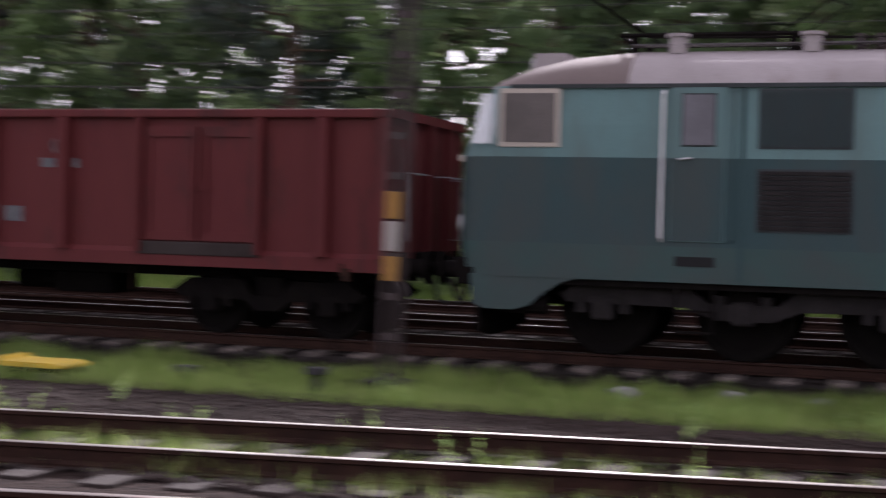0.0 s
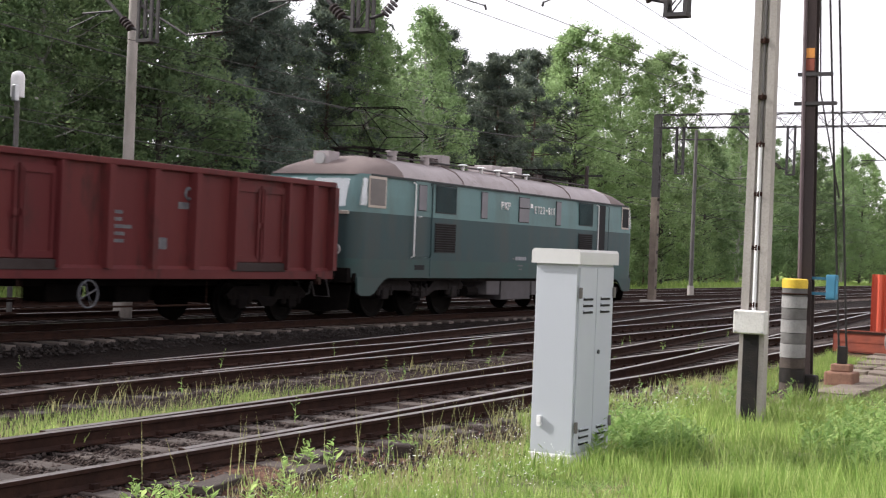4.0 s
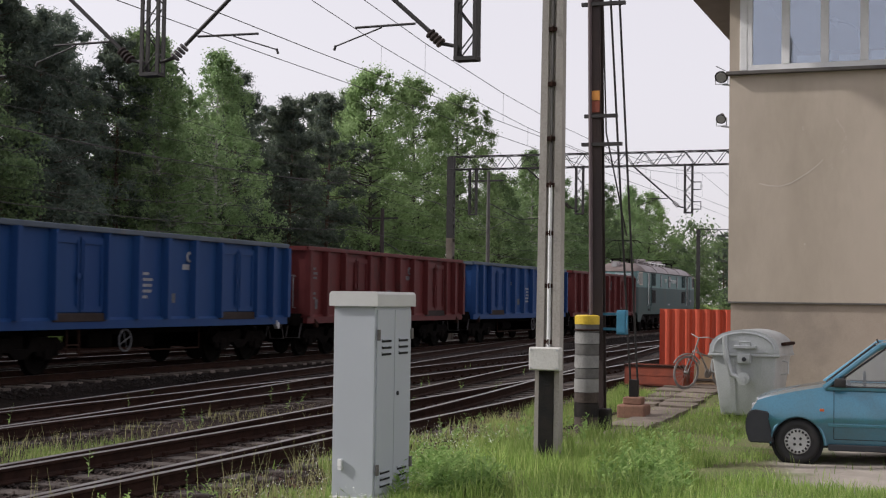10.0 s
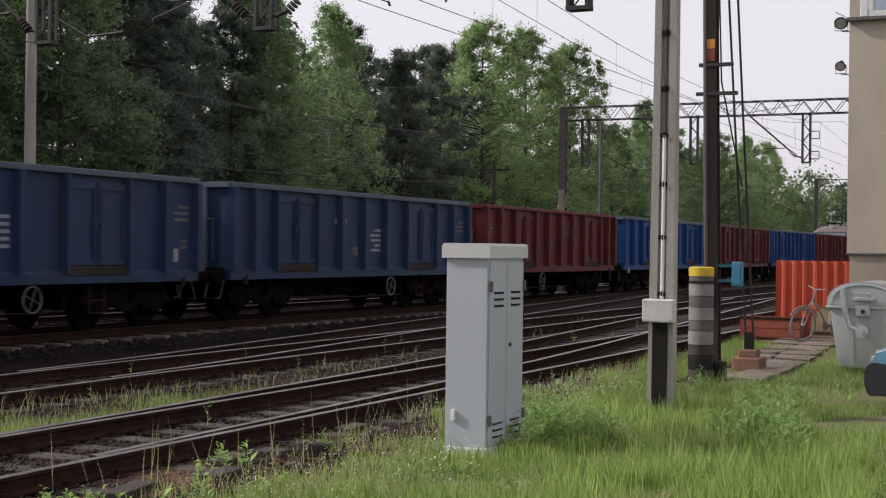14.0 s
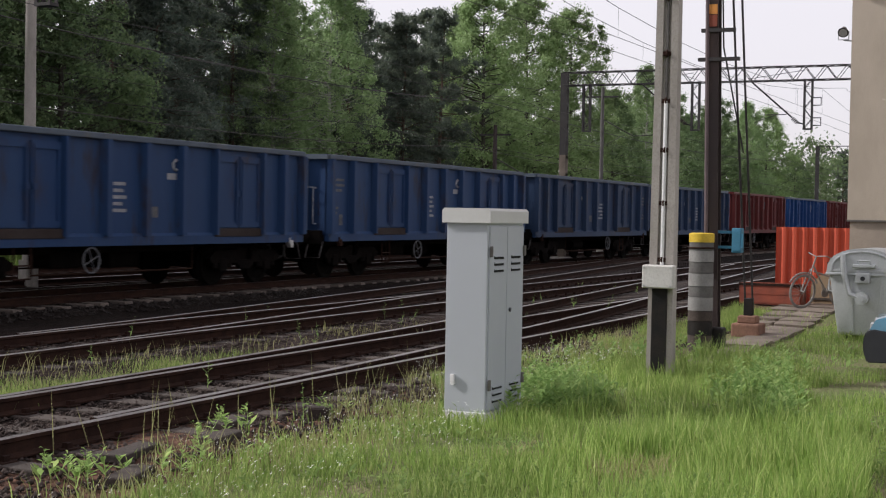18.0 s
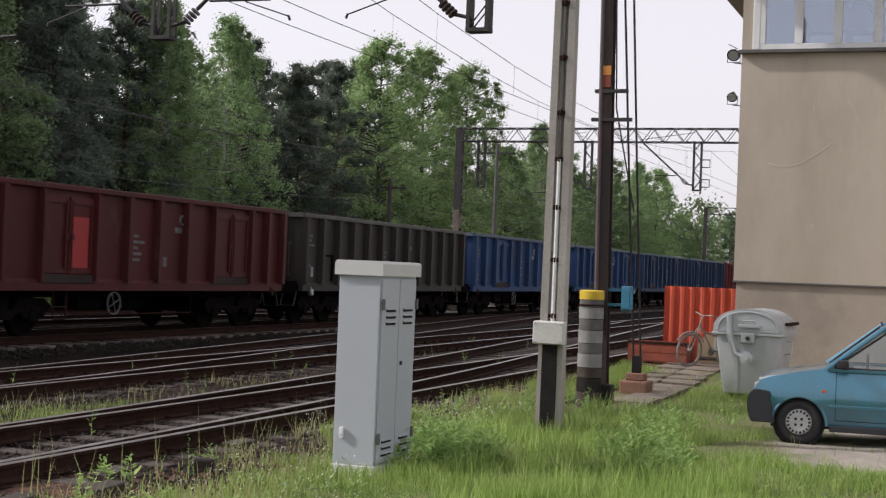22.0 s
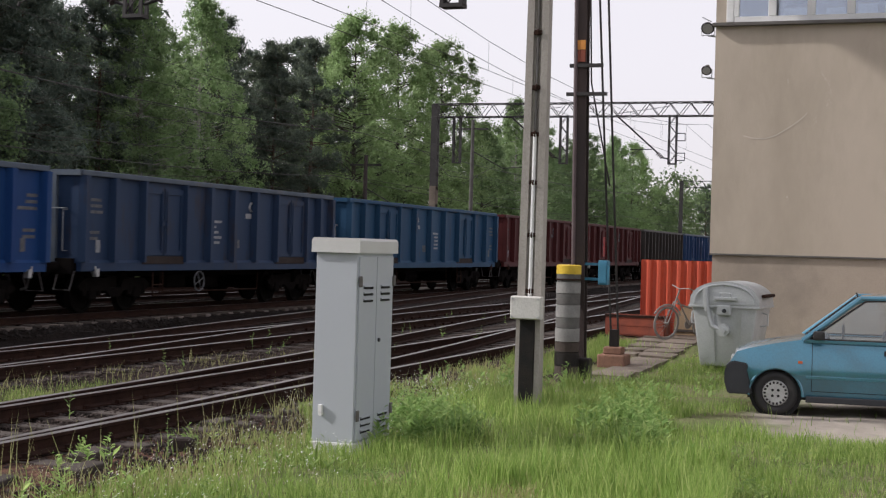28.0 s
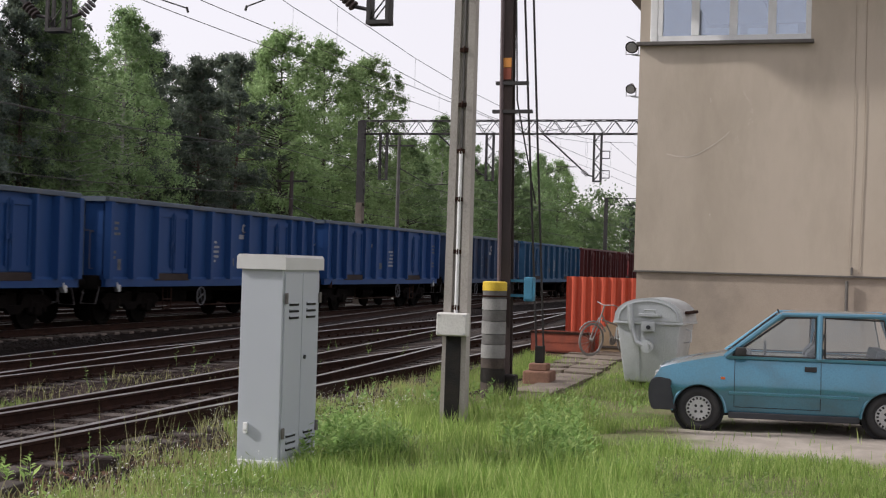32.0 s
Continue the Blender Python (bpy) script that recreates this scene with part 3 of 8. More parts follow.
def track(name, label, y_of, x0, x1, mesh, near=(0, 0), step=0.62, fast=False):
    """Two rails and their sleepers; those in the stretch `near` are parts of their own, the rest one mesh."""
    t = thing(name, label, "railway track", kind="structure")
    xs = [x0, *[x for x in np.arange(x0 + 1, x1, 3.0)], x1]
    for s in (-0.7535, 0.7535):
        part("rail", rail_bm([(x, y_of(x) + s) for x in xs]), [M_RUST, M_RAILHEAD], t, "polished head on rusty steel rail")
    rnd = random.Random(name)
    far_v = []
    x = x0 + 0.3
    while x < x1:
        y, dy, dx, rz = y_of(x), rnd.uniform(-0.07, 0.07), rnd.uniform(-0.04, 0.04), rnd.uniform(-0.02, 0.02)
        if near[0] <= x <= near[1]:
            ob = new("sleeper", mesh)
            ob.parent = t
            ob.location, ob.rotation_euler = (x + dx, y + dy, rnd.uniform(-0.012, 0.004)), (0, 0, rz)
            if fast:
                fo = new("fastening", FASTENING)
                fo.parent = t
                fo.location = (x + dx, y, 0)
        else:
            far_v.append((x + dx, y + dy))
        x += step
    if far_v:
        bm = bmesh.new()
        for fx, fy in far_v:
            box(bm, fx - 0.125, fx + 0.125, fy - 1.3, fy + 1.3, -0.31, -0.157)
        o = part("sleepers", bm, mesh.materials[0], t)
        o["kind"] = "stuff"
    return t


def branch(a, b, x_start, slope, ease=6.0):
    """Centre line that leaves y = a at x_start and runs over to y = b."""
    def y(x):
        if x <= x_start:
            return a
        u = x - x_start
        v = a + slope * (u * u / (2 * ease) if u < ease else u - ease / 2)
        return min(v, b) if b > a else v
    return y


T_MAIN, T_SECOND, T_NEAR, T_BACK, T_LAST = 18.70, 12.02, 7.88, 23.0, 27.2


def second_line(x):
    """Centre of the second track: straight to the east, curving nearer west of the points."""
    u = max(0.0, 17.0 - x)
    return T_SECOND - (0.0056 * u * u if u < 15 else 1.26 + 0.168 * (min(u, 30) - 15))


def near_line(x):
    """Centre of the near siding: straight beside the points, bending towards the camera's side to the west."""
    u = min(max(0.0, 8.0 - x), 25.0)
    return T_NEAR - (0.009 * u * u if u < 12 else 1.296 + 0.216 * (u - 12))


track("track_main", "main line track with worn wooden sleepers", lambda x: T_MAIN, -70, 420, SLEEPER_PALE, (-16, 46))
track("track_second", "second track with rusty rails in brown ballast", second_line, -70, 420, SLEEPER_OILY, (-12, 46), fast=True)
track("track_near", "near siding with grey sleepers", near_line, -70, 260, SLEEPER_WOOD, (4, 40), fast=True)
track("track_back", "track behind the main line", lambda x: T_BACK, -70, 420, SLEEPER_OILY)
track("track_last", "outermost track before the wood", lambda x: T_LAST, -70, 420, SLEEPER_OILY)


def turnout(name, label, y_of, x0, x_end, base, gap=0.11):
    """The diverging rails of a switch, from where they part from the straight ones, with long bearers."""
    t = thing(name, label, "railway switch", kind="structure")
    for s in (-0.7535, 0.7535):
        xs = [x for x in np.arange(x0, x_end, 1.0) if abs(y_of(x) - base(x)) > gap]
        part("switch_rail", rail_bm([(x, y_of(x) + s) for x in xs]), [M_RUST, M_RAILHEAD], t, "rail curving over to the next track")
    for x in np.arange(x0 + 2, x_end, 0.62):
        off = y_of(x) - base(x)
        if 0.25 < off < 1.5:
            bm = B(-0.12, 0.12, 1.2, 1.3 + off, -0.30, -0.159, 0.01)
            o = part("bearer", bm, M_SLEEPER, t)
            o.location = (x, base(x), 0)
        elif off >= 1.5 and x < 60:
            o = new("sleeper", SLEEPER_OILY)
            o.parent = t
            o.location = (x + 0.31, y_of(x), -0.006)
    return t


near_branch = branch(T_NEAR, T_SECOND, 2.0, 0.10, 24.6)
turnout("switch_near", "switch rails leaving the near siding", lambda x: near_branch(x) + near_line(x) - T_NEAR, 2.0, 54, near_line, 0.09)
turnout("switch_second", "switch rails leaving the second track", branch(T_SECOND, T_MAIN, 10.5, 0.12, 8.0), 10.5, 72, lambda x: T_SECOND, 0.09)

# ---- train ----
def make_bogie(name, parent, x, wheels, r, half, frame_z, gear=M_UNDER):
    bo = new(name)
    bo.parent = parent
    bo.location = (x, 0, 0)
    L = wheels[-1] - wheels[0]
    for s in (-1, 1):
        bm = bmesh.new()
        prism(bm, [(wheels[0] - 0.55, frame_z), (wheels[0] - 0.3, frame_z + 0.16), (-L * 0.2, frame_z + 0.16), (-L * 0.12, frame_z - 0.06), (L * 0.12, frame_z - 0.06),
                   (L * 0.2, frame_z + 0.16), (wheels[-1] + 0.3, frame_z + 0.16), (wheels[-1] + 0.55, frame_z), (wheels[-1] + 0.45, frame_z - 0.1), (L * 0.2, frame_z - 0.12),
                   (L * 0.1, frame_z - 0.26), (-L * 0.1, frame_z - 0.26), (-L * 0.2, frame_z - 0.12), (wheels[0] - 0.45, frame_z - 0.1)], s * (half + 0.0), s * (half + 0.10), "y")
        part("side_frame", bm, gear, bo)
        for w in wheels:
            part("axle_box", B(w - 0.14, w + 0.14, s * (half + 0.02) - 0.11, s * (half + 0.02) + 0.13, r - 0.15, r + 0.15, 0.04), gear, bo)
            for d in (-0.28, 0.28):
                bm = bmesh.new()
                rod(bm, (w + d, s * (half + 0.05), r - 0.06), (w + d, s * (half + 0.05), frame_z + 0.05), 0.075, 10)
                part("spring", bm, gear, bo)
    for w in wheels:
        for s in (-1, 1):
            bm = bmesh.new()
            ring = [(0.0, 0.825), (r * 0.22, 0.85), (r * 0.24, 0.80), (r * 0.78, 0.775), (r - 0.07, 0.825), (r - 0.006, 0.825), (r, 0.735), (r + 0.028, 0.735), (r + 0.028, 0.695), (0.0, 0.695)]
            loops = [[bm.verts.new((w + q * math.sin(2 * math.pi * k / 28), s * yy, r + q * math.cos(2 * math.pi * k / 28))) for k in range(28)] for q, yy in ring[1:-1]]
            for A, C in zip(loops, loops[1:]):
                for k in range(28):
                    bm.faces.new((A[k], A[(k + 1) % 28], C[(k + 1) % 28], C[k]))
            bm.faces.new(loops[0])
            bm.faces.new(loops[-1])
            bmesh.ops.recalc_face_normals(bm, faces=bm.faces)
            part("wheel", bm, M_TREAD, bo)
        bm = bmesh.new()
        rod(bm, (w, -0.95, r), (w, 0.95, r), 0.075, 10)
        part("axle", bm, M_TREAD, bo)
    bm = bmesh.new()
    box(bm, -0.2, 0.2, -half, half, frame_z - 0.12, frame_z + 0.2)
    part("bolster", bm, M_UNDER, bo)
    return bo


def add_buffers(parent, x_end, z=1.03, out=0.55, s=1):
    for y in (-0.875, 0.875):
        bm = bmesh.new()
        rod(bm, (x_end, y, z), (x_end + s * (out - 0.2), y, z), 0.115, 14)
        rod(bm, (x_end + s * (out - 0.22), y, z), (x_end + s * (out - 0.04), y, z), 0.08, 12)
        rod(bm, (x_end + s * (out - 0.04), y, z), (x_end + s * out, y, z), 0.225, 20)
        part("buffer", bm, M_UNDER, parent, "", True)
    bm = bmesh.new()
    box(bm, x_end, x_end + s * 0.25, -0.09, 0.09, z - 0.13, z + 0.02)
    pipe(bm, [(x_end + s * 0.25, 0, z - 0.05), (x_end + s * 0.42, 0, z - 0.1), (x_end + s * 0.5, 0, z - 0.28)], 0.035)
    part("coupling_hook", bm, M_UNDER, parent)
    for y in (-0.38, 0.38):
        bm = bmesh.new()
        pipe(bm, [(x_end, y, z - 0.12), (x_end + s * 0.22, y, z - 0.2), (x_end + s * 0.3, y, z - 0.45), (x_end + s * 0.42, y * 0.8, z - 0.5)], 0.028)
        part("brake_hose", bm, M_BLACK, parent)


def make_wagon(label, paint, seed, length=12.8, mark=M_MARK, patch=None, brake_wheel=True, door_x=(-3.1, 3.62), rim=None, plain=False):
    """An open high-sided wagon: ribbed side walls, two double doors a side, bogies."""
    rnd = random.Random(seed)
    w = thing("freight_wagon", label, "freight wagon", group="freight wagons of the train")
    H, half, zb, zt = length / 2, 1.40, 1.12, 3.0
    k = length / 12.8
    doors = [d * k for d in door_x]
    rim = rim or paint
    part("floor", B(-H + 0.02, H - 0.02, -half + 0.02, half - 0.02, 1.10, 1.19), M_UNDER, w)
    for s in (-1, 1):
        yo = s * half
        part("side_wall", B(-H, H, min(yo, yo - s * 0.05), max(yo, yo - s * 0.05), zb, zt), paint, w)
        bm = bmesh.new()
        y0, y1 = sorted((yo - s * 0.06, yo + s * 0.10))
        box(bm, -H - 0.03, H + 0.03, y0, y1, zt - 0.02, zt + 0.10, 0.02)
        part("top_rim", bm, rim, w)
        bm = bmesh.new()
        prism(bm, [(yo - s * 0.05, 0.95), (yo + s * 0.075, 0.95), (yo + s * 0.075, 1.13), (yo + s * 0.02, 1.19), (yo - s * 0.05, 1.19)], -H, H)
        part("sill", bm, paint, w, "painted lower sill")
        ribs = [-H + 0.07, (-H + doors[0] - 0.92) / 2, doors[0] - 0.92, doors[0] + 0.92] + [doors[0] + 0.92 + (doors[1] - doors[0] - 1.84) * f for f in (0.25, 0.5, 0.75)] + [doors[1] - 0.92, doors[1] + 0.92, (H + doors[1] + 0.92) / 2, H - 0.07]
        if plain:
            ribs = [-H + 0.07 + (length - 0.14) * f / 12 for f in range(13)]
        for i, x in enumerate(ribs):
            bm = bmesh.new()
            a, d = 0.10, 0.17
            wide = a if plain or i not in (2, 3, 7, 8) else 0.05
            prism(bm, [(x - wide, yo), (x + wide, yo), (x + wide * 0.75, yo + s * d), (x - wide * 0.75, yo + s * d)], zb + 0.02, zt - 0.02, "z")
            part("rib", bm, paint, w)
        if plain:
            hx = -H + 0.07 + (length - 0.14) * 1.5 / 12
            for (xa, xb, za, zc) in ((hx - 0.33, hx + 0.33, 1.92, 1.99), (hx - 0.33, hx - 0.27, 1.25, 1.92), (hx + 0.27, hx + 0.33, 1.25, 1.92)):
                ya, yb = sorted((yo, yo + s * 0.05))
                part("hatch_frame_bar", B(xa, xb, ya, yb, za, zc), M_UNDER, w, "dark frame of a low hatch")
        for d in ([] if plain else doors):
            for e in (-1, 1):
                x0, x1 = sorted((d + e * 0.03, d + e * 0.84))
                y0, y1 = sorted((yo, yo + s * 0.045))
                bm = bmesh.new()
                box(bm, x0, x1, y0, y1, 1.30, 2.86, 0.01)
                y2 = yo + s * 0.045
                dr = part("door", bm, paint, w, "steel side door leaf")
                for (xa, xb, za, zc) in ((x0, x1, 2.72, 2.86), (x0, x1, 1.30, 1.42), (x0, x0 + 0.09, 1.42, 2.72), (x1 - 0.09, x1, 1.42, 2.72)):
                    ya, yb = sorted((y2, y2 + s * 0.03))
                    part("door_frame_bar", B(xa, xb, ya, yb, za, zc), paint, dr)
                bm = bmesh.new()
                xx = d + e * 0.10
                rod(bm, (xx, yo + s * 0.085, 1.36), (xx, yo + s * 0.085, 2.8), 0.014, 6)
                box(bm, xx - 0.05, xx + 0.05, min(yo + s * 0.07, yo + s * 0.12), max(yo + s * 0.07, yo + s * 0.12), 1.98, 2.1)
                part("door_bar", bm, paint, dr, "locking bar")
            y0, y1 = sorted((yo + s * 0.01, yo + s * 0.095))
            bm = B(d - 0.92, d + 0.92, y0, y1, 1.10, 1.28, 0.01)
            part("threshold", bm, M_SILLDIRT, w, "dusty brown door threshold")
        # faded markings on the panels
        def label_bars(x, z, rows, size, m):
            for j in range(rows):
                ln = rnd.uniform(0.35, 0.75) * size
                y0, y1 = sorted((yo + s * 0.003, yo + s * 0.007))
                part("marking", B(x, x + ln, y0, y1, z - j * 0.13, z - j * 0.13 + 0.065), m, w, "unreadable faded lettering")
        cx = (doors[0] + 0.92 + doors[1] - 0.92) / 2
        label_bars(-H + 0.25, 2.45, 3, 0.9, M_MARK_FAINT)
        label_bars(-H + 0.3, 1.75, 2, 0.6, M_MARK_FAINT)
        label_bars(cx - 1.05, 2.12, 5, 0.8, mark)
        ya, yb = sorted((yo + s * 0.003, yo + s * 0.007))
        part("marking", B(cx + 0.80, cx + 1.42, ya, yb, 2.28, 2.41), mark, w, "pale painted name bar")
        part("marking", B(cx + 0.2, cx + 0.5, ya, yb, 1.50, 1.72), M_MARK_FAINT, w, "small faded label square")
        bm = bmesh.new()
        torus(bm, (cx + 1.10, yo + s * 0.006, 2.58), 0.10, 0.036, 14, 4)
        part("emblem", bm, mark, w, "small pale ring emblem")
        y0, y1 = sorted((yo + s * 0.003, yo + s * 0.008))
        part("label_plate", B(-H + 0.62, -H + 0.78, y0, y1, 1.35, 1.62), rnd.choice([M_MARK, M_MARK_FAINT]), w)
        for x, e in ((-H + 0.02, -1), (H - 0.02, 1)):
            for xx in (x - e * 0.55,):
                bm = bmesh.new()
                box(bm, xx - 0.05, xx + 0.05, min(yo, yo + s * 0.12), max(yo, yo + s * 0.12), 0.83, 1.0, 0.01)
                box(bm, xx - 0.09, xx - 0.05, min(yo, yo + s * 0.10), max(yo, yo + s * 0.10), 0.90, 1.06)
                part("lashing_bracket", bm, M_CHROME if rnd.random() < 0.4 else M_RUST, w)
        # step and hand wheel below the sill
        bm = bmesh.new()
        for xx in (-3.42, -2.98):
            rod(bm, (xx, yo, 0.96), (xx, yo, 0.38), 0.018, 6)
        for zz in (0.38, 0.62):
            rod(bm, (-3.42, yo, zz), (-2.98, yo, zz), 0.018, 6)
        part("step_ladder", bm, M_RUST, w)
        if brake_wheel:
            bm = bmesh.new()
            torus(bm, (-1.35 * k, yo + s * 0.05, 0.68), 0.24, 0.018, 22, 5)
            for a in range(4):
                dx, dz = 0.24 * math.cos(a * math.pi / 2 + 0.4), 0.24 * math.sin(a * math.pi / 2 + 0.4)
                rod(bm, (-1.35 * k, yo + s * 0.05, 0.68), (-1.35 * k + dx, yo + s * 0.05, 0.68 + dz), 0.011, 5)
            part("brake_hand_wheel", bm, M_MARK_FAINT, w, "spoked hand wheel of the brake")
        if patch:
            for d in patch:
                y0, y1 = sorted((yo + s * 0.078, yo + s * 0.081))
                part("paint_patch", B(d + 0.14, d + 0.68, y0, y1, 1.42, 2.46), M_FRESHRED, w, "fresh bright red repair paint")
    for e in (-1, 1):
        x0, x1 = sorted((e * H, e * (H - 0.05)))
        part("end_wall", B(x0, x1, -half, half, zb, zt + 0.04), paint, w)
        bm = bmesh.new()
        for y in (-0.8, 0, 0.8):
            xa, xb = sorted((e * H, e * (H + 0.09)))
            box(bm, xa, xb, y - 0.06, y + 0.06, zb, zt)
        xa, xb = sorted((e * (H - 0.06), e * (H + 0.09)))
        box(bm, xa, xb, -half - 0.05, half + 0.05, zt - 0.02, zt + 0.10)
        part("end_ribs", bm, rim, w)
        xa, xb = sorted((e * (H - 0.1), e * (H + 0.08)))
        part("headstock", B(xa, xb, -1.3, 1.3, 0.88, 1.22, 0.01), M_UNDER, w)
        add_buffers(w, e * (H + 0.05), s=e)
        for y in (-1.1, 1.1):
            bm = bmesh.new()
            xo = e * (H + 0.16)
            pipe(bm, [(e * H, y, 2.25), (xo, y, 2.25), (xo, y, 1.38), (e * H, y, 1.38)], 0.011, 6)
            pipe(bm, [(e * H, y, 2.28), (xo, y, 2.28), (xo, y * 0.35, 2.28), (e * H, y * 0.35, 2.28)], 0.010, 6)
            part("hand_rail", bm, M_MARK if (seed + e) % 3 else M_BOXGREY, w, "pale grab rail at the wagon end")
            bm = bmesh.new()
            pipe(bm, [(e * H, y - 0.2, 0.95), (xo, y - 0.2, 0.55), (xo, y + 0.2, 0.55), (e * H, y + 0.2, 0.95)], 0.016, 6)
            part("shunter_step", bm, M_BOXGREY, w)
    bm = bmesh.new()
    for s in (-1, 1):
        box(bm, -H + 0.3, H - 0.3, s * 0.55 - 0.08, s * 0.55 + 0.08, 0.78, 1.1)
    box(bm, -1.6, -0.7, -0.7, -0.1, 0.5, 0.85, 0.05)
    box(bm, 0.6, 1.6, -0.35, 0.45, 0.45, 0.8, 0.05)
    rod(bm, (-0.6, 0.55, 0.62), (0.5, 0.55, 0.62), 0.17, 12)
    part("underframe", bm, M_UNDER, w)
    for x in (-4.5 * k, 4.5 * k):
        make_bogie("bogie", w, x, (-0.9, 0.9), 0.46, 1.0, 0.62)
    for s in (-1, 1):
        bm = bmesh.new()
        rod(bm, (-2.6, s * 1.1, 0.42), (2.4, s * 1.1, 0.42), 0.02, 6)
        rod(bm, (-2.6, s * 1.1, 0.42), (-2.6, s * 1.1, 0.9), 0.015, 6)
        rod(bm, (2.4, s * 1.1, 0.42), (2.4, s * 1.1, 0.9), 0.015, 6)
        part("brake_rod", bm, M_RUST, w, "rod under the wagon floor")
    return w


def make_loco():
    """Six-axle electric locomotive, turquoise over dark green; local x runs from the rear coupling, y = 0 on the track's centre."""
    lo = thing("electric_locomotive", "turquoise and dark green electric locomotive with grey roof", "locomotive")
    half = 1.43
    Z0, Z1, Z2, Z3 = 0.98, 1.42, 2.50, 3.40
    R, F = 0.80, 18.60          # rear and front of the body

    def end_x(z, e):
        """How far the body reaches at a height: the cab ends lean back above the waist."""
        lean = max(0.0, z - 2.45) * 0.42 + max(0.0, 1.5 - z) * 0.08
        return (R + lean) if e < 0 else (F - lean)

    def shell(z0, z1, mat, name, cut=()):
        """A ring of body wall between two heights, with rounded corners; spans in cut are left open on the camera's side."""
        bm = bmesh.new()

        def loop(z, inset=0.0):
            pts = []
            xr, xf, c = end_x(z, -1) + inset, end_x(z, 1) - inset, 0.28
            hw = half - inset - max(0.0, z - 2.9) * 0.05
            for cx, cy, a0 in ((xf - c - 0.25, -hw + c, -90), (xf - c - 0.25, hw - c, 0), (xr + c + 0.25, hw - c, 90), (xr + c + 0.25, -hw + c, 180)):
                for k in range(5):
                    a = radians(a0 + 22.5 * k)
                    pts.append((cx + (c + 0.25) * math.cos(a), cy + c * math.sin(a), z))
            return pts
        A = [bm.verts.new(p) for p in loop(z0)]
        C = [bm.verts.new(p) for p in loop(z1)]
        n = len(A)
        for k in range(n):
            bm.faces.new((A[k], A[(k + 1) % n], C[(k + 1) % n], C[k]))
        return part(name, bm, mat, lo, "", True)

    shell(Z0, Z1, M_GREENBAND, "lower_band")
    shell(Z1, Z2, M_GREEN, "dark_green_band")
    shell(Z2, 2.9, M_TURQ, "upper_wall")
    shell(2.9, Z3, M_TURQ, "top_wall")
    part("frame", B(R + 0.15, F - 0.15, -half + 0.06, half - 0.06, 0.90, 1.08), M_UNDER, lo)
    # the solid near-black block stands for the unlit inside
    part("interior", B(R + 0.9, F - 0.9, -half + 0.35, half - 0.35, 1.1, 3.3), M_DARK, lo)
    # roof with rounded ends
    bm = bmesh.new()
    prof = [(-1.42, 3.38), (-1.36, 3.52), (-1.15, 3.72), (-0.75, 3.88), (0, 3.95), (0.75, 3.88), (1.15, 3.72), (1.36, 3.52), (1.42, 3.38)]
    stations = [(R + 0.34, 0.0, 3.40), (R + 0.45, 0.30, 3.46), (R + 0.8, 0.60, 3.0), (R + 1.4, 0.86, 0), (R + 2.2, 1.0, 0), (F - 2.2, 1.0, 0), (F - 1.4, 0.86, 0), (F - 0.8, 0.60, 0), (F - 0.45, 0.30, 0), (F - 0.34, 0.0, 0)]
    rows = [[bm.verts.new((x, y * (0.80 + 0.2 * min(1, g * 1.4)), 3.38 + (z - 3.38) * g)) for y, z in prof] for x, g, _ in stations]
    for i, (A, C) in enumerate(zip(rows, rows[1:])):
        for k in range(len(prof) - 1):
            f = bm.faces.new((A[k], A[k + 1], C[k + 1], C[k]))
            f.material_index = 0 if i == 4 else 1
    bmesh.ops.recalc_face_normals(bm, faces=bm.faces)
    roof = part("roof", bm, [M_LOCOROOF, M_LOCOROOF_BROWN], lo, "rounded grey roof, lightened for the sun's glint", True)
    part("gutter", B(R + 0.7, F - 0.7, -1.45, -1.40, 3.36, 3.41), M_GRILLE, lo)
    part("gutter", B(R + 0.7, F - 0.7, 1.40, 1.45, 3.36, 3.41), M_GRILLE, lo)
    for x in (6.1, 9.5, 13.1):
        bm = bmesh.new()
        for (ya, za), (yb, zb_) in zip(prof, prof[1:]):
            a, b = sorted((ya, yb))
            pipe(bm, [(x, ya, za + 0.012), (x, yb, zb_ + 0.012)], 0.022, 4)
        part("roof_joint", bm, M_LOCOROOF_BROWN, roof)
    for s in (-1, 1):
        y = s * half

        def plate(name, x0, x1, z0, z1, mat, out=0.012, label="", bev=0.0, parent=lo):
            a, b = sorted((y + s * 0.001, y + s * out))
            return part(name, B(x0, x1, a, b, z0, z1, bev), mat, parent, label)

        def louvre(x0, x1, z0, z1, up):
            g = plate("grille", x0, x1, z0, z1, M_GRILLE, 0.01, "dark ventilation louvre")
            if up:
                n = 24
                for k in range(n):
                    xx = x0 + 0.04 + (x1 - x0 - 0.08) * k / (n - 1)
                    a, b = sorted((y + s * 0.01, y + s * 0.03))
                    part("slat", B(xx - 0.008, xx + 0.008, a, b, z0 + 0.03, z1 - 0.03), M_GREEN, g)
            else:
                n = 12
                for k in range(n):
                    zz = z0 + 0.05 + (z1 - z0 - 0.1) * k / (n - 1)
                    a, b = sorted((y + s * 0.01, y + s * 0.028))
                    part("slat", B(x0 + 0.03, x1 - 0.03, a, b, zz - 0.022, zz + 0.022), M_LOCOGEAR, g)
        for x0 in (4.60, 13.76):
            louvre(x0, x0 + 1.1, 2.62, 3.34, True)
            louvre(x0, x0 + 1.12, 1.62, 2.38, False)

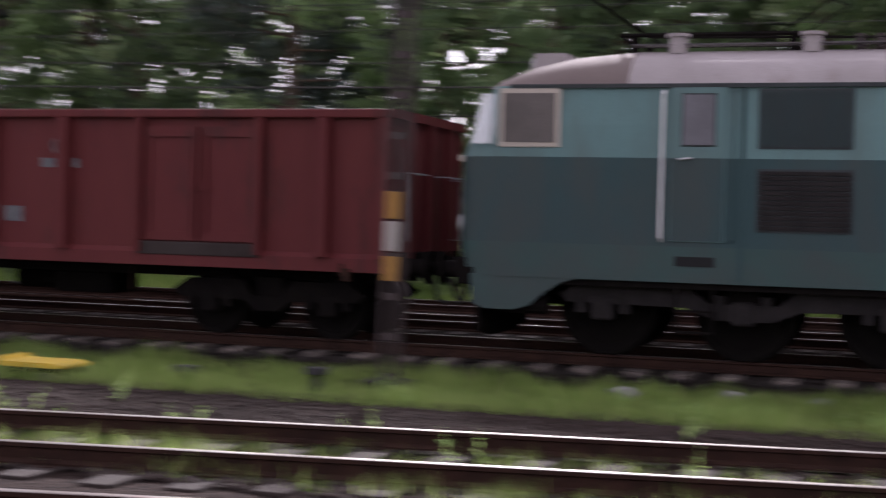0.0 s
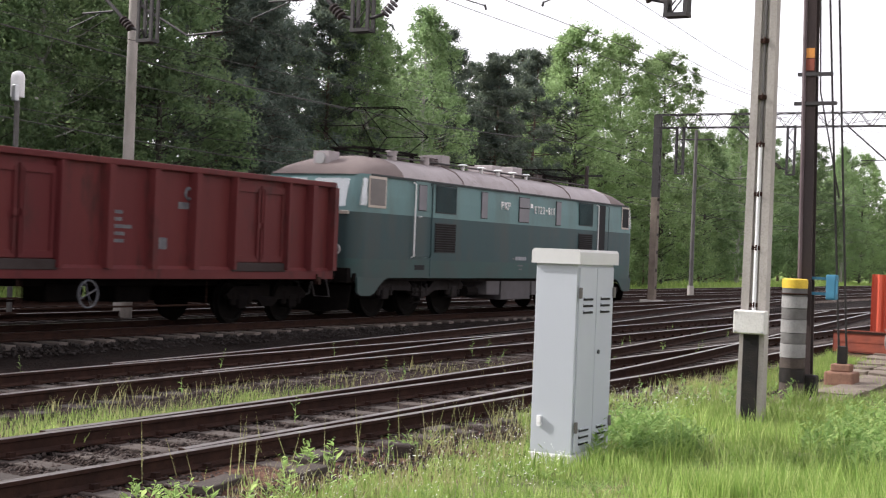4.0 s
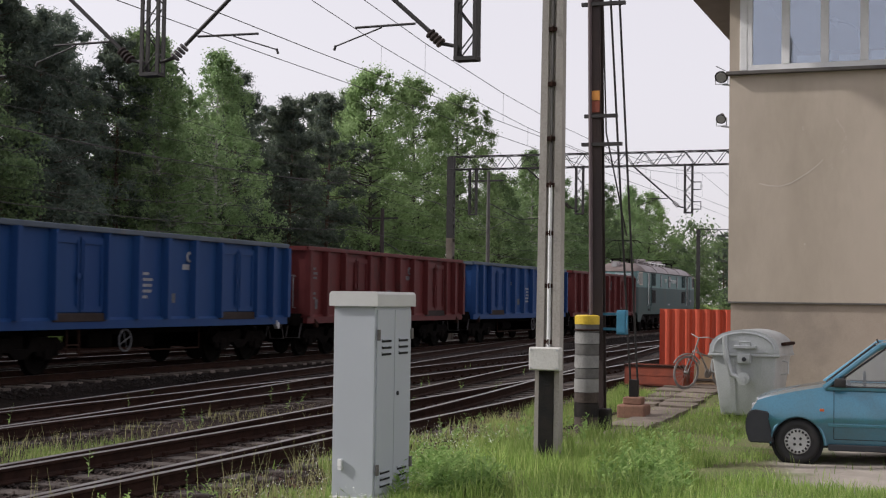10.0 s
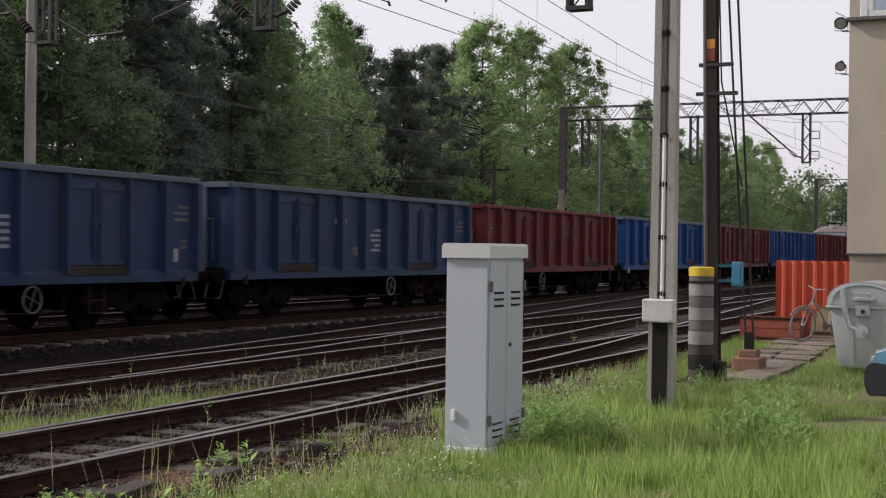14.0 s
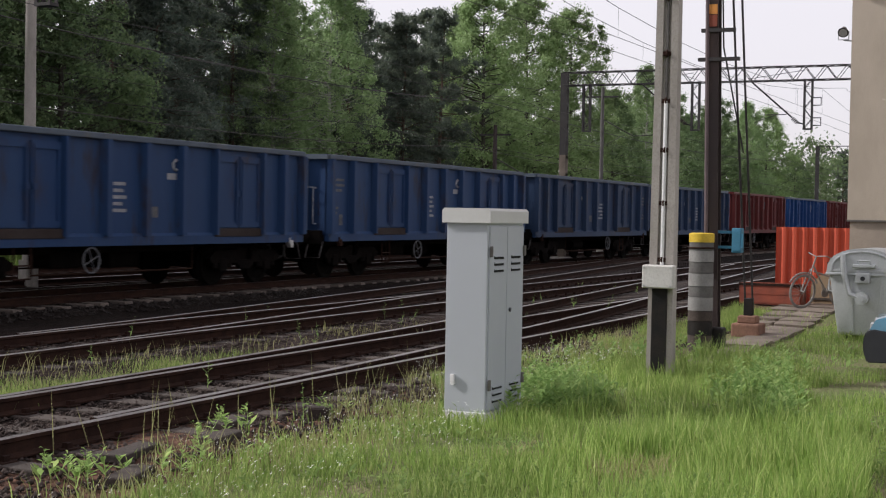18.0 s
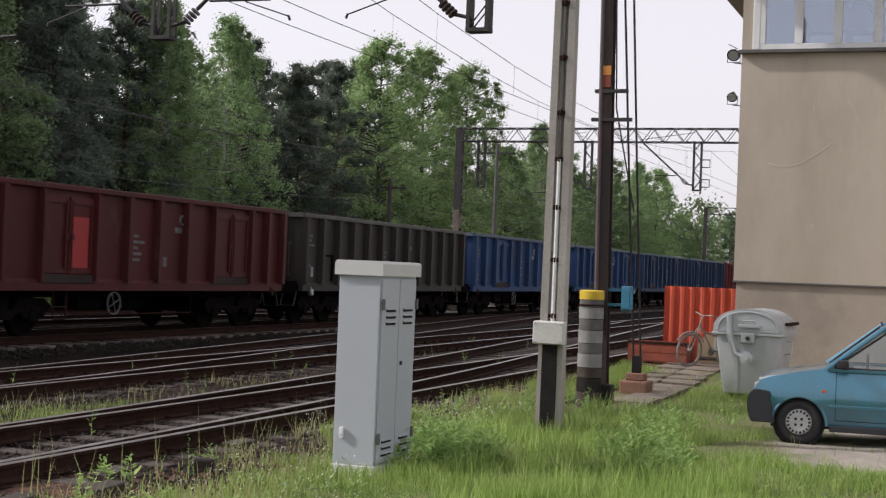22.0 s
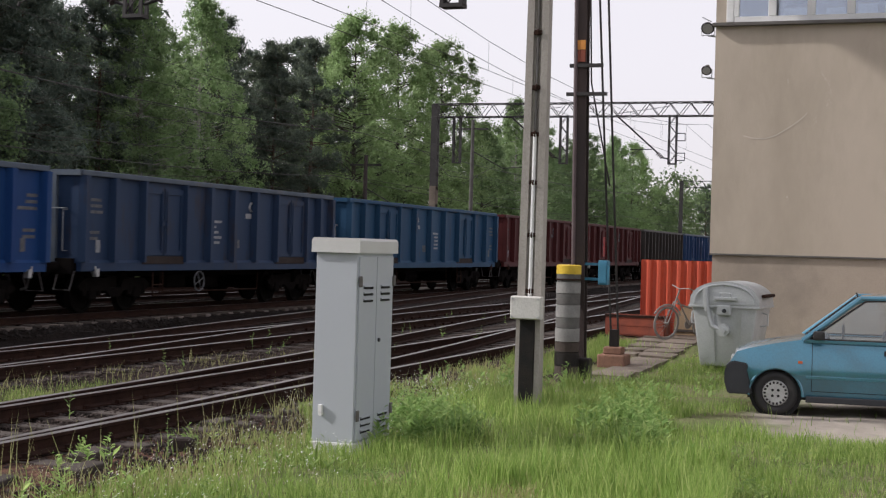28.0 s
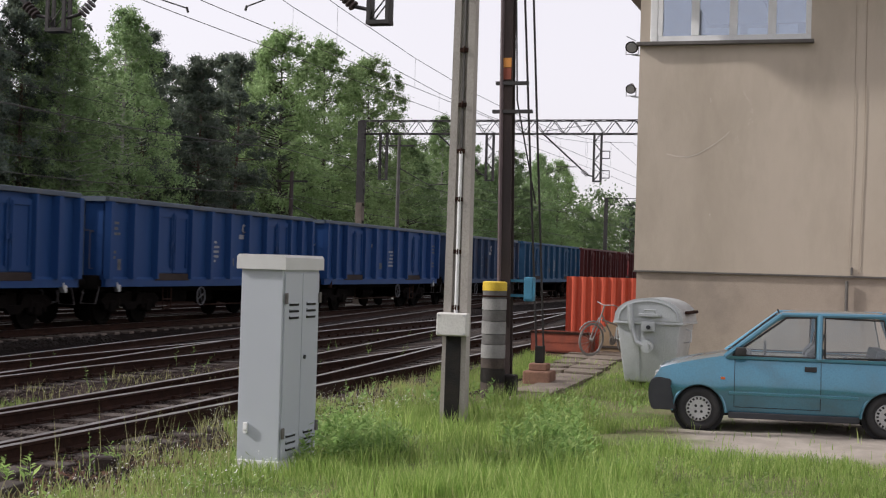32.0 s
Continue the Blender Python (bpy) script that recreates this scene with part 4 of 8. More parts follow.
        def pane(x0, x1, z0, z1, slide=False):
            f = plate("window_frame", x0 - 0.022, x1 + 0.022, z0 - 0.022, z1 + 0.022, M_GRILLE, 0.016, "", 0.007)
            a, b = sorted((y + s * 0.016, y + s * 0.024))
            part("pane", B(x0, x1, a, b, z0, z1, 0.003), M_SIDEPANE, f, "dull grey side window")
            if slide:
                a, b = sorted((y + s * 0.02, y + s * 0.032))
                part("pane_bar", B(x0, x1, a, b, z0 + (z1 - z0) * 0.55, z0 + (z1 - z0) * 0.6), M_DARK, f)
        pane(7.12, 7.46, 2.60, 3.28)
        pane(12.03, 12.36, 2.58, 3.26)
        pane(9.46, 10.12, 2.58, 3.26, True)
        # cab doors and their rails
        for x0, opened in ((3.56, False), (15.30, True)):
            if opened:
                # dark plate on the closed wall paints the shade of the doorway
                plate("doorway", x0, x0 + 0.60, 1.55, 3.33, M_DARK, 0.014, "dark plate for the shade in the open cab doorway")
            else:
                d = plate("cab_door", x0, x0 + 0.66, 1.48, 3.36, M_TURQ, 0.02, "turquoise and green cab door", 0.006)
                plate("door_lower", x0 + 0.01, x0 + 0.65, 1.49, 2.50, M_GREEN, 0.023, "", 0, d)
                f = plate("door_window_frame", x0 + 0.12, x0 + 0.54, 2.64, 3.29, M_GRILLE, 0.028, "", 0.006, d)
                a, b = sorted((y + s * 0.028, y + s * 0.034))
                part("pane", B(x0 + 0.14, x0 + 0.52, a, b, 2.66, 3.27, 0.002), M_SIDEPANE, d)
                bm = bmesh.new()
                rod(bm, (x0 + 0.1, y + s * 0.05, 2.48), (x0 + 0.26, y + s * 0.06, 2.50), 0.014, 6)
                part("door_handle", bm, M_CHROME, d)
            for xx in (x0 - 0.10, x0 + 0.76):
                bm = bmesh.new()
                pipe(bm, [(xx, y, 3.32), (xx, y + s * 0.07, 3.28), (xx, y + s * 0.07, 1.52), (xx, y, 1.48)], 0.020 if xx < x0 else 0.012, 6)
                part("grab_rail", bm, M_WHITE if xx < x0 else M_GREEN, lo, "white vertical grab rail")
            # dark plate painted as the shade in the step recess
            plate("step_recess", x0 + 0.08, x0 + 0.56, 1.18, 1.30, M_DARK, 0.008)
        # cab side windows
        for x0, x1, e in ((1.42, 2.10, -1), (17.40, 17.93, 1)):
            f = plate("window_frame", x0 - 0.06, x1 + 0.06, 2.62, 3.36, M_CREAM, 0.016, "beige framed cab window", 0.01)
            a, b = sorted((y + s * 0.016, y + s * 0.024))
            part("pane", B(x0, x1, a, b, 2.68, 3.30, 0.003), M_CABPANE if e < 0 else M_DARK, f)
        for x0, x1, xa, xb in ((1.0, 1.30, 1.12, 1.30), (18.02, 18.22, 18.00, 18.09)):
            bm = bmesh.new()
            a, b = sorted((y - s * 0.03, y + s * 0.014))
            pf = [(x0, 2.66), (x1, 2.66), (xb, 3.30), (xa, 3.30)]
            prism(bm, pf, a, b, "y")
            part("corner_window", bm, M_LOCOGLASS, lo, "curved corner cab window")
        # raised railway letters and class number, then a barred serial
        for body, x, z, size, pitch in (("PKP", 8.29, 2.88, 0.31, 0.205), ("ET22", 10.47, 2.86, 0.30, 0.19), ("811", 11.42, 2.86, 0.30, 0.17)):
            for i, ch in enumerate(body):
                me = text_mesh(ch, size, 0.012)
                me.materials.append(M_WHITE)
                ob = new("raised_letter", me)
                ob.parent = lo
                ob["label"] = "raised white metal letter"
                ob.matrix_basis = pose(x + i * pitch, y - 0.015, z) if s < 0 else pose(x + (len(body) - i) * pitch, y + 0.015, z, 0, 0, 180)
        plate("letter_dash", 11.26, 11.37, 2.95, 2.99, M_WHITE, 0.02)
        plate("small_plate", 10.22, 10.36, 3.0, 3.12, M_WHITE, 0.015)
        plate("serial_bar", 9.34, 10.05, 1.49, 1.59, M_MARK, 0.006, "pale painted serial")
        plate("serial_bar", 9.15, 9.30, 1.51, 1.55, M_MARK_FAINT, 0.006)
        plate("serial_bar", 9.5, 9.85, 1.32, 1.36, M_MARK_FAINT, 0.006)
        plate("serial_bar", 9.58, 9.78, 1.22, 1.25, M_MARK_FAINT, 0.006)
        plate("serial_bar", 16.5, 17.1, 1.72, 1.86, M_MARK, 0.006, "pale painted notes")
        plate("serial_bar", 16.6, 16.95, 1.60, 1.66, M_MARK_FAINT, 0.006)
        plate("seam", 4.40, 4.45, 1.02, 3.36, M_GREEN, 0.012)
        # skirts at the cab ends
        for q, e in ((R, 1), (F, -1)):
            y0, y1 = sorted((y - s * 0.06, y - s * 0.008))
            bm = bmesh.new()
            prism(bm, [(q + e * u, zz) for u, zz in ((0.22, 1.0), (0.26, 0.62), (0.42, 0.56), (0.80, 0.56), (1.0, 0.62), (1.22, 0.80), (1.42, 0.93), (1.7, 1.0))], y0, y1, "y")
            part("skirt", bm, M_GREENBAND, lo)
    # cab fronts: windscreens, lamps, pilot
    for e, xe in ((-1, R), (1, F)):
        for y0 in (-1.12, 0.06):
            bm = bmesh.new()
            x_lo, x_hi = end_x(2.62, e) + e * 0.02, end_x(3.28, e) + e * 0.02
            vs = [(x_lo, y0, 2.62), (x_lo, y0 + 1.06, 2.62), (x_hi, y0 + 1.0, 3.28), (x_hi, y0 + 0.06, 3.28)]
            bk = [(x - e * 0.03, y, z) for x, y, z in vs]
            V, W = [bm.verts.new(p) for p in vs], [bm.verts.new(p) for p in bk]
            bm.faces.new(V)
            bm.faces.new(W[::-1])
            for k in range(4):
                bm.faces.new((V[k], V[(k + 1) % 4], W[(k + 1) % 4], W[k]))
            bmesh.ops.recalc_face_normals(bm, faces=bm.faces)
            part("windscreen", bm, M_LOCOGLASS, lo, "sloping windscreen pane")
        a, b = sorted((end_x(2.5, e) - e * 0.02, end_x(2.5, e) + e * 0.04))
        part("front_molding", B(a, b, -1.25, 1.25, 2.44, 2.52, 0.01), M_CREAM, lo)
        for y in (-0.95, 0.95):
            bm = bmesh.new()
            rod(bm, (xe - e * 0.05, y, 1.62), (xe + e * 0.06, y, 1.62), 0.13, 16)
            part("headlamp", bm, M_LAMP, lo, "round headlamp", True)
        bm = bmesh.new()
        xx = xe + e * -0.9
        prism(bm, [(xx - 0.25, 3.55), (xx + 0.25, 3.55), (xx + 0.22, 3.95), (xx - 0.22, 3.95)], -0.22, 0.22, "y")
        t_l = part("top_lamp_housing", bm, M_LOCOROOF, lo)
        bm = bmesh.new()
        rod(bm, (xx + e * 0.2, 0, 3.77), (xx + e * 0.29, 0, 3.77), 0.14, 16)
        part("top_lamp", bm, M_LAMP, t_l, "", True)
        add_buffers(lo, xe - e * 0.1, out=0.65, s=e)
        a, b = sorted((xe - e * 0.35, xe + e * 0.02))
        part("headstock", B(a, b, -1.3, 1.3, 0.85, 1.2, 0.02), M_UNDER, lo)
        bm = bmesh.new()
        prism(bm, [(-1.25, 0.80), (1.25, 0.80), (1.15, 0.25), (0.6, 0.16), (-0.6, 0.16), (-1.15, 0.25)], xe - e * 0.30, xe - e * 0.24, "x")
        part("snow_plough", bm, M_UNDER, lo)
    # running gear
    for x in (4.45, 14.55):
        make_bogie("bogie", lo, x, (-1.75, 0.0, 1.75), 0.61, 1.08, 0.78, M_LOCOGEAR)
    for x0, x1, z0 in ((7.75, 8.55, 0.52), (8.65, 10.55, 0.38), (10.65, 11.35, 0.50)):
        for y0, y1 in ((-1.36, -0.25), (0.25, 1.36)):
            part("equipment_box", B(x0, x1, y0, y1, z0, 0.95, 0.02), M_BOXGREY, lo, "grey underfloor equipment box")
    for x in (3.88, 15.6):
        for y in (-1.36, 1.36):
            bm = bmesh.new()
            for dx in (-0.22, 0.22):
                rod(bm, (x + dx, y, 0.98), (x + dx, y, 0.35), 0.02, 6)
            for zz in (0.36, 0.62):
                box(bm, x - 0.24, x + 0.24, y - 0.06, y + 0.06, zz, zz + 0.025)
            part("cab_step", bm, M_UNDER, lo)
    for x, r in ((1.7, 0.2), (7.0, 0.25), (12.0, 0.25), (17.3, 0.2)):
        for y in (-1.2, 1.2):
            bm = bmesh.new()
            rod(bm, (x - 0.3, y, 0.62), (x + 0.3, y, 0.62), r * 0.6, 10)
            part("air_tank", bm, M_UNDER, lo)
    # roof gear: pantographs, insulators, caps, boxes, running boards
    for y in (-0.72, 0.72):
        part("running_board", B(2.9, 16.0, y - 0.10, y + 0.10, 3.955, 3.975), M_BOXGREY, lo)
    for x in (3.5, 5.15):
        bm = bmesh.new()
        rod(bm, (x, -0.75, 3.85), (x, -0.75, 4.06), 0.12, 14)
        rod(bm, (x, -0.75, 4.06), (x, -0.75, 4.10), 0.15, 14)
        part("roof_vent", bm, M_LOCOROOF, lo, "round grey roof vent", True)
    for x in (7.2, 8.3, 9.35, 10.3, 11.2):
        bm = bmesh.new()
        rod(bm, (x, -0.78, 3.86), (x, -0.78, 4.0), 0.05, 10)
        rod(bm, (x, -0.78, 4.0), (x, -0.78, 4.035), 0.15, 16, 0.08)
        part("roof_cap", bm, M_WHITE, lo, "white mushroom roof cap", True)
    for x0, x1, y0, y1, h in ((6.35, 6.8, -0.6, 0.0, 0.3), (9.55, 10.15, -0.5, 0.3, 0.26), (10.5, 11.1, -0.7, 0.0, 0.28)):
        part("roof_box", B(x0, x1, y0, y1, 3.9, 3.92 + h, 0.02), M_LOCOROOF, lo)
    for x in (5.7, 5.95, 6.2, 12.5, 12.8):
        for y in (-0.5, 0.5):
            bm = bmesh.new()
            for k in range(4):
                rod(bm, (x, y, 3.9 + k * 0.055), (x, y, 3.94 + k * 0.055), 0.07 - 0.008 * (k % 2), 10)
            part("insulator", bm, M_BROWN, lo)
    bm = bmesh.new()
    pipe(bm, [(3.0, 0.1, 4.18), (6.0, 0.1, 4.14), (9.0, 0.1, 4.16), (12.4, 0.1, 4.15), (15.5, 0.1, 4.18)], 0.018, 6)
    part("roof_cable", bm, M_UNDER, lo)

    def pantograph(x, up):
        p = new("pantograph")
        p.parent = lo
        p.location = (x, 0, 0)
        p["label"] = "raised diamond pantograph" if up else "folded diamond pantograph"
        bm = bmesh.new()
        for y in (-0.55, 0.55):
            rod(bm, (-1.2, y, 4.12), (1.2, y, 4.12), 0.03, 6)
        for xx in (-1.2, 1.2):
            rod(bm, (xx, -0.55, 4.12), (xx, 0.55, 4.12), 0.03, 6)
        for xx in (-1.0, 1.0):
            for y in (-0.5, 0.5):
                rod(bm, (xx, y, 3.86), (xx, y, 4.1), 0.06, 8)
        part("base_frame", bm, M_UNDER, p)
        h = 5.2 if up else 4.34
        zk, spread = (4.62, 1.6) if up else (4.24, 1.75)
        for s in (-1, 1):
            for a_, b_, q_, n_ in (((s * 0.85, -0.5, 4.14), (s * spread, -0.625, zk), 0.014, "lower_arm"), ((s * 0.85, 0.5, 4.14), (s * spread, 0.625, zk), 0.014, "lower_arm"),
                                   ((s * spread, -0.625, zk), (s * 0.16, -0.45, h), 0.011, "upper_arm"), ((s * spread, 0.625, zk), (s * 0.16, 0.45, h), 0.011, "upper_arm"),
                                   ((s * spread, -0.62, zk), (s * spread, 0.62, zk), 0.013, "knee_tube"), ((s * spread, -0.62, zk), (s * 0.16, 0.45, h), 0.007, "brace")):
                bm = bmesh.new()
                rod(bm, a_, b_, q_, 6)
                part(n_, bm, M_UNDER, p)
        for xx in (-0.16, 0.16):
            bm = bmesh.new()
            pipe(bm, [(xx, -0.98, h - 0.16), (xx, -0.75, h + 0.02), (xx, 0.75, h + 0.02), (xx, 0.98, h - 0.16)], 0.015, 6)
            part("collector_bar", bm, M_UNDER, p)
    pantograph(3.9, True)
    pantograph(14.1, False)
    return lo


LOCO = make_loco()
KINDS = (("red", M_RED, "red oxide open freight wagon with two double doors"),
         ("blue", M_BLUE, "blue open freight wagon with pale railway markings"),
         ("bright", M_BLUE_BRIGHT, "fresh blue open freight wagon with double doors"),
         ("dull", M_BLUE_DULL, "grimy dark blue-grey open freight wagon"),
         ("light", M_BLUE_LIGHT, "long light blue open freight wagon"),
         ("grey", M_GREYBROWN, "grey-brown open freight wagon with plain ribbed sides"),
         ("dark", M_RED_DARK, "worn brown-red open freight wagon"),
         ("patched", M_RED_DARK, "brown-red open freight wagon with a bright red door patch"))
ORDER = "red bright red bright red dull dull blue blue grey patched dark light dull bright bright bright blue".split()
PROTOTYPES, TRAIN = {}, []
front = -6.2
for n, key in enumerate(ORDER):
    size = 16.1 if key == "light" else 14.04
    if key not in PROTOTYPES:
        mat, lab = next((m, l) for k, m, l in KINDS if k == key)
        w = PROTOTYPES[key] = make_wagon(lab, mat, len(PROTOTYPES) + 3, size - 1.24, patch=(-3.1,) if key == "patched" else None,
                                        mark=M_MARK_FAINT if key in ("red", "dark", "patched", "grey") else M_MARK, brake_wheel=key != "light", plain=key == "grey", rim=M_RIM_SKYLIT if key in ("blue", "dull", "bright") else (M_CONCRETE_GREY if key == "grey" else None))
    else:
        w = copy_thing(PROTOTYPES[key], Matrix())
    TRAIN.append((w, front - size / 2 + 0.52))
    front -= size
FLIPPED = (1, 5, 6, 12, 14)        # wagons running the other way round
for i, (w, x) in enumerate(TRAIN):
    w.matrix_basis = pose(x, T_MAIN, 0, 0, 0, 180 if i in FLIPPED else 0)
LOCO.matrix_basis = pose(-6.2, T_MAIN, 0)

# ---- overhead line: portals, hangers, wires ----
def lattice(bm, a, b, w, depth, panels, r=0.022, axis="y"):
    """A square lattice girder between two points: four chords and zigzag bracing."""
    a, b = Vector(a), Vector(b)
    d = (b - a)
    u, v = (Vector((1, 0, 0)), Vector((0, 0, 1))) if axis == "y" else (Vector((1, 0, 0)), Vector((0, 1, 0)))
    cor = [(-w / 2, 0), (w / 2, 0), (w / 2, depth), (-w / 2, depth)]
    for p, q in cor:
        rod(bm, a + u * p + v * q, b + u * p + v * q, r, 4)
    for i in range(panels):
        f0, f1 = i / panels, (i + 1) / panels
        for (p0, q0), (p1, q1) in ((cor[0], cor[3]), (cor[1], cor[2]), (cor[0], cor[1]), (cor[3], cor[2])):
            s, e = ((p0, q0), (p1, q1)) if i % 2 else ((p1, q1), (p0, q0))
            rod(bm, a + d * f0 + u * s[0] + v * s[1], a + d * f1 + u * e[0] + v * e[1], r * 0.7, 4, caps=False)


def hanger(parent, x, y, z_top, z_bot, w=0.30):
    bm = bmesh.new()
    for dx in (-0.09, 0.09):
        for dy in (-w / 2, w / 2):
            box(bm, x + dx - 0.022, x + dx + 0.022, y + dy - 0.028, y + dy + 0.028, z_bot, z_top)
    n = max(3, int((z_top - z_bot) / 0.36))
    for i in range(n):
        z0, z1 = z_bot + (z_top - z_bot) * i / n, z_bot + (z_top - z_bot) * (i + 1) / n
        s = 1 if i % 2 else -1
        for dx in (-0.09, 0.09):
            rod(bm, (x + dx, y - s * w / 2, z0), (x + dx, y + s * w / 2, z1), 0.013, 4)
    box(bm, x - 0.12, x + 0.12, y - w / 2 - 0.03, y + w / 2 + 0.03, z_bot - 0.05, z_bot + 0.01)
    return part("hanger", bm, M_CATSTEEL, parent, "dark lattice drop post")


def cantilever(parent, x, y, s, wire_y, z=5.35):
    """A slanting tube from the hanger up and out, an insulator at its foot, and the steady arm."""
    bm = bmesh.new()
    rod(bm, (x, y + s * 0.15, z + 0.16), (x, y + s * 0.42, z + 0.22), 0.03, 8)
    rod(bm, (x, y + s * 0.62, z + 0.42), (x, y + s * 2.35, z + 1.95), 0.035, 8)
    c = part("cantilever", bm, M_CATSTEEL, parent, "slanting tube bracket")
    bm = bmesh.new()
    for k in range(4):
        f = 0.42 + 0.055 * k
        rod(bm, (x, y + s * f, z + 0.22 + 0.05 * k), (x, y + s * (f + 0.02), z + 0.24 + 0.05 * k), 0.085, 10)
    part("insulator", bm, M_BROWN, c)
    bm = bmesh.new()
    rod(bm, (x, y + s * 0.85, z + 0.55), (x, wire_y, z + 0.54), 0.02, 6)
    rod(bm, (x, wire_y - s * 0.45, z + 0.52), (x, wire_y + s * 0.35, z + 0.26), 0.012, 6)
    rod(bm, (x, wire_y + s * 0.33, z + 0.28), (x, wire_y + s * 0.36, z + 0.20), 0.02, 6)
    part("steady_arm", bm, M_CATSTEEL, c)
    bm = bmesh.new()
    rod(bm, (x, y + s * 0.15, z + 2.3), (x, y + s * 2.4, z + 2.0), 0.012, 6)
    part("stay_rod", bm, M_CATSTEEL, c)


def portal(x, y0, y1, z_beam, hangers, label, legs):
    p = thing("overhead_line_portal", label, "catenary portal", pose(0, 0, 0), group="overhead line portals")
    bm = bmesh.new()
    lattice(bm, (x, y0, z_beam - 0.55), (x, y1, z_beam - 0.55), 0.5, 0.55, int(abs(y1 - y0) / 0.42))
    part("beam", bm, M_CATSTEEL, p, "black lattice crossbeam")
    for (lx, ly) in legs:
        bm = bmesh.new()
        for dx in (-0.12, 0.12):
            box(bm, lx + dx - 0.035, lx + dx + 0.035, ly - 0.14, ly + 0.14, -0.3, z_beam)
        for z in np.arange(0.4, z_beam, 0.75):
            box(bm, lx - 0.12, lx + 0.12, ly - 0.145, ly - 0.135, z, z + 0.12)
            box(bm, lx - 0.12, lx + 0.12, ly + 0.135, ly + 0.145, z, z + 0.12)
        part("leg", bm, M_CATSTEEL, p, "dark steel portal leg")
        part("leg_base", B(lx - 0.4, lx + 0.4, ly - 0.4, ly + 0.4, -0.6, -0.05, 0.03), M_CONCRETE, p)
    for y, sides in hangers:
        hanger(p, x, y, z_beam - 0.5, 5.33)
        for s, wy in sides:
            cantilever(p, x, y, s, wy)
    return p


NEAR_X, FAR_X = 20.1, 57.0
near_portal = portal(NEAR_X, 5.1, 25.2, 9.6, [(17.30, ((1, 18.9),)), (12.66, ((1, 14.6), (-1, 10.7))), (7.14, ((1, 9.0),))],
                     "brown steel overhead line portal with drop posts", [(20.45, 24.6)])
far_portal = portal(FAR_X, 20.9, -6.0, 7.80, [(19.9, ()), (15.2, ((1, 16.9),)), (10.65, ((1, 12.4),))],
                    "distant black overhead line portal across the tracks", [(FAR_X, 20.9), (FAR_X, -6.0)])
for zb in (5.75, 6.55):
    bm = bmesh.new()
    pipe(bm, [(FAR_X, 10.50, zb), (FAR_X, 10.15, zb), (FAR_X, 10.15, zb - 0.30), (FAR_X, 10.50, zb - 0.30)], 0.025, 6)
    part("side_bracket", bm, M_CATSTEEL, far_portal)
bm = bmesh.new()
pipe(bm, [(FAR_X - 0.2, 21.6, 5.9), (FAR_X - 0.2, 20.9, 5.5), (FAR_X - 0.2, 20.2, 4.75), (FAR_X - 0.2, 19.2, 4.6), (FAR_X - 0.2, 18.2, 5.1)], 0.012, 6)
part("slack_cable", bm, M_BOXGREY, far_portal, "slack grey cable")
part("leg_foot", B(FAR_X - 0.165, FAR_X + 0.165, 20.755, 21.045, -0.05, 4.3, 0.02), M_SLAB, far_portal, "pale peeling foot of the leg")
portal(118.0, 21.2, -4.0, 7.8, [(16.0, ()), (10.2, ())], "far overhead line portal over the tracks", [(118.0, 21.2), (118.0, -4.0)])


def portal_leg_near():
    """Right leg of the near portal: brown steel post strapped to a banded concrete stub."""
    bm = bmesh.new()
    lx, ly = 20.42, 5.14
    prism(bm, [(lx - 0.10, ly - 0.085), (lx - 0.10, ly + 0.085), (lx - 0.08, ly + 0.085), (lx - 0.08, ly + 0.012), (lx + 0.08, ly + 0.012), (lx + 0.08, ly + 0.085),
               (lx + 0.10, ly + 0.085), (lx + 0.10, ly - 0.085), (lx + 0.08, ly - 0.085), (lx + 0.08, ly - 0.012), (lx - 0.08, ly - 0.012), (lx - 0.08, ly - 0.085)], -0.3, 9.6, "z")
    for v in bm.verts:
        v.co.y += 0.018 * (v.co.z - 1.6)
    bmesh.ops.recalc_face_normals(bm, faces=bm.faces)
    part("leg", bm, M_BROWN, near_portal, "dark brown steel post")
    bm = bmesh.new()
    rod(bm, (20.30, 5.21, 0.9), (20.30, 5.29, 6.4), 0.03, 8)
    part("conduit", bm, M_MAUVE, near_portal, "faded conduit along the post")
    for z, w in ((4.38, 0.45), (3.96, 0.55), (6.05, 0.6)):
        bm = B(20.28, 20.36, 5.17 - w * 0.7, 5.17 + w * 0.4, z, z + 0.05)
        part("cross_arm", bm, M_CATSTEEL, near_portal, "small bracket arm")
    part("number_plate", B(20.29, 20.305, 5.12, 5.25, 4.64, 4.78), M_ORANGEPLATE, near_portal, "small pale plate")
    part("number_plate", B(20.292, 20.307, 5.12, 5.25, 4.46, 4.63), M_TROUGH, near_portal, "faded red plate")
    for z in (1.46, 1.24):
        part("box_bracket", B(20.40, 20.48, 4.84, 5.08, z, z + 0.04), M_BLUEBOX, near_portal)


portal_leg_near()
bx = thing("blue_switch_box", "light blue metal box bracketed to the brown post", "switch box", pose(20.45, 4.775, 1.18))
part("case", B(-0.09, 0.09, -0.06, 0.08, 0.0, 0.36, 0.015), M_BLUEBOX, bx)
part("lid", B(-0.10, -0.088, -0.05, 0.07, 0.03, 0.33, 0.004), M_BLUEBOX, bx)
part("lever", B(-0.11, -0.09, -0.09, -0.065, 0.08, 0.28), M_BLUEBOX, bx)

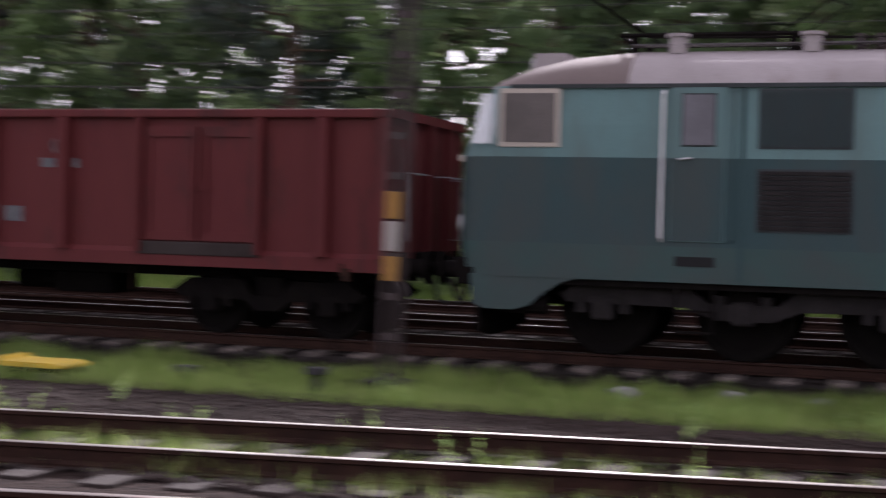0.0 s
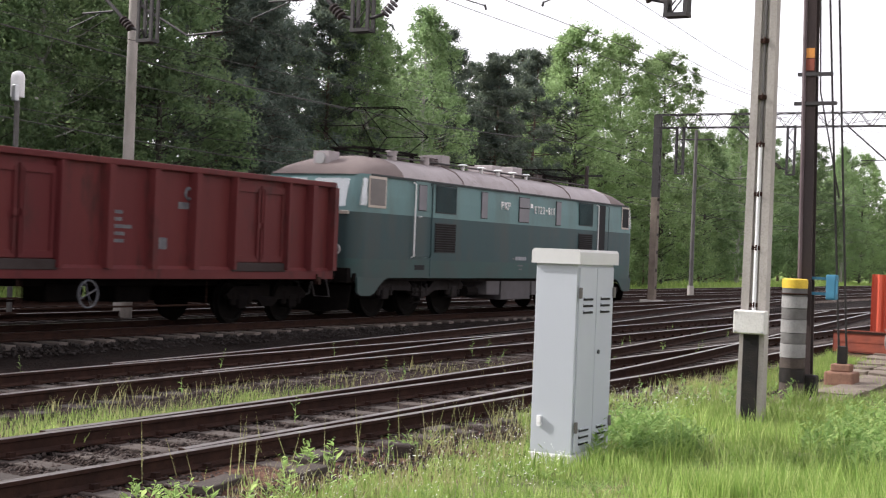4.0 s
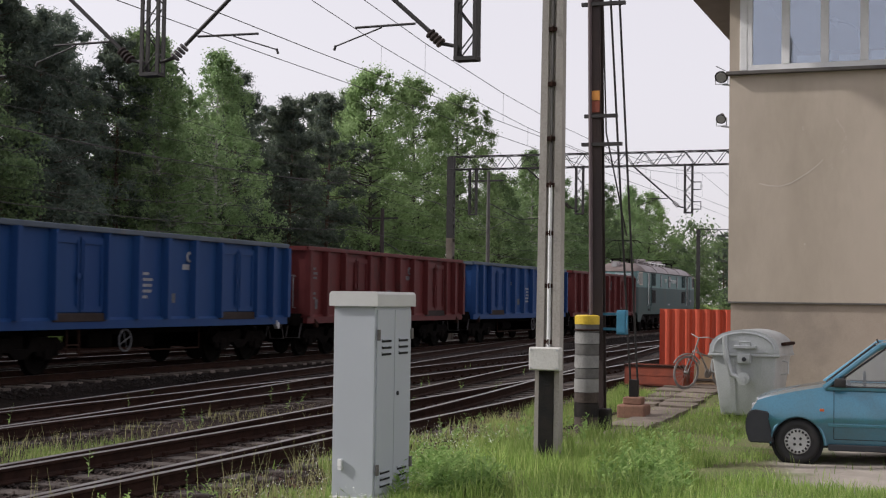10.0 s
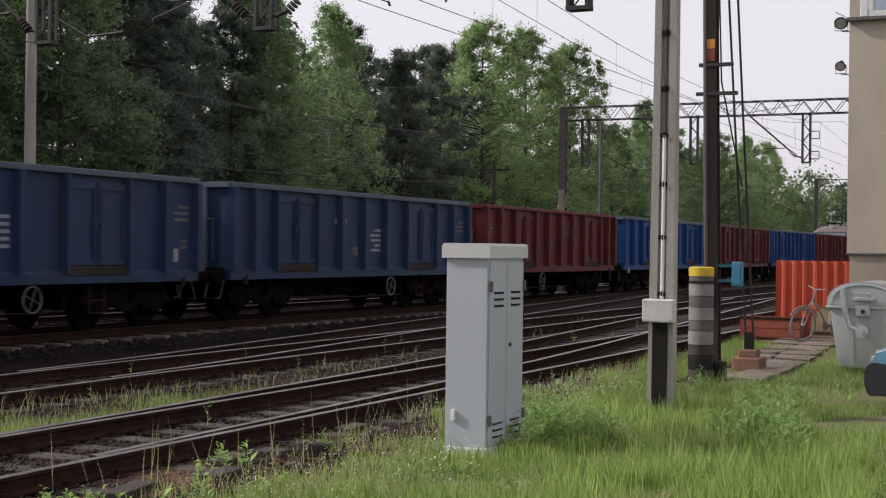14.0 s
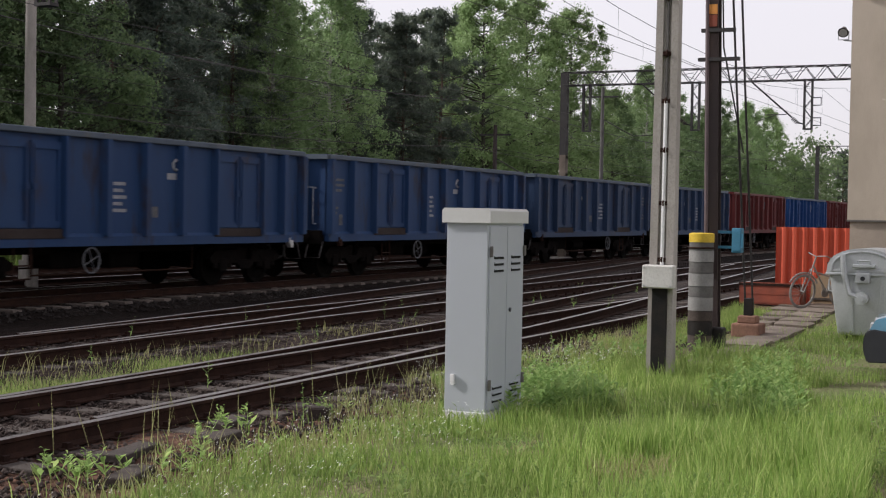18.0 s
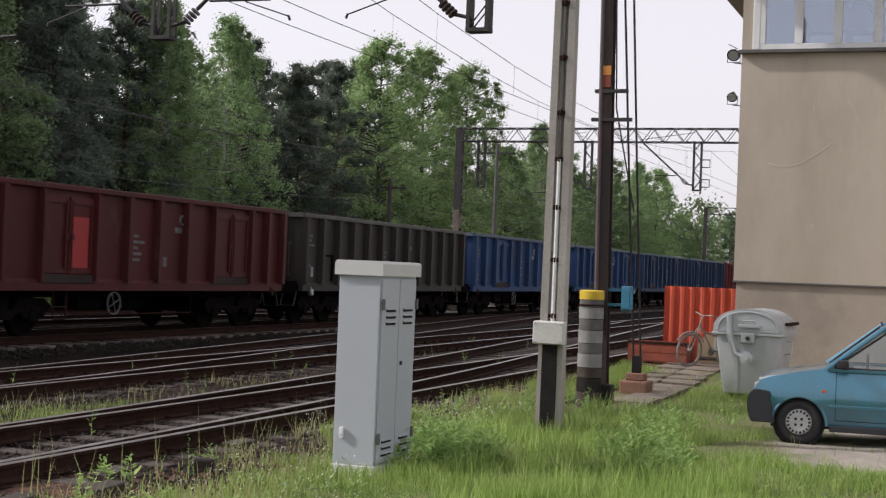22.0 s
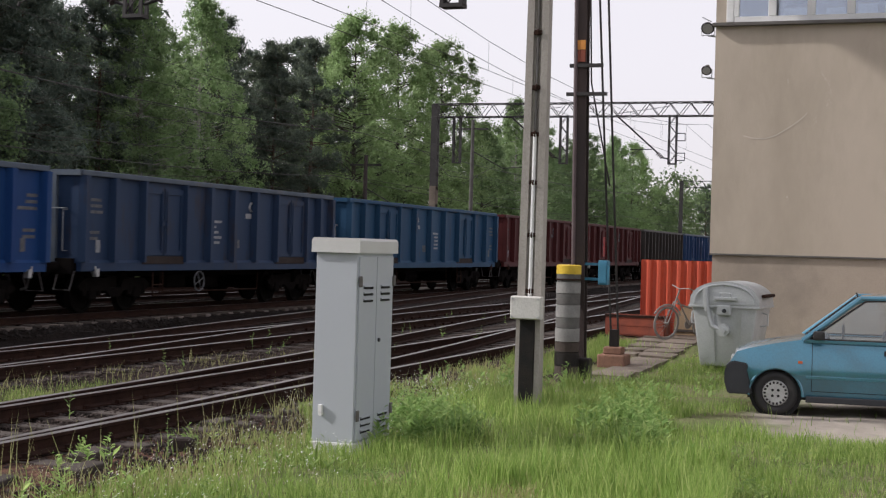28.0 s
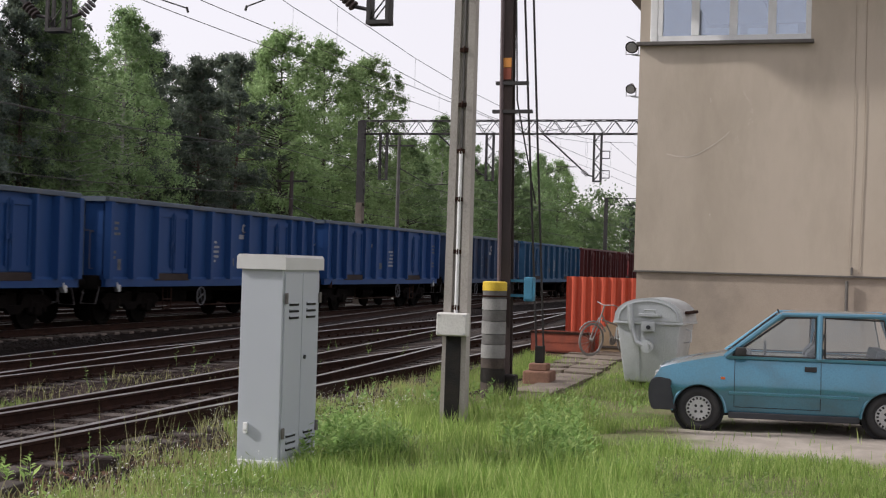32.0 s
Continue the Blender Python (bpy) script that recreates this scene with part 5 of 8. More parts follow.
stub = thing("concrete_stub_post", "banded grey concrete stub with a yellow cap beside the post", "post", pose(20.02, 5.205, -0.3))
z = 0.0
for i, (h, m) in enumerate(((0.30, M_SLEEPER), (0.20, M_CONCRETE_DARK), (0.15, M_SLEEPER), (0.20, M_CONCRETE_BAND), (0.15, M_CONCRETE_GREY), (0.19, M_CONCRETE_BAND),
                            (0.16, M_CONCRETE_GREY), (0.17, M_CONCRETE_BAND), (0.12, M_CONCRETE_GREY))):
    bm = bmesh.new()
    rod(bm, (0, 0, z), (0, 0, z + h - 0.008), 0.174 + 0.004 * (i % 2), 24)
    part("band", bm, m, stub, "concrete ring", True)
    z += h
bm = bmesh.new()
rod(bm, (0, 0, z - 0.01), (0, 0, z + 0.11), 0.180, 24)
rod(bm, (0, 0, z + 0.11), (0, 0, z + 0.125), 0.180, 24, 0.15)
part("cap", bm, M_YELLOW, stub, "yellow painted cap", True)
bm = bmesh.new()
torus(bm, (0, 0, 0), 0.18, 0.012, 24, 5, "y")
bm.transform(Matrix.Translation((0, 0, 1.55)) @ Matrix.Rotation(radians(90), 4, 'X'))
part("strap", bm, M_RUST, stub)
blk = thing("dark_anchor_block", "small dark block at the foot of the post", "block", pose(20.3, 5.03, -0.28))
part("block", B(-0.16, 0.07, -0.13, 0.13, 0, 0.38, 0.03), M_CONCRETE_DARK, blk)

foot = thing("guy_footing", "reddish concrete footing holding two guy rods", "footing", pose(22.75, 5.12, -0.26))
part("block", B(-0.24, 0.24, -0.23, 0.23, 0, 0.26, 0.03), M_BRICKRED, foot)
part("block_top", B(-0.15, 0.15, -0.15, 0.15, 0.26, 0.38, 0.02), M_BRICKRED, foot)
part("turnbuckle", B(-0.05, 0.05, -0.075, 0.075, 0.38, 0.66, 0.01), M_CONCRETE_DARK, foot, "black guy anchor")
for y, ty in ((0.06, 0.10), (-0.06, -0.05)):
    bm = bmesh.new()
    pipe(bm, [(0, y, 0.6), (-0.9, y + (ty - y) * 0.4 + 0.0, 4.2), (-2.2, ty, 9.6)], 0.018, 6)
    part("guy_rod", bm, M_CATSTEEL, foot, "dark guy rod")
bm = bmesh.new()
pipe(bm, [(-0.1, 0.12, 3.0), (-0.9, 0.28, 4.6), (-2.25, 0.12, 9.4)], 0.014, 6)
part("guy_rod", bm, M_CATSTEEL, foot)


def wires():
    """Contact and messenger wires of each track, with droppers, and the feeder lines beside them."""
    spans = [(-35.0, NEAR_X), (NEAR_X, FAR_X), (FAR_X, 118.0), (118.0, 190.0)]
    for y, zc in ((T_MAIN, 5.6), (10.35, 5.55), (9.45, 5.55), (T_BACK + 0.6, 5.5), (T_LAST, 5.55)):
        cat = thing("overhead_wire", "contact wire hung from a messenger wire by droppers", "overhead wire", group="overhead wires")
        bm = bmesh.new()
        pts = [(-35.0, y - 0.2, zc)]
        for i, (a, b) in enumerate(spans):
            pts.append((b, y + (0.22 if i % 2 == 0 else -0.22), zc))
        pipe(bm, pts, 0.007, 5)
        part("contact_wire", bm, M_WIRE, cat)
        bm = bmesh.new()
        pts, drops = [], []
        for i, (a, b) in enumerate(spans):
            for k in range(9):
                f = k / 8
                sag = 4 * f * (1 - f) * 0.95
                s0, s1 = (-0.2 if i == 0 else (0.22 if i % 2 else -0.22)), (0.22 if i % 2 == 0 else -0.22)
                p = (a + (b - a) * f, y + s0 + (s1 - s0) * f, zc + 1.35 - sag)
                if not pts or p[0] > pts[-1][0]:
                    pts.append(p)
                if 0 < k < 8:
                    drops.append(p)
        pipe(bm, pts, 0.007, 5)
        part("messenger_wire", bm, M_WIRE, cat)
        for p in drops:
            if p[0] < 75:
                bm = bmesh.new()
                rod(bm, p, (p[0], p[1], zc), 0.003, 4)
                part("dropper", bm, M_WIRE, cat)
    for y, z, r in ((24.4, 6.6, 0.016), (25.6, 4.7, 0.014), (31.5, 4.6, 0.013), (31.0, 5.8, 0.013)):
        bm = bmesh.new()
        pts = []
        for i, (a, b) in enumerate(spans):
            for k in range(8):
                f = k / 8
                pts.append((a + (b - a) * f, y, z - 4 * f * (1 - f) * 0.5))
        pipe(bm, pts, r, 5)
        solid("feeder_wire", bm, M_WIRE, "dark feeder wire running along the wood", "wire", "feeder wires")


wires()


# ---- poles and posts ----
def tapered_post(name, label, x, y, h, r0, r1, mat, square=False):
    t = thing(name, label, "pole", pose(x, y, ground_z(x, y) - 0.05))
    bm = bmesh.new()
    rod(bm, (0, 0, 0), (0, 0, h), r0, 4 if square else 14, r1)
    part("shaft", bm, mat, t, "", not square)
    return t


def concrete_pole():
    """Rectangular concrete pole with a groove, a pale conduit, a junction box and a tarred foot."""
    t = thing("concrete_pole", "grey concrete pole with pale conduit and a white box", "pole", pose(16.15, 4.66, -0.32, 0.3, -0.2, 3))
    h = 9.2
    bm = bmesh.new()

    def section(z, k):
        a, b, g, e = 0.15 * k, 0.11 * k, 0.055 * k, 0.05 * k
        prof = [(-b, -a), (-b, -g), (-b + e, -g * 0.8), (-b + e, g * 0.8), (-b, g), (-b, a), (b, a), (b, g), (b - e, g * 0.8), (b - e, -g * 0.8), (b, -g), (b, -a)]
        return [bm.verts.new((x, y, z)) for x, y in prof]
    rows = [section(z, 1 - 0.27 * z / h) for z in (0.0, 1.28, 4.0, h)]
    for A, C in zip(rows, rows[1:]):
        for k in range(12):
            bm.faces.new((A[k], A[(k + 1) % 12], C[(k + 1) % 12], C[k]))
    bm.faces.new(rows[-1])
    bmesh.ops.recalc_face_normals(bm, faces=bm.faces)
    part("shaft", bm, M_CONCRETE, t, "weathered concrete shaft")
    part("tar_panel", B(-0.135, -0.055, -0.085, 0.095, 0.0, 1.22, 0.01), M_CONCRETE_DARK, t, "black tarred strip at the foot")
    bm = bmesh.new()
    rod(bm, (-0.085, -0.005, 1.30), (-0.085, -0.005, 3.35), 0.024, 8)
    part("conduit", bm, M_WHITE, t, "white cable conduit")
    bm = bmesh.new()
    rod(bm, (-0.075, -0.005, 3.35), (-0.07, -0.005, 8.8), 0.016, 8)
    part("conduit", bm, M_CONCRETE_GREY, t, "dark cable")
    for z in (1.50, 2.16, 2.78, 3.35, 3.9, 4.55, 5.2, 5.85, 6.5):
        bm = bmesh.new()
        torus(bm, (-0.08, -0.005, 0), 0.035, 0.012, 10, 5, "y")
        bm.transform(Matrix.Translation((0, 0, z)))
        box(bm, -0.10, -0.05, -0.055, 0.045, z - 0.025, z + 0.025)
        part("clamp", bm, M_RUST, t)
    jb = new("junction_box")
    jb.parent = t
    jb["label"] = "off-white junction box"
    part("case", B(-0.27, -0.12, -0.185, 0.185, 1.17, 1.44, 0.015), M_BOXWHITE, jb)
    part("cover", B(-0.285, -0.268, -0.175, 0.175, 1.18, 1.43, 0.006), M_BOXWHITE, jb)
    for y in (-0.155, 0.155):
        for z in (1.2, 1.41):
            bm = bmesh.new()
            rod(bm, (-0.292, y, z), (-0.284, y, z), 0.012, 8)
            part("screw", bm, M_CHROME, jb)


concrete_pole()
for x, y, h, r, m, lab in ((25.4, 22.3, 9.0, 0.15, M_CONCRETE, "grey concrete mast behind the main line"), (66.5, 22.4, 8.3, 0.11, M_CONCRETE_GREY, "slim grey mast beyond the tracks"),
                           (20.6, 25.6, 8.5, 0.10, M_RUST, "reddish steel mast behind the main line"), (62.0, 26.2, 6.2, 0.12, M_BROWN, "dark wooden pole beyond the tracks")):
    p = tapered_post("line_mast", lab, x, y, h, r, r * 0.75, m)
    part("cross_arm", B(-0.05, 0.05, -0.8, 0.8, h - 0.5, h - 0.42), M_CATSTEEL, p)
    bm = bmesh.new()
    pipe(bm, [(0, -0.1, h - 1.6), (0, -1.6, h - 2.4), (0, -2.6, h - 2.35)], 0.028, 6)
    part("arm", bm, M_CATSTEEL, p)
    bm = bmesh.new()
    rod(bm, (0, 0, 0), (0, 0, 0.7), r * 1.5, 12)
    part("foot", bm, M_CONCRETE, p)

lamp = thing("white_lamp_post", "white domed lamp on a thin mast behind the main line", "lamp post", pose(22.45, 22.9, -0.3))
bm = bmesh.new()
rod(bm, (0, 0, 0), (0, 0, 4.95), 0.06, 10)
part("shaft", bm, M_CONCRETE_GREY, lamp)
bm = bmesh.new()
rod(bm, (0, 0, 4.95), (0, 0, 5.38), 0.15, 16)
bmesh.ops.create_uvsphere(bm, u_segments=16, v_segments=8, radius=0.15, matrix=Matrix.Translation((0, 0, 5.38)))
part("dome", bm, M_WHITE, lamp, "white dome", True)
part("bracket", B(-0.26, -0.13, -0.2, -0.08, 4.85, 5.2, 0.02), M_CHROME, lamp)


def banded_mast(x, y, lab, low):
    t = thing("banded_signal_mast", lab, "mast", pose(x, y, -0.38, 0, 1.2, 0))
    bm = bmesh.new()
    for dx in (-0.09, 0.09):
        box(bm, dx - 0.02, dx + 0.02, -0.09, 0.09, 0, 8.5 if not low else 7.5)
    for k in range(18 if not low else 15):
        box(bm, -0.07, 0.07, -0.095, -0.085, 0.2 + k * 0.46, 0.28 + k * 0.46)
    part("shaft", bm, M_BROWN, t, "dark steel mast")
    for z0, z1, m in ((2.05, 2.36, M_BANDPLATE), (1.68, 2.02, M_CONCRETE), (1.34, 1.62, M_BANDPLATE)):
        part("band_plate", B(-0.075, 0.075, -0.13, -0.105, z0, z1, 0.004), m, t, "yellow or white warning plate")
    part("foot", B(-0.26, 0.26, -0.26, 0.26, 0, 0.2, 0.03), M_CONCRETE_DARK, t)


banded_mast(2.05, 15.3, "dark steel mast with yellow and white plates", False)
banded_mast(-5.75, 15.2, "dark steel mast with yellow and white plates", True)


def yellow_box(x, y, rz, lab):
    t = thing("point_machine_box", lab, "track box", pose(x, y, -0.36, 0, 0, rz))
    part("pedestal", B(-0.32, -0.10, -0.2, 0.2, 0, 0.26, 0.01), M_UNDER, t)
    part("pedestal", B(0.08, 0.30, -0.22, 0.18, 0, 0.26, 0.01), M_CONCRETE_GREY, t)
    part("case", B(-0.36, 0.36, -0.20, 0.24, 0.24, 0.33, 0.01), M_UNDER, t)
    bm = bmesh.new()
    prism(bm, [(-0.40, 0.32), (0.40, 0.32), (0.40, 0.35), (0.30, 0.375), (-0.36, 0.375), (-0.40, 0.42), (-0.415, 0.42)], -0.26, 0.3, "y")
    part("lid", bm, M_YELLOW, t, "yellow lid")


yellow_box(4.42, 14.5, 0, "trackside box with a yellow lid on dark pedestals")
yellow_box(-9.1, 13.3, 0, "trackside box with a dull yellow lid in the grass")
for x, y in ((-7.6, 13.8), (-6.3, 14.4)):
    t = thing("track_marker_stub", "short black marker stub in the grass", "marker", pose(x, y, -0.36))
    part("post", B(-0.05, 0.05, -0.05, 0.05, 0, 0.30, 0.01), M_BLACK, t)
    part("cap", B(-0.11, 0.11, -0.10, 0.10, 0.28, 0.36, 0.01), M_BLACK, t)
for x, y, s, r in ((-3.2, 16.1, 0.32, 3), (0.85, 16.2, 0.34, 5), (1.5, 16.1, 0.2, 8), (-2.0, 16.6, 0.24, 9), (-1.0, 16.5, 0.2, 12), (0.1, 16.7, 0.2, 14)):
    bm = bmesh.new()
    bmesh.ops.create_icosphere(bm, subdivisions=2, radius=0.5)
    rr = random.Random(r)
    for v in bm.verts:
        v.co = Vector((v.co.x * s * 1.5, v.co.y * s, v.co.z * s * 0.75)) * (0.85 + 0.35 * noise.noise(v.co * 3 + Vector((r, 0, 0))))
    ob = solid("pale_rock", bm, M_CONCRETE_BAND, "pale rock lying beside the main track", "rock", "trackside rocks")
    ob.location = (x, y, ground_z(x, y) + 0.05)

# ---- cabinet ----
cab = thing("relay_cabinet", "tall grey two-door cabinet standing in the grass", "cabinet", pose(11.80, 5.04, -0.30))
cab_d, cab_w = 0.87, 0.41       # along x, along y
part("body", B(0, cab_d, 0, cab_w, 0.0, 1.90, 0.008), M_CABINET, cab, "grey plastic body")
part("plinth", B(-0.01, cab_d + 0.01, -0.01, cab_w + 0.01, 0.0, 0.16, 0.01), M_CABINET_TOP, cab)
bm = bmesh.new()
prism(bm, [(-0.035, 1.89), (cab_w + 0.035, 1.89), (cab_w + 0.035, 2.0), (cab_w + 0.015, 2.025), (-0.015, 2.025), (-0.035, 2.0)], -0.035, cab_d + 0.035, "x")
part("roof", bm, M_CABINET_TOP, cab, "pale overhanging roof cap")
for x0, x1, hinge in ((0.03, cab_d / 2 - 0.006, 0.03), (cab_d / 2 + 0.006, cab_d - 0.03, cab_d - 0.03)):
    d = part("door", B(x0, x1, -0.016, 0.0, 0.18, 1.86, 0.004), M_CABINET, cab, "grey cabinet door")
    for zz in (1.56, 1.50, 1.44, 0.36, 0.30, 0.24):
        # dark bar paints the shade inside each slot
        part("vent_slot", B((x0 + x1) / 2 - 0.11, (x0 + x1) / 2 + 0.11, -0.024, -0.012, zz, zz + 0.022, 0.004), M_DARK, d)
        part("vent_lip", B((x0 + x1) / 2 - 0.12, (x0 + x1) / 2 + 0.12, -0.034, -0.014, zz + 0.022, zz + 0.034), M_CABINET, d)
    part("hinge", B(hinge - 0.02, hinge + 0.02, -0.038, -0.014, 1.58, 1.68, 0.006), M_TIN, d)
    part("hinge", B(hinge - 0.02, hinge + 0.02, -0.038, -0.014, 0.36, 0.46, 0.006), M_TIN, d)
part("door_gap", B(cab_d / 2 - 0.006, cab_d / 2 + 0.006, -0.003, 0.001, 0.18, 1.86), M_DARK, cab)
bm = bmesh.new()
rod(bm, (cab_d / 2 + 0.07, -0.016, 1.08), (cab_d / 2 + 0.07, -0.03, 1.08), 0.02, 12)
part("lock", bm, M_CARTRIM, cab)
bm = bmesh.new()
rod(bm, (-0.03, cab_w - 0.09, 0.42), (0.0, cab_w - 0.09, 0.42), 0.022, 10)
box(bm, -0.035, -0.004, cab_w - 0.11, cab_w - 0.07, 0.43, 0.50, 0.004)
part("latch", bm, M_WHITE, cab, "small white latch")

# ---- signal box ----
BX, BY, BTOP = 27.5, 4.36, 8.05
sb = thing("signal_box", "beige rendered signal box with a wide roof overhang", "building", kind="")


def wall_with_hole(name, x0, x1, y0, y1, z0, z1, hole, mat, parent, label):
    """A wall slab in the yz plane with one opening through it."""
    ya, yb, za, zb = hole
    bm = bmesh.new()
    for a, b, c, d in ((y0, y1, z0, za), (y0, y1, zb, z1), (y0, ya, za, zb), (yb, y1, za, zb)):
        box(bm, x0, x1, a, b, c, d)
    bmesh.ops.remove_doubles(bm, verts=bm.verts, dist=0.0001)
    return part(name, bm, mat, parent, label)


WY0, WY1, WZ0, WZ1 = 1.12, 4.02, 6.16, 7.72
wall_with_hole("front_wall", BX, BX + 0.35, -9.0, BY, 1.69, BTOP, (WY0, WY1, WZ0, WZ1), M_PLASTER, sb, "beige rendered wall with scuffs")
part("side_wall", B(BX + 0.35, BX + 9.0, BY - 0.35, BY, 1.69, BTOP), M_PLASTER, sb)
part("back_wall", B(BX + 9.0, BX + 9.35, -9.0, BY, -0.3, BTOP), M_PLASTER, sb)
part("end_wall", B(BX + 0.35, BX + 9.0, -9.0, -8.65, 1.69, BTOP), M_PLASTER, sb)
part("plinth_wall", B(BX + 0.045, BX + 9.0, -8.95, BY - 0.045, -0.4, 1.69), M_PLASTER_LOW, sb, "lower beige wall, slightly set back")
# added dark strip paints the shadow line below the stepped-out wall
part("ledge_edge", B(BX - 0.012, BX + 0.05, -9.0, BY + 0.012, 1.665, 1.70, 0.004), M_TIN, sb, "dark strip for the shadow line where the upper wall steps out")
part("floor_slab", B(BX + 0.35, BX + 9, -8.65, BY - 0.35, 5.2, 5.4), M_ROOF, sb)
part("roof", B(BX - 1.15, BX + 10.3, -10.1, BY + 1.12, BTOP, BTOP + 0.26, 0.03), M_ROOF, sb, "flat roof slab with wide grey soffit")
part("roof_edge", B(BX - 1.18, BX + 10.33, -10.13, BY + 1.15, BTOP + 0.22, BTOP + 0.32, 0.01), M_TIN, sb)
win = new("window")
win.parent = sb
win["label"] = "white four-pane control room window"
part("sill", B(BX - 0.14, BX + 0.05, WY0 - 0.06, BY + 0.05, WZ0 - 0.085, WZ0 - 0.02, 0.006), M_TIN, win, "dark sheet metal sill")
part("frame", B(BX - 0.02, BX + 0.10, WY0, WY1, WZ0 - 0.02, WZ0 + 0.10, 0.008), M_WHITE, win)
part("frame", B(BX - 0.02, BX + 0.10, WY0, WY1, WZ1 - 0.09, WZ1, 0.008), M_WHITE, win)
n = 4
for k in range(n + 1):
    yy = WY0 + (WY1 - WY0) * k / n
    wd = 0.05 if k in (0, n) else 0.075
    yy = min(max(yy, WY0 + 0.05), WY1 - 0.05)
    part("mullion", B(BX - 0.025, BX + 0.10, yy - wd, yy + wd, WZ0 + 0.10, WZ1 - 0.09, 0.008), M_WHITE, win)
for k in range(n):
    ya, yb = WY0 + (WY1 - WY0) * k / n + 0.05, WY0 + (WY1 - WY0) * (k + 1) / n - 0.05
    g = part("pane", B(BX + 0.03, BX + 0.04, ya, yb, WZ0 + 0.08, WZ1 - 0.07), M_WINDOW, win)
    g.visible_shadow = False
part("corner_post", B(BX - 0.03, BX + 0.12, WY1, WY1 + 0.14, WZ0, WZ1, 0.01), M_WHITE, win)
# things on the control desk behind the panes
for y0, y1, h in ((2.5, 3.15, 0.24), (1.85, 2.35, 0.22), (1.4, 1.75, 0.28)):
    t = thing("notice_board", "white notice board standing on the control desk", "board", pose(BX + 0.55, 0, 5.4))
    part("board", B(0, 0.05, y0, y1, 0.5, 0.86 + h, 0.005), M_WHITE, t)
    part("support", B(0, 0.3, y0 + 0.1, y1 - 0.1, 0.0, 0.5), M_GREYPLATE, t)
dl = thing("desk_lamp", "dark bent desk lamp behind the window", "lamp", pose(BX + 0.5, 1.95, 5.4))
bm = bmesh.new()
pipe(bm, [(0, 0, 0), (0, 0, 1.35), (0, 0.06, 1.56), (0, 0.22, 1.68), (0, 0.42, 1.72)], 0.022, 8)
part("stem", bm, M_CARTRIM, dl)
bm = bmesh.new()
rod(bm, (0, 0.44, 1.78), (0, 0.54, 1.68), 0.05, 12, 0.12)
part("shade", bm, M_CARTRIM, dl)
part("base", B(-0.12, 0.12, -0.12, 0.12, 0, 0.04), M_CARTRIM, dl)
for z, big in ((6.1, True), (5.28, False)):
    t = thing("wall_floodlight", "round metal floodlight on the building's corner", "floodlight", pose(BX + 0.1, BY, z))
    r = 0.12 if big else 0.095
    bm = bmesh.new()
    rod(bm, (-0.03, 0.17, -0.03), (0.10, 0.17, 0.06), r, 18, r * 0.45)
    part("reflector", bm, M_TIN, t, "dull metal reflector", True)
    bm = bmesh.new()
    rod(bm, (-0.042, 0.17, -0.038), (-0.03, 0.17, -0.03), r * 1.06, 18)
    part("rim", bm, M_CATSTEEL, t, "", True)
    bm = bmesh.new()
    rod(bm, (-0.050, 0.17, -0.043), (-0.041, 0.17, -0.037), r * 0.84, 18)
    part("glass", bm, M_LAMP, t)
    bm = bmesh.new()
    pipe(bm, [(0.03, 0.17 - r, 0), (0.03, 0.17 - r, -0.16), (0.03, 0.17 + r, -0.16), (0.03, 0.17 + r, 0)], 0.012, 5)
    rod(bm, (0.03, 0, -0.19), (0.03, 0.17, -0.17), 0.016, 6)
    if big:
        rod(bm, (0.04, 0.10, 0.10), (0.0, 0.28, 0.19), 0.010, 5)
    part("yoke", bm, M_CHROME, t)
# down pipe and scuffs on the wall
dp = thing("wall_cable", "thin dark cable and pipe running down the wall", "pipe", pose(BX, 0, 0))
bm = bmesh.new()
rod(bm, (-0.02, 0.36, 0.95), (-0.02, 0.36, 1.60), 0.03, 8)
part("pipe", bm, M_TIN, dp)
for y0, y1, z0 in ((0.12, 0.15, 1.75), (0.31, 0.34, 1.9)):
    bm = bmesh.new()
    pipe(bm, [(-0.012, y0, 7.9), (-0.012, (y0 + y1) / 2 - 0.03, 4.2), (-0.012, y1, z0)], 0.006 if y0 < 0.2 else 0.004, 5)
    part("cable", bm, M_PLASTER_LOW, dp)
part("hook", B(-0.05, 0.0, 0.26, 0.30, 1.72, 1.86, 0.01), M_TIN, dp)
rnd = random.Random(21)
bm = bmesh.new()
arc = [(3.78, 3.97), (3.60, 3.925), (3.38, 3.91), (3.18, 3.97), (3.0, 4.08), (2.86, 4.17), (2.74, 4.26), (2.66, 4.33), (2.60, 4.40)]
for (ya, za), (yb, zb) in zip(arc, arc[1:]):
    w = 0.010
    bm.faces.new([bm.verts.new((BX - 0.005, y, z + o)) for y, z, o in ((ya, za, -w), (yb, zb, -w), (yb, zb, w), (ya, za, w))])
part("scuff", bm, M_SCUFF, sb, "curved pale scratch on the render")
for y, z_ in ((2.33, 5.17), (2.28, 5.08), (2.22, 4.97), (2.19, 4.78), (2.19, 4.63), (2.21, 4.55), (2.9, 2.79), (2.45, 4.25), (2.95, 5.0)):
    bm = bmesh.new()
    for j in range(5):
        yy, zz = y + rnd.uniform(-0.03, 0.03), z_ + rnd.uniform(-0.05, 0.05)
        q = rnd.uniform(0.003, 0.011)
        bm.faces.new([bm.verts.new((BX - 0.004 - 0.002 * j, yy + q * math.cos(a), zz + q * 1.6 * math.sin(a))) for a in (0, 1.2, 2.5, 3.8, 5.0)])
    part("chip", bm, M_SCUFF, sb)

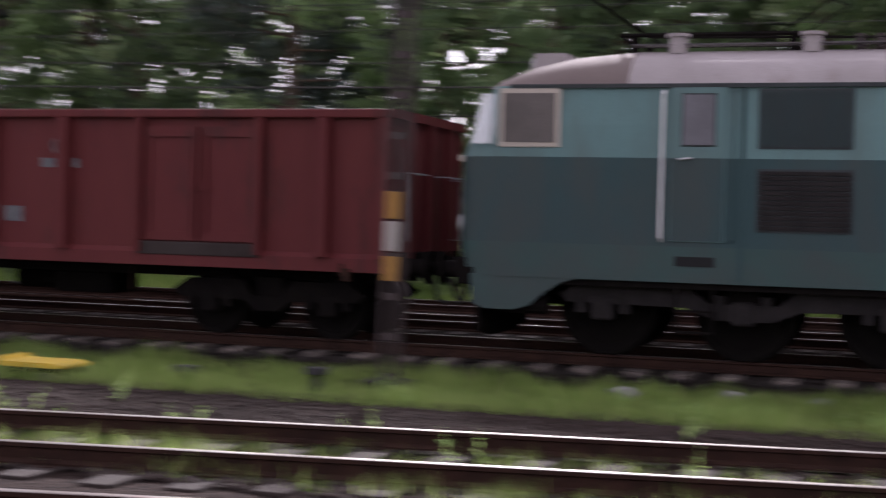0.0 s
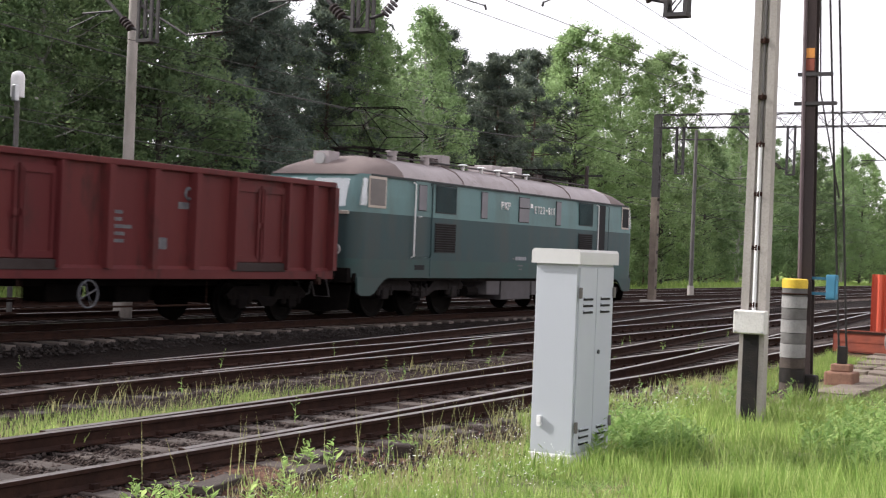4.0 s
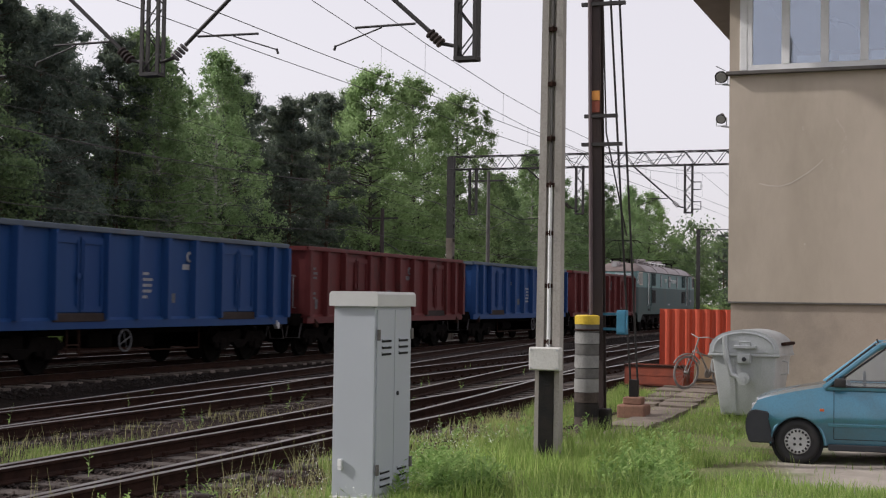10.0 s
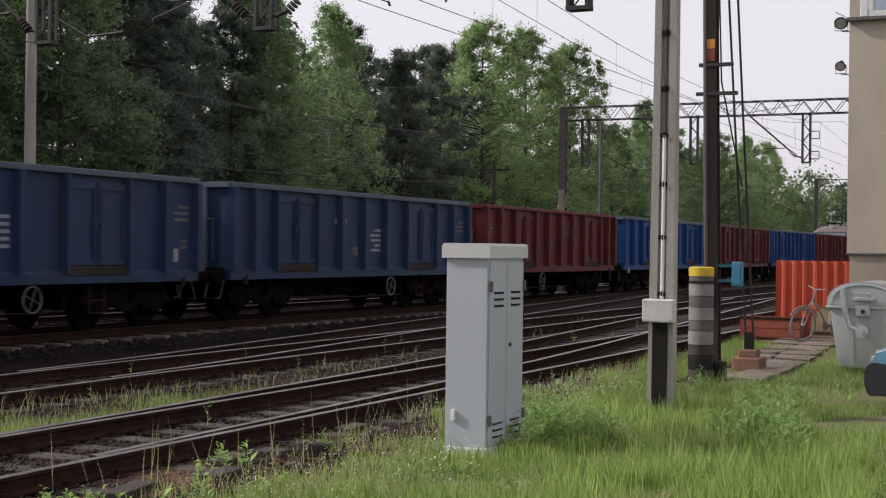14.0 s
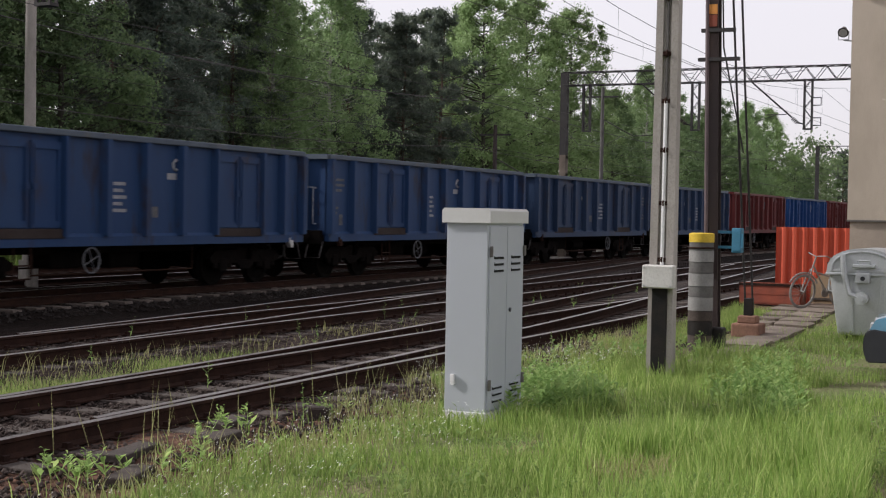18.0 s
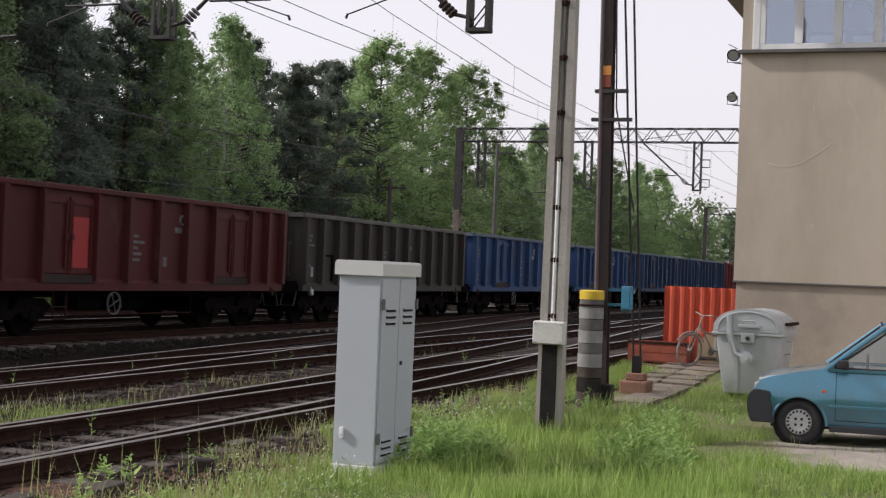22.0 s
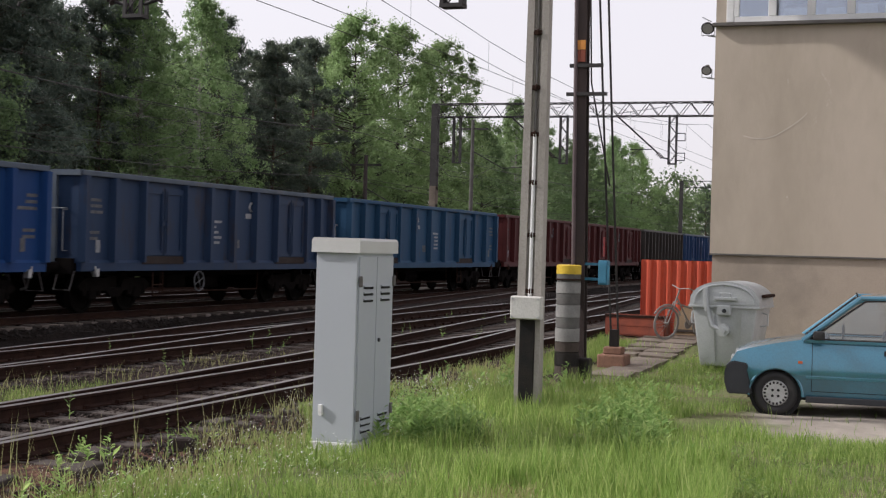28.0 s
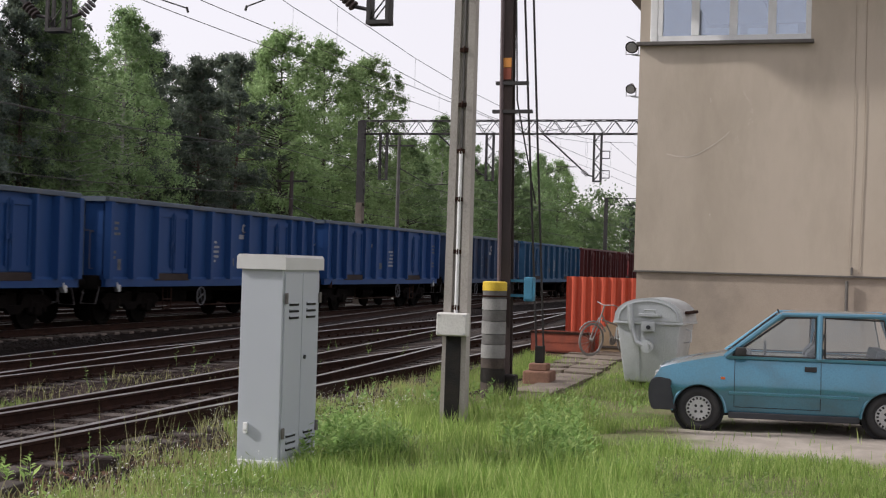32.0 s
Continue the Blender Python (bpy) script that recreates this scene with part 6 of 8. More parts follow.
# ---- fence, trough, slabs ----
fence = thing("corrugated_fence", "orange-red corrugated sheet fence beside the building", "fence", pose(29.4, 0, 0))
FY0, FY1 = BY, 6.05
n_s = 3
for k in range(n_s):
    y0, y1 = FY0 + (FY1 - FY0) * k / n_s, FY0 + (FY1 - FY0) * (k + 1) / n_s + 0.02
    bm = bmesh.new()
    cols = []
    m = 24
    for i in range(m + 1):
        y = y0 + (y1 - y0) * i / m
        ph = (y - FY0) / 0.21
        u = ph - math.floor(ph)
        x = -0.05 * (1 if 0.15 < u < 0.5 else (u / 0.15 if u <= 0.15 else max(0, 1 - (u - 0.5) / 0.15)))
        cols.append([bm.verts.new((x + dx - 0.004 * k, y, z)) for dx in (0, 0.006) for z in (-0.25, 1.53)])
    for A, C in zip(cols, cols[1:]):
        bm.faces.new((A[0], C[0], C[1], A[1]))
        bm.faces.new((A[2], A[3], C[3], C[2]))
        bm.faces.new((A[1], C[1], C[3], A[3]))
    part("sheet", bm, M_ORANGE, fence, "orange-red corrugated sheet")
for y in (FY0 + 0.1, FY1 - 0.1):
    part("post", B(0.03, 0.09, y - 0.03, y + 0.03, -0.3, 1.48), M_RUST, fence)
part("rail", B(0.02, 0.06, FY0, FY1, 1.15, 1.21), M_RUST, fence)

tr = thing("metal_trough", "faded red sheet metal trough in front of the fence", "trough", pose(28.55, 5.95, -0.02, 0, 0, -4))
bm = bmesh.new()
for a, b, c, d in ((-0.22, -0.19, -0.62, 0.62), (0.19, 0.22, -0.62, 0.62), (-0.22, 0.22, -0.62, -0.59), (-0.22, 0.22, 0.59, 0.62)):
    box(bm, a, b, c, d, 0.0, 0.42)
box(bm, -0.22, 0.22, -0.62, 0.62, 0.0, 0.03)
part("shell", bm, M_TROUGH, tr)
part("rim", B(-0.235, -0.22, -0.63, 0.63, 0.37, 0.42), M_RUST, tr)
part("ridge", B(-0.228, -0.22, -0.60, 0.60, 0.20, 0.23), M_TROUGH, tr)
board = thing("leaning_board", "tan fibreboard leaning behind the bicycle", "board", pose(29.1, 5.0, -0.06, 0, 12, 0))
bm = bmesh.new()
prism(bm, [(-0.30, 0.0), (0.32, 0.0), (0.30, 0.46), (0.12, 0.66), (-0.05, 0.70), (-0.32, 0.62)], -0.02, 0.02, "x")
part("panel", bm, surface("tan_fibreboard", (0.26, 0.19, 0.12), (0.19, 0.135, 0.085), 3, 50, 0.95, bump=0.3), board)
part("batten", B(-0.045, -0.02, -0.30, 0.30, 0.12, 0.17, 0.004), M_SLEEPER, board)

slab_rnd = random.Random(5)
path = thing("slab_path", "broken concrete slab path along the post and the building", "path", kind="structure")


def slab(x0, x1, y0, y1, z):
    """One worn slab with chipped corners, a little out of level."""
    bm = bmesh.new()
    a, b = (x1 - x0) / 2, (y1 - y0) / 2
    cut = [slab_rnd.uniform(0.01, 0.09) for _ in range(4)]
    prism(bm, [(-a + cut[0], -b), (a - cut[1], -b), (a, -b + cut[1] * 0.7), (a, b - cut[2]), (a - cut[2], b), (-a + cut[3], b), (-a, b - cut[3] * 0.6), (-a, -b + cut[0])], -0.14, 0.0, "z")
    bmesh.ops.recalc_face_normals(bm, faces=bm.faces)
    for v in bm.verts:
        v.co += Vector((slab_rnd.uniform(-0.012, 0.012), slab_rnd.uniform(-0.012, 0.012), slab_rnd.uniform(-0.008, 0.008)))
    o = part("slab", bm, M_SLAB, path)
    o.location = ((x0 + x1) / 2, (y0 + y1) / 2, z)
    o.rotation_euler = (slab_rnd.uniform(-0.02, 0.03), slab_rnd.uniform(-0.02, 0.02), slab_rnd.uniform(-0.03, 0.03))


x = 17.75
while x < 29.0:
    ln = slab_rnd.choice((0.7, 0.98, 0.98, 1.2))
    y0 = 4.43 + 0.012 * (x - 18) + slab_rnd.uniform(-0.02, 0.02)
    z = ground_z(x, 4.7) + 0.055 + slab_rnd.uniform(-0.012, 0.012)
    w = 0.38 if x < 19.6 else 0.62
    slab(x, x + ln - slab_rnd.uniform(0.02, 0.06), y0, y0 + w, z)
    if x > 23.6:
        slab(x + 0.2, x + ln + 0.15, y0 + w + 0.05, y0 + w + 0.60, z - 0.01)
    x += ln


# ---- bicycle ----
def bicycle():
    t = thing("bicycle", "old bicycle with pale rims leaning by the fence", "bicycle", pose(27.95, 5.27, -0.05, 6, 0, -40))
    R, WB = 0.34, 1.0

    def wheel(x, steer):
        w = new("wheel")
        w.parent = t
        w.location, w.rotation_euler = (x, 0, R), (0, 0, radians(steer))
        bm = bmesh.new()
        torus(bm, (0, 0, 0), R - 0.018, 0.018, 36, 6)
        part("tyre", bm, M_BIKE, w, "pale worn tyre", True)
        bm = bmesh.new()
        torus(bm, (0, 0, 0), R - 0.045, 0.010, 36, 5)
        part("rim", bm, M_BIKE, w, "", True)
        bm = bmesh.new()
        for k in range(20):
            a = 2 * math.pi * k / 20
            rod(bm, (0.02 * math.cos(a + 1.2), 0.03 * (-1) ** k, 0.02 * math.sin(a + 1.2)), ((R - 0.045) * math.cos(a), 0, (R - 0.045) * math.sin(a)), 0.003, 4)
        rod(bm, (0, -0.05, 0), (0, 0.05, 0), 0.022, 8)
        part("spokes", bm, M_BIKE, w)
    wheel(0.0, 4)
    wheel(WB, 0)
    bm = bmesh.new()
    hd, st, bb, rear = (0.20, 0, 0.86), (0.68, 0, 0.84), (0.60, 0, 0.30), (WB, 0, R)
    for a, b in ((hd, bb), ((0.22, 0, 0.74), (0.66, 0, 0.62)), (st, bb)):
        rod(bm, a, b, 0.017, 8)
    for s in (-0.05, 0.05):
        rod(bm, (bb[0], s, bb[2]), (rear[0], s, rear[2]), 0.011, 6)
        rod(bm, (0.66, s * 0.5, 0.72), (rear[0], s, rear[2]), 0.010, 6)
    part("frame", bm, M_BIKE, t)
    bm = bmesh.new()
    for s in (-0.05, 0.05):
        pipe(bm, [(0, s, R), (0.10, s, 0.62), (0.17, s * 0.4, 0.78)], 0.011, 6)
    rod(bm, (0.17, 0, 0.74), (0.26, 0, 1.02), 0.017, 8)
    part("fork", bm, M_BIKE, t, "chromed fork and stem")
    bm = bmesh.new()
    pipe(bm, [(0.42, -0.30, 1.02), (0.28, -0.26, 1.07), (0.24, 0, 1.03), (0.28, 0.26, 1.07), (0.42, 0.30, 1.02)], 0.012, 6)
    part("handlebar", bm, M_BIKE, t)
    bm = bmesh.new()
    prism(bm, [(0.62, 0.86), (0.86, 0.86), (0.88, 0.91), (0.76, 0.925), (0.60, 0.905)], -0.08, 0.08, "y")
    rod(bm, (0.69, 0, 0.80), (0.72, 0, 0.87), 0.013, 6)
    part("saddle", bm, M_BLACK, t)
    bm = bmesh.new()
    pts = [((R + 0.03) * math.cos(a), 0, R + (R + 0.03) * math.sin(a)) for a in np.linspace(radians(25), radians(150), 9)]
    pipe(bm, pts, 0.018, 6)
    part("mudguard", bm, M_BIKE, t)
    bm = bmesh.new()
    disc_wheel(bm, (0.60, 0.05, 0.30), 0.09, 0.006, 20)
    rod(bm, (0.60, -0.1, 0.30), (0.66, -0.1, 0.16), 0.009, 6)
    rod(bm, (0.60, 0.1, 0.30), (0.54, 0.1, 0.44), 0.009, 6)
    part("crank", bm, M_BIKE, t)


bicycle()


# ---- waste container ----
def waste_bin():
    """Galvanised wheeled container: tapered body, domed lid that opens to one side, lever and brackets on its end."""
    t = thing("waste_container", "galvanised steel waste container with a domed lid", "waste bin", pose(22.9, 3.37, -0.235, 0, 0, -3))
    L = 1.25            # along x
    wt, wb, zb, zt = 0.53, 0.40, 0.10, 1.10
    bm = bmesh.new()
    A = [bm.verts.new(p) for p in ((0.12, -wb, zb), (L - 0.12, -wb, zb), (L - 0.12, wb, zb), (0.12, wb, zb))]
    C = [bm.verts.new(p) for p in ((0, -wt, zt), (L, -wt, zt), (L, wt, zt), (0, wt, zt))]
    bm.faces.new(A[::-1])
    bm.faces.new(C)
    for k in range(4):
        bm.faces.new((A[k], A[(k + 1) % 4], C[(k + 1) % 4], C[k]))
    bmesh.ops.bevel(bm, geom=[e for e in bm.edges], offset=0.035, segments=3, profile=0.5, affect='EDGES')
    part("body", bm, M_BIN, t, "tapered galvanised body", True)

    def arch(k, r=1.0):
        a = math.pi * k
        return (-math.cos(a) * (wt + 0.03) * r, zt + 0.02 + math.sin(a) ** 0.8 * 0.36 * r)
    bm = bmesh.new()
    prof = [(-wt - 0.03, zt - 0.02)] + [arch(k / 14) for k in range(15)] + [(wt + 0.03, zt - 0.02)]
    prism(bm, prof, -0.03, L + 0.03, "x")
    lid = part("lid", bm, M_BIN, t, "domed lid", True)
    bm = bmesh.new()
    pipe(bm, [(-0.04, *arch(k / 14, 0.86)) for k in range(15)], 0.016, 6)
    part("lid_rim", bm, M_BIN, lid)
    part("rim", B(-0.045, L + 0.045, -wt - 0.045, wt + 0.045, zt - 0.05, zt - 0.005, 0.012), M_BIN, t)
    part("lid_band", B(-0.045, -0.028, -wt + 0.02, wt - 0.02, zt + 0.01, zt + 0.04), M_BIN, lid)
    bm = bmesh.new()
    pipe(bm, [(-0.07, 0.30, zt + 0.27), (-0.075, 0.27, zt - 0.05), (-0.065, 0.19, zt - 0.33), (-0.06, 0.03, zt - 0.40)], 0.045, 8)
    part("lid_arm", bm, M_BIN, t, "curved lid arm", True)
    bm = bmesh.new()
    rod(bm, (-0.02, 0.0, zt - 0.40), (-0.10, 0.0, zt - 0.40), 0.10, 18)
    rod(bm, (-0.10, 0.0, zt - 0.40), (-0.14, 0.0, zt - 0.40), 0.05, 14)
    part("pivot", bm, M_BIN, t, "round pivot boss", True)
    part("lift_bracket", B(-0.10, -0.01, -0.12, 0.10, zt - 0.16, zt + 0.0, 0.012), M_BIN, t)
    bm = bmesh.new()
    rod(bm, (-0.13, -0.02, zt - 0.09), (-0.10, -0.02, zt - 0.09), 0.035, 12)
    part("lift_pin", bm, M_CARTRIM, t)
    part("handle_plate", B(-0.11, -0.01, -0.20, 0.14, zt + 0.08, zt + 0.13, 0.008), M_BIN, t)
    bm = bmesh.new()
    pipe(bm, [(-0.06, -0.12, zt + 0.13), (-0.10, -0.12, zt + 0.19), (-0.10, 0.06, zt + 0.19), (-0.06, 0.06, zt + 0.13)], 0.014, 6)
    part("handle", bm, M_BIN, t)
    for y in (-0.24, 0.22):
        bm = bmesh.new()
        prism(bm, [(y - 0.05, zt - 0.08), (y + 0.05, zt - 0.08), (y * 0.8 + 0.03, zb + 0.06), (y * 0.8 - 0.03, zb + 0.06)], -0.012, 0.10, "x")
        for v in bm.verts:
            v.co.x += 0.12 * (zt - v.co.z) / (zt - zb)
        part("pressed_rib", bm, M_BIN, t, "pressed stiffening rib", True)
    for s in (-1, 1):
        bm = bmesh.new()
        pipe(bm, [(0.45, s * (wt + 0.0), zt - 0.12), (0.45, s * (wt + 0.09), zt - 0.14), (0.45, s * (wt + 0.09), zt - 0.32), (0.45, s * (wt - 0.03), zt - 0.34)], 0.014, 6)
        part("side_handle", bm, M_BIN, t)
    part("lid_hinge_rail", B(0.25, L - 0.1, -wt - 0.08, -wt - 0.01, zt + 0.13, zt + 0.18, 0.01), M_RUST, t, "rusty bar along the lid")
    for x in (0.25, L - 0.25):
        for y in (-0.3, 0.3):
            w = new("caster")
            w.parent = t
            w.location = (x, y, 0)
            bm = bmesh.new()
            disc_wheel(bm, (0, 0, 0.085), 0.085, 0.045, 18)
            part("wheel", bm, M_BLACK, w, "", True)
            part("fork", B(-0.03, 0.05, -0.035, 0.035, 0.10, 0.18), M_BIN, w)


waste_bin()
# ---- parked car ----
def small_car():
    """Boxy small three-door hatchback; local x runs from the front bumper back, y is the width (camera's side at -y)."""
    t = thing("parked_car", "teal blue small hatchback parked on bare sand", "car", pose(17.93, 2.60, -0.235, 0, 0, -85))
    W = 0.735
    wf, wr, R = 0.63, 2.83, 0.268

    def arch_pts(cx, r, n=14):
        return [(cx - r * math.cos(math.pi * k / n), 0.235 + r * math.sin(math.pi * k / n) * 1.06) for k in range(n + 1)]
    low = [(0.10, 0.26), (0.06, 0.45), (0.09, 0.62), (0.16, 0.74), (0.30, 0.79), (0.60, 0.86), (0.93, 0.92)]
    top = [(2.95, 0.92), (3.10, 0.90), (3.18, 0.62), (3.17, 0.30)]
    bottom = [(3.10, 0.235)] + arch_pts(wr, 0.315)[::-1] + [(1.2, 0.20)] + arch_pts(wf, 0.315)[::-1]
    outline = low + top + bottom

    def side_y(z, x):
        """Half width of the body: rounded sides, tumblehome above the waist, a tapered nose and tail."""
        curve = 0.34 * max(0.0, z - 0.52) ** 1.7 + 0.20 * max(0.0, 0.50 - z)
        return W + 0.012 - curve - 0.25 * max(0, 0.45 - x) ** 1.6 - 0.06 * max(0, x - 2.9)
    bm = bmesh.new()
    L_ = [bm.verts.new((x, -W, z)) for x, z in outline]
    R_ = [bm.verts.new((x, W, z)) for x, z in outline]
    n = len(outline)
    bm.faces.new(L_)
    bm.faces.new(R_[::-1])
    for k in range(n):
        bm.faces.new((L_[(k + 1) % n], L_[k], R_[k], R_[(k + 1) % n]))
    for axis, cuts in (("z", (0.30, 0.38, 0.46, 0.52, 0.58, 0.64, 0.70, 0.76, 0.82, 0.88)), ("x", (0.2, 0.32, 0.45, 1.02, 1.6, 2.4, 2.95))):
        for c in cuts:
            co, no = ((0, 0, c), (0, 0, 1)) if axis == "z" else ((c, 0, 0), (1, 0, 0))
            bmesh.ops.bisect_plane(bm, geom=bm.verts[:] + bm.edges[:] + bm.faces[:], plane_co=co, plane_no=no)
    for v in bm.verts:
        if abs(v.co.y) > W - 0.01:
            v.co.y = math.copysign(side_y(v.co.z, v.co.x), v.co.y)
    bmesh.ops.triangulate(bm, faces=[f for f in bm.faces if len(f.verts) > 4])
    bmesh.ops.recalc_face_normals(bm, faces=bm.faces)
    part("body", bm, M_CAR, t, "teal metallic body", True)
    # bonnet crown and wings
    bm = bmesh.new()
    rows = []
    for x, z in ((0.16, 0.745), (0.30, 0.80), (0.60, 0.872), (0.95, 0.935)):
        rows.append([bm.verts.new((x, y * side_y(z, x), z + 0.03 * (1 - (abs(y)) ** 2.5) - 0.012)) for y in (-1, -0.9, -0.6, 0, 0.6, 0.9, 1)])
    for A, C in zip(rows, rows[1:]):
        for k in range(6):
            bm.faces.new((A[k], C[k], C[k + 1], A[k + 1]))
    part("bonnet", bm, M_CAR, t, "", True)
    # glasshouse
    bm = bmesh.new()
    lo_ = [(0.93, -W + 0.02, 0.91), (3.06, -W + 0.02, 0.91), (3.06, W - 0.02, 0.91), (0.93, W - 0.02, 0.91)]
    hi_ = [(1.58, -W + 0.13, 1.425), (2.86, -W + 0.13, 1.44), (2.86, W - 0.13, 1.44), (1.58, W - 0.13, 1.425)]

    def bar(a, b, w, name="pillar", mat=M_CAR):
        b_ = bmesh.new()
        rod(b_, a, b, w, 8)
        part(name, b_, mat, t)
    for s in (0, 3):
        bar(lo_[s], hi_[s], 0.032)
    for s in (1, 2):
        bar(lo_[s], hi_[s], 0.06)
    for sy in (-1, 1):
        bar((2.02, sy * (W - 0.02), 0.91), (2.03, sy * (W - 0.125), 1.43), 0.04)
        bar((1.58, sy * (W - 0.13), 1.43), (2.86, sy * (W - 0.13), 1.445), 0.03, "roof_rail")
        bm = bmesh.new()
        box(bm, 0.95, 3.05, sy * (W - 0.034) - 0.02, sy * (W - 0.034) + 0.02, 0.885, 0.925, 0.006)
        part("belt_line", bm, M_CAR, t)
    bm = bmesh.new()
    rows = []
    for x, z in ((1.54, 1.415), (1.62, 1.455), (1.9, 1.485), (2.4, 1.49), (2.75, 1.475), (2.92, 1.435)):
        rows.append([bm.verts.new((x, y * (W - 0.125), z - 0.035 * abs(y) ** 3)) for y in (-1, -0.85, -0.5, 0, 0.5, 0.85, 1)])
    for A, C in zip(rows, rows[1:]):
        for k in range(6):
            bm.faces.new((A[k], C[k], C[k + 1], A[k + 1]))
    g = bmesh.ops.extrude_face_region(bm, geom=list(bm.faces))
    for v in [v for v in g["geom"] if isinstance(v, bmesh.types.BMVert)]:
        v.co.z -= 0.03
    bmesh.ops.recalc_face_normals(bm, faces=bm.faces)
    part("roof_panel", bm, M_CAR, t, "", True)

    def glass(name, pts, label=""):
        b_ = bmesh.new()
        vs = [b_.verts.new(p) for p in pts]
        b_.faces.new(vs)
        o = part(name, b_, M_GLASS, t, label)
        o.visible_shadow = False
        return o

    def gasket(pts, r=0.013):
        b_ = bmesh.new()
        pipe(b_, pts + pts[:1], r, 5)
        part("window_seal", b_, M_BLACK, t, "black rubber seal")
    for sy in (-1, 1):
        y0, y1 = sy * (W - 0.022), sy * (W - 0.118)
        door = [(1.02, y0, 0.93), (1.98, y0, 0.93), (1.98, y1, 1.405), (1.64, y1, 1.395)]
        rearp = [(2.09, y0, 0.93), (2.86, y0, 0.95), (2.76, y1, 1.395), (2.09, y1, 1.405)]
        glass("door_window", door, "clear side window")
        glass("rear_side_window", rearp)
        gasket(door)
        gasket(rearp)
    ws = [(0.97, -W + 0.07, 0.93), (0.97, W - 0.07, 0.93), (1.56, W - 0.16, 1.415), (1.56, -W + 0.16, 1.415)]
    glass("windscreen", ws, "sloping windscreen").data.materials[0] = M_WINDSCREEN
    gasket(ws)
    rw = [(3.06, W - 0.1, 0.95), (3.06, -W + 0.1, 0.95), (2.90, -W + 0.17, 1.41), (2.90, W - 0.17, 1.41)]
    glass("rear_window", rw)
    # bumpers, lamps, sills, trim
    for name in ("front_bumper", "rear_bumper"):
        bm = bmesh.new()
        f = name.startswith("front")
        prof = [(0.36, 0.24), (0.30, 0.50), (0.30, 0.61), (0.13, 0.635), (0.055, 0.60), (0.025, 0.50), (0.025, 0.38), (0.07, 0.24)] if f else [(2.98, 0.28), (3.20, 0.28), (3.23, 0.42), (3.21, 0.58), (2.98, 0.58)]
        prism(bm, prof, -W - 0.012, W + 0.012, "y")
        bmesh.ops.bevel(bm, geom=list(bm.edges), offset=0.014, segments=2, affect='EDGES')
        part(name, bm, M_CARTRIM, t, "dark grey plastic bumper", True)
    for sy in (-1, 1):
        a, b = sorted((sy * (W - 0.10), sy * (W - 0.35)))
        bm = B(0.095, 0.17, a, b, 0.615, 0.70, 0.015)
        part("headlamp", bm, M_LAMP, t, "clear headlamp")
        y = sy * (W + 0.001)
        a, b = sorted((y, y + sy * 0.012))
        part("indicator", B(0.945 - 0.06, 0.945 - 0.01, a, b, 0.635, 0.665, 0.003), surface("amber_lens", (0.6, 0.12, 0.03), None, 5, 50, 0.3, bump=0), t, "small amber side lamp")
        part("sill", B(0.98, 2.50, min(sy * (W - 0.06), sy * (W + 0.0)), max(sy * (W - 0.06), sy * (W - 0.012)), 0.175, 0.25, 0.012), M_CARTRIM, t, "dark lower sill")
        a, b = sorted((y - sy * 0.006, y + sy * 0.012))
        a3, b3 = sorted((sy * (W + 0.002), sy * (W + 0.022)))
        part("side_strip", B(0.98, 2.48, a3, b3, 0.455, 0.495, 0.006), M_CAR, t, "raised rubbing strip")
        part("door_handle", B(1.86, 2.00, a, b, 0.765, 0.825, 0.006), M_BLACK, t, "black door handle")
        for x in (1.045, 2.05):
            bm = bmesh.new()
            pipe(bm, [(x, sy * (side_y(zz, x) - 0.001), zz) for zz in (0.31, 0.38, 0.46, 0.52, 0.58, 0.64, 0.70, 0.76, 0.82, 0.88)], 0.0045, 5)
            part("door_gap", bm, M_DARK, t)
        bm = bmesh.new()
        pipe(bm, [(x, sy * (side_y(0.31, x) - 0.001), 0.31) for x in (1.045, 1.3, 1.6, 2.05)], 0.0045, 5)
        part("door_gap", bm, M_DARK, t)
        bm = bmesh.new()
        box(bm, 1.05, 1.18, min(sy * (W - 0.01), sy * (W + 0.15)), max(sy * (W - 0.01), sy * (W + 0.15)), 0.93, 1.03, 0.02)
        part("mirror", bm, M_BLACK, t, "black door mirror", True)
        for cx in (wf, wr):
            bm = bmesh.new()
            pts = [(cx - 0.318 * math.cos(math.pi * k / 16), sy * (W - 0.012), 0.235 + 0.318 * 1.06 * math.sin(math.pi * k / 16)) for k in range(17)]
            pipe(bm, pts, 0.018, 6)
            part("wheel_arch", bm, M_CAR, t, "flared arch lip", True)
            # solid dark drum stands for the shade in the wheel arch
            bm = bmesh.new()
            rod(bm, (cx, sy * (W - 0.25), 0.26), (cx, sy * (W - 0.07), 0.26), 0.305, 24)
            part("wheel_well", bm, M_DARK, t)
            w = new("wheel")
            w.parent = t
            w.location = (cx, sy * (W - 0.085), R)
            bm = bmesh.new()
            torus(bm, (0, 0, 0), R - 0.062, 0.062, 32, 10)
            disc_wheel(bm, (0, 0, 0), R - 0.055, 0.10, 32)
            part("tyre", bm, M_BLACK, w, "black rubber tyre", True)
            bm = bmesh.new()
            rod(bm, (0, sy * 0.045, 0), (0, sy * 0.068, 0), 0.155, 32, 0.142)
            part("wheel_cover", bm, M_WHEELCOVER, w, "silver plastic wheel cover", True)
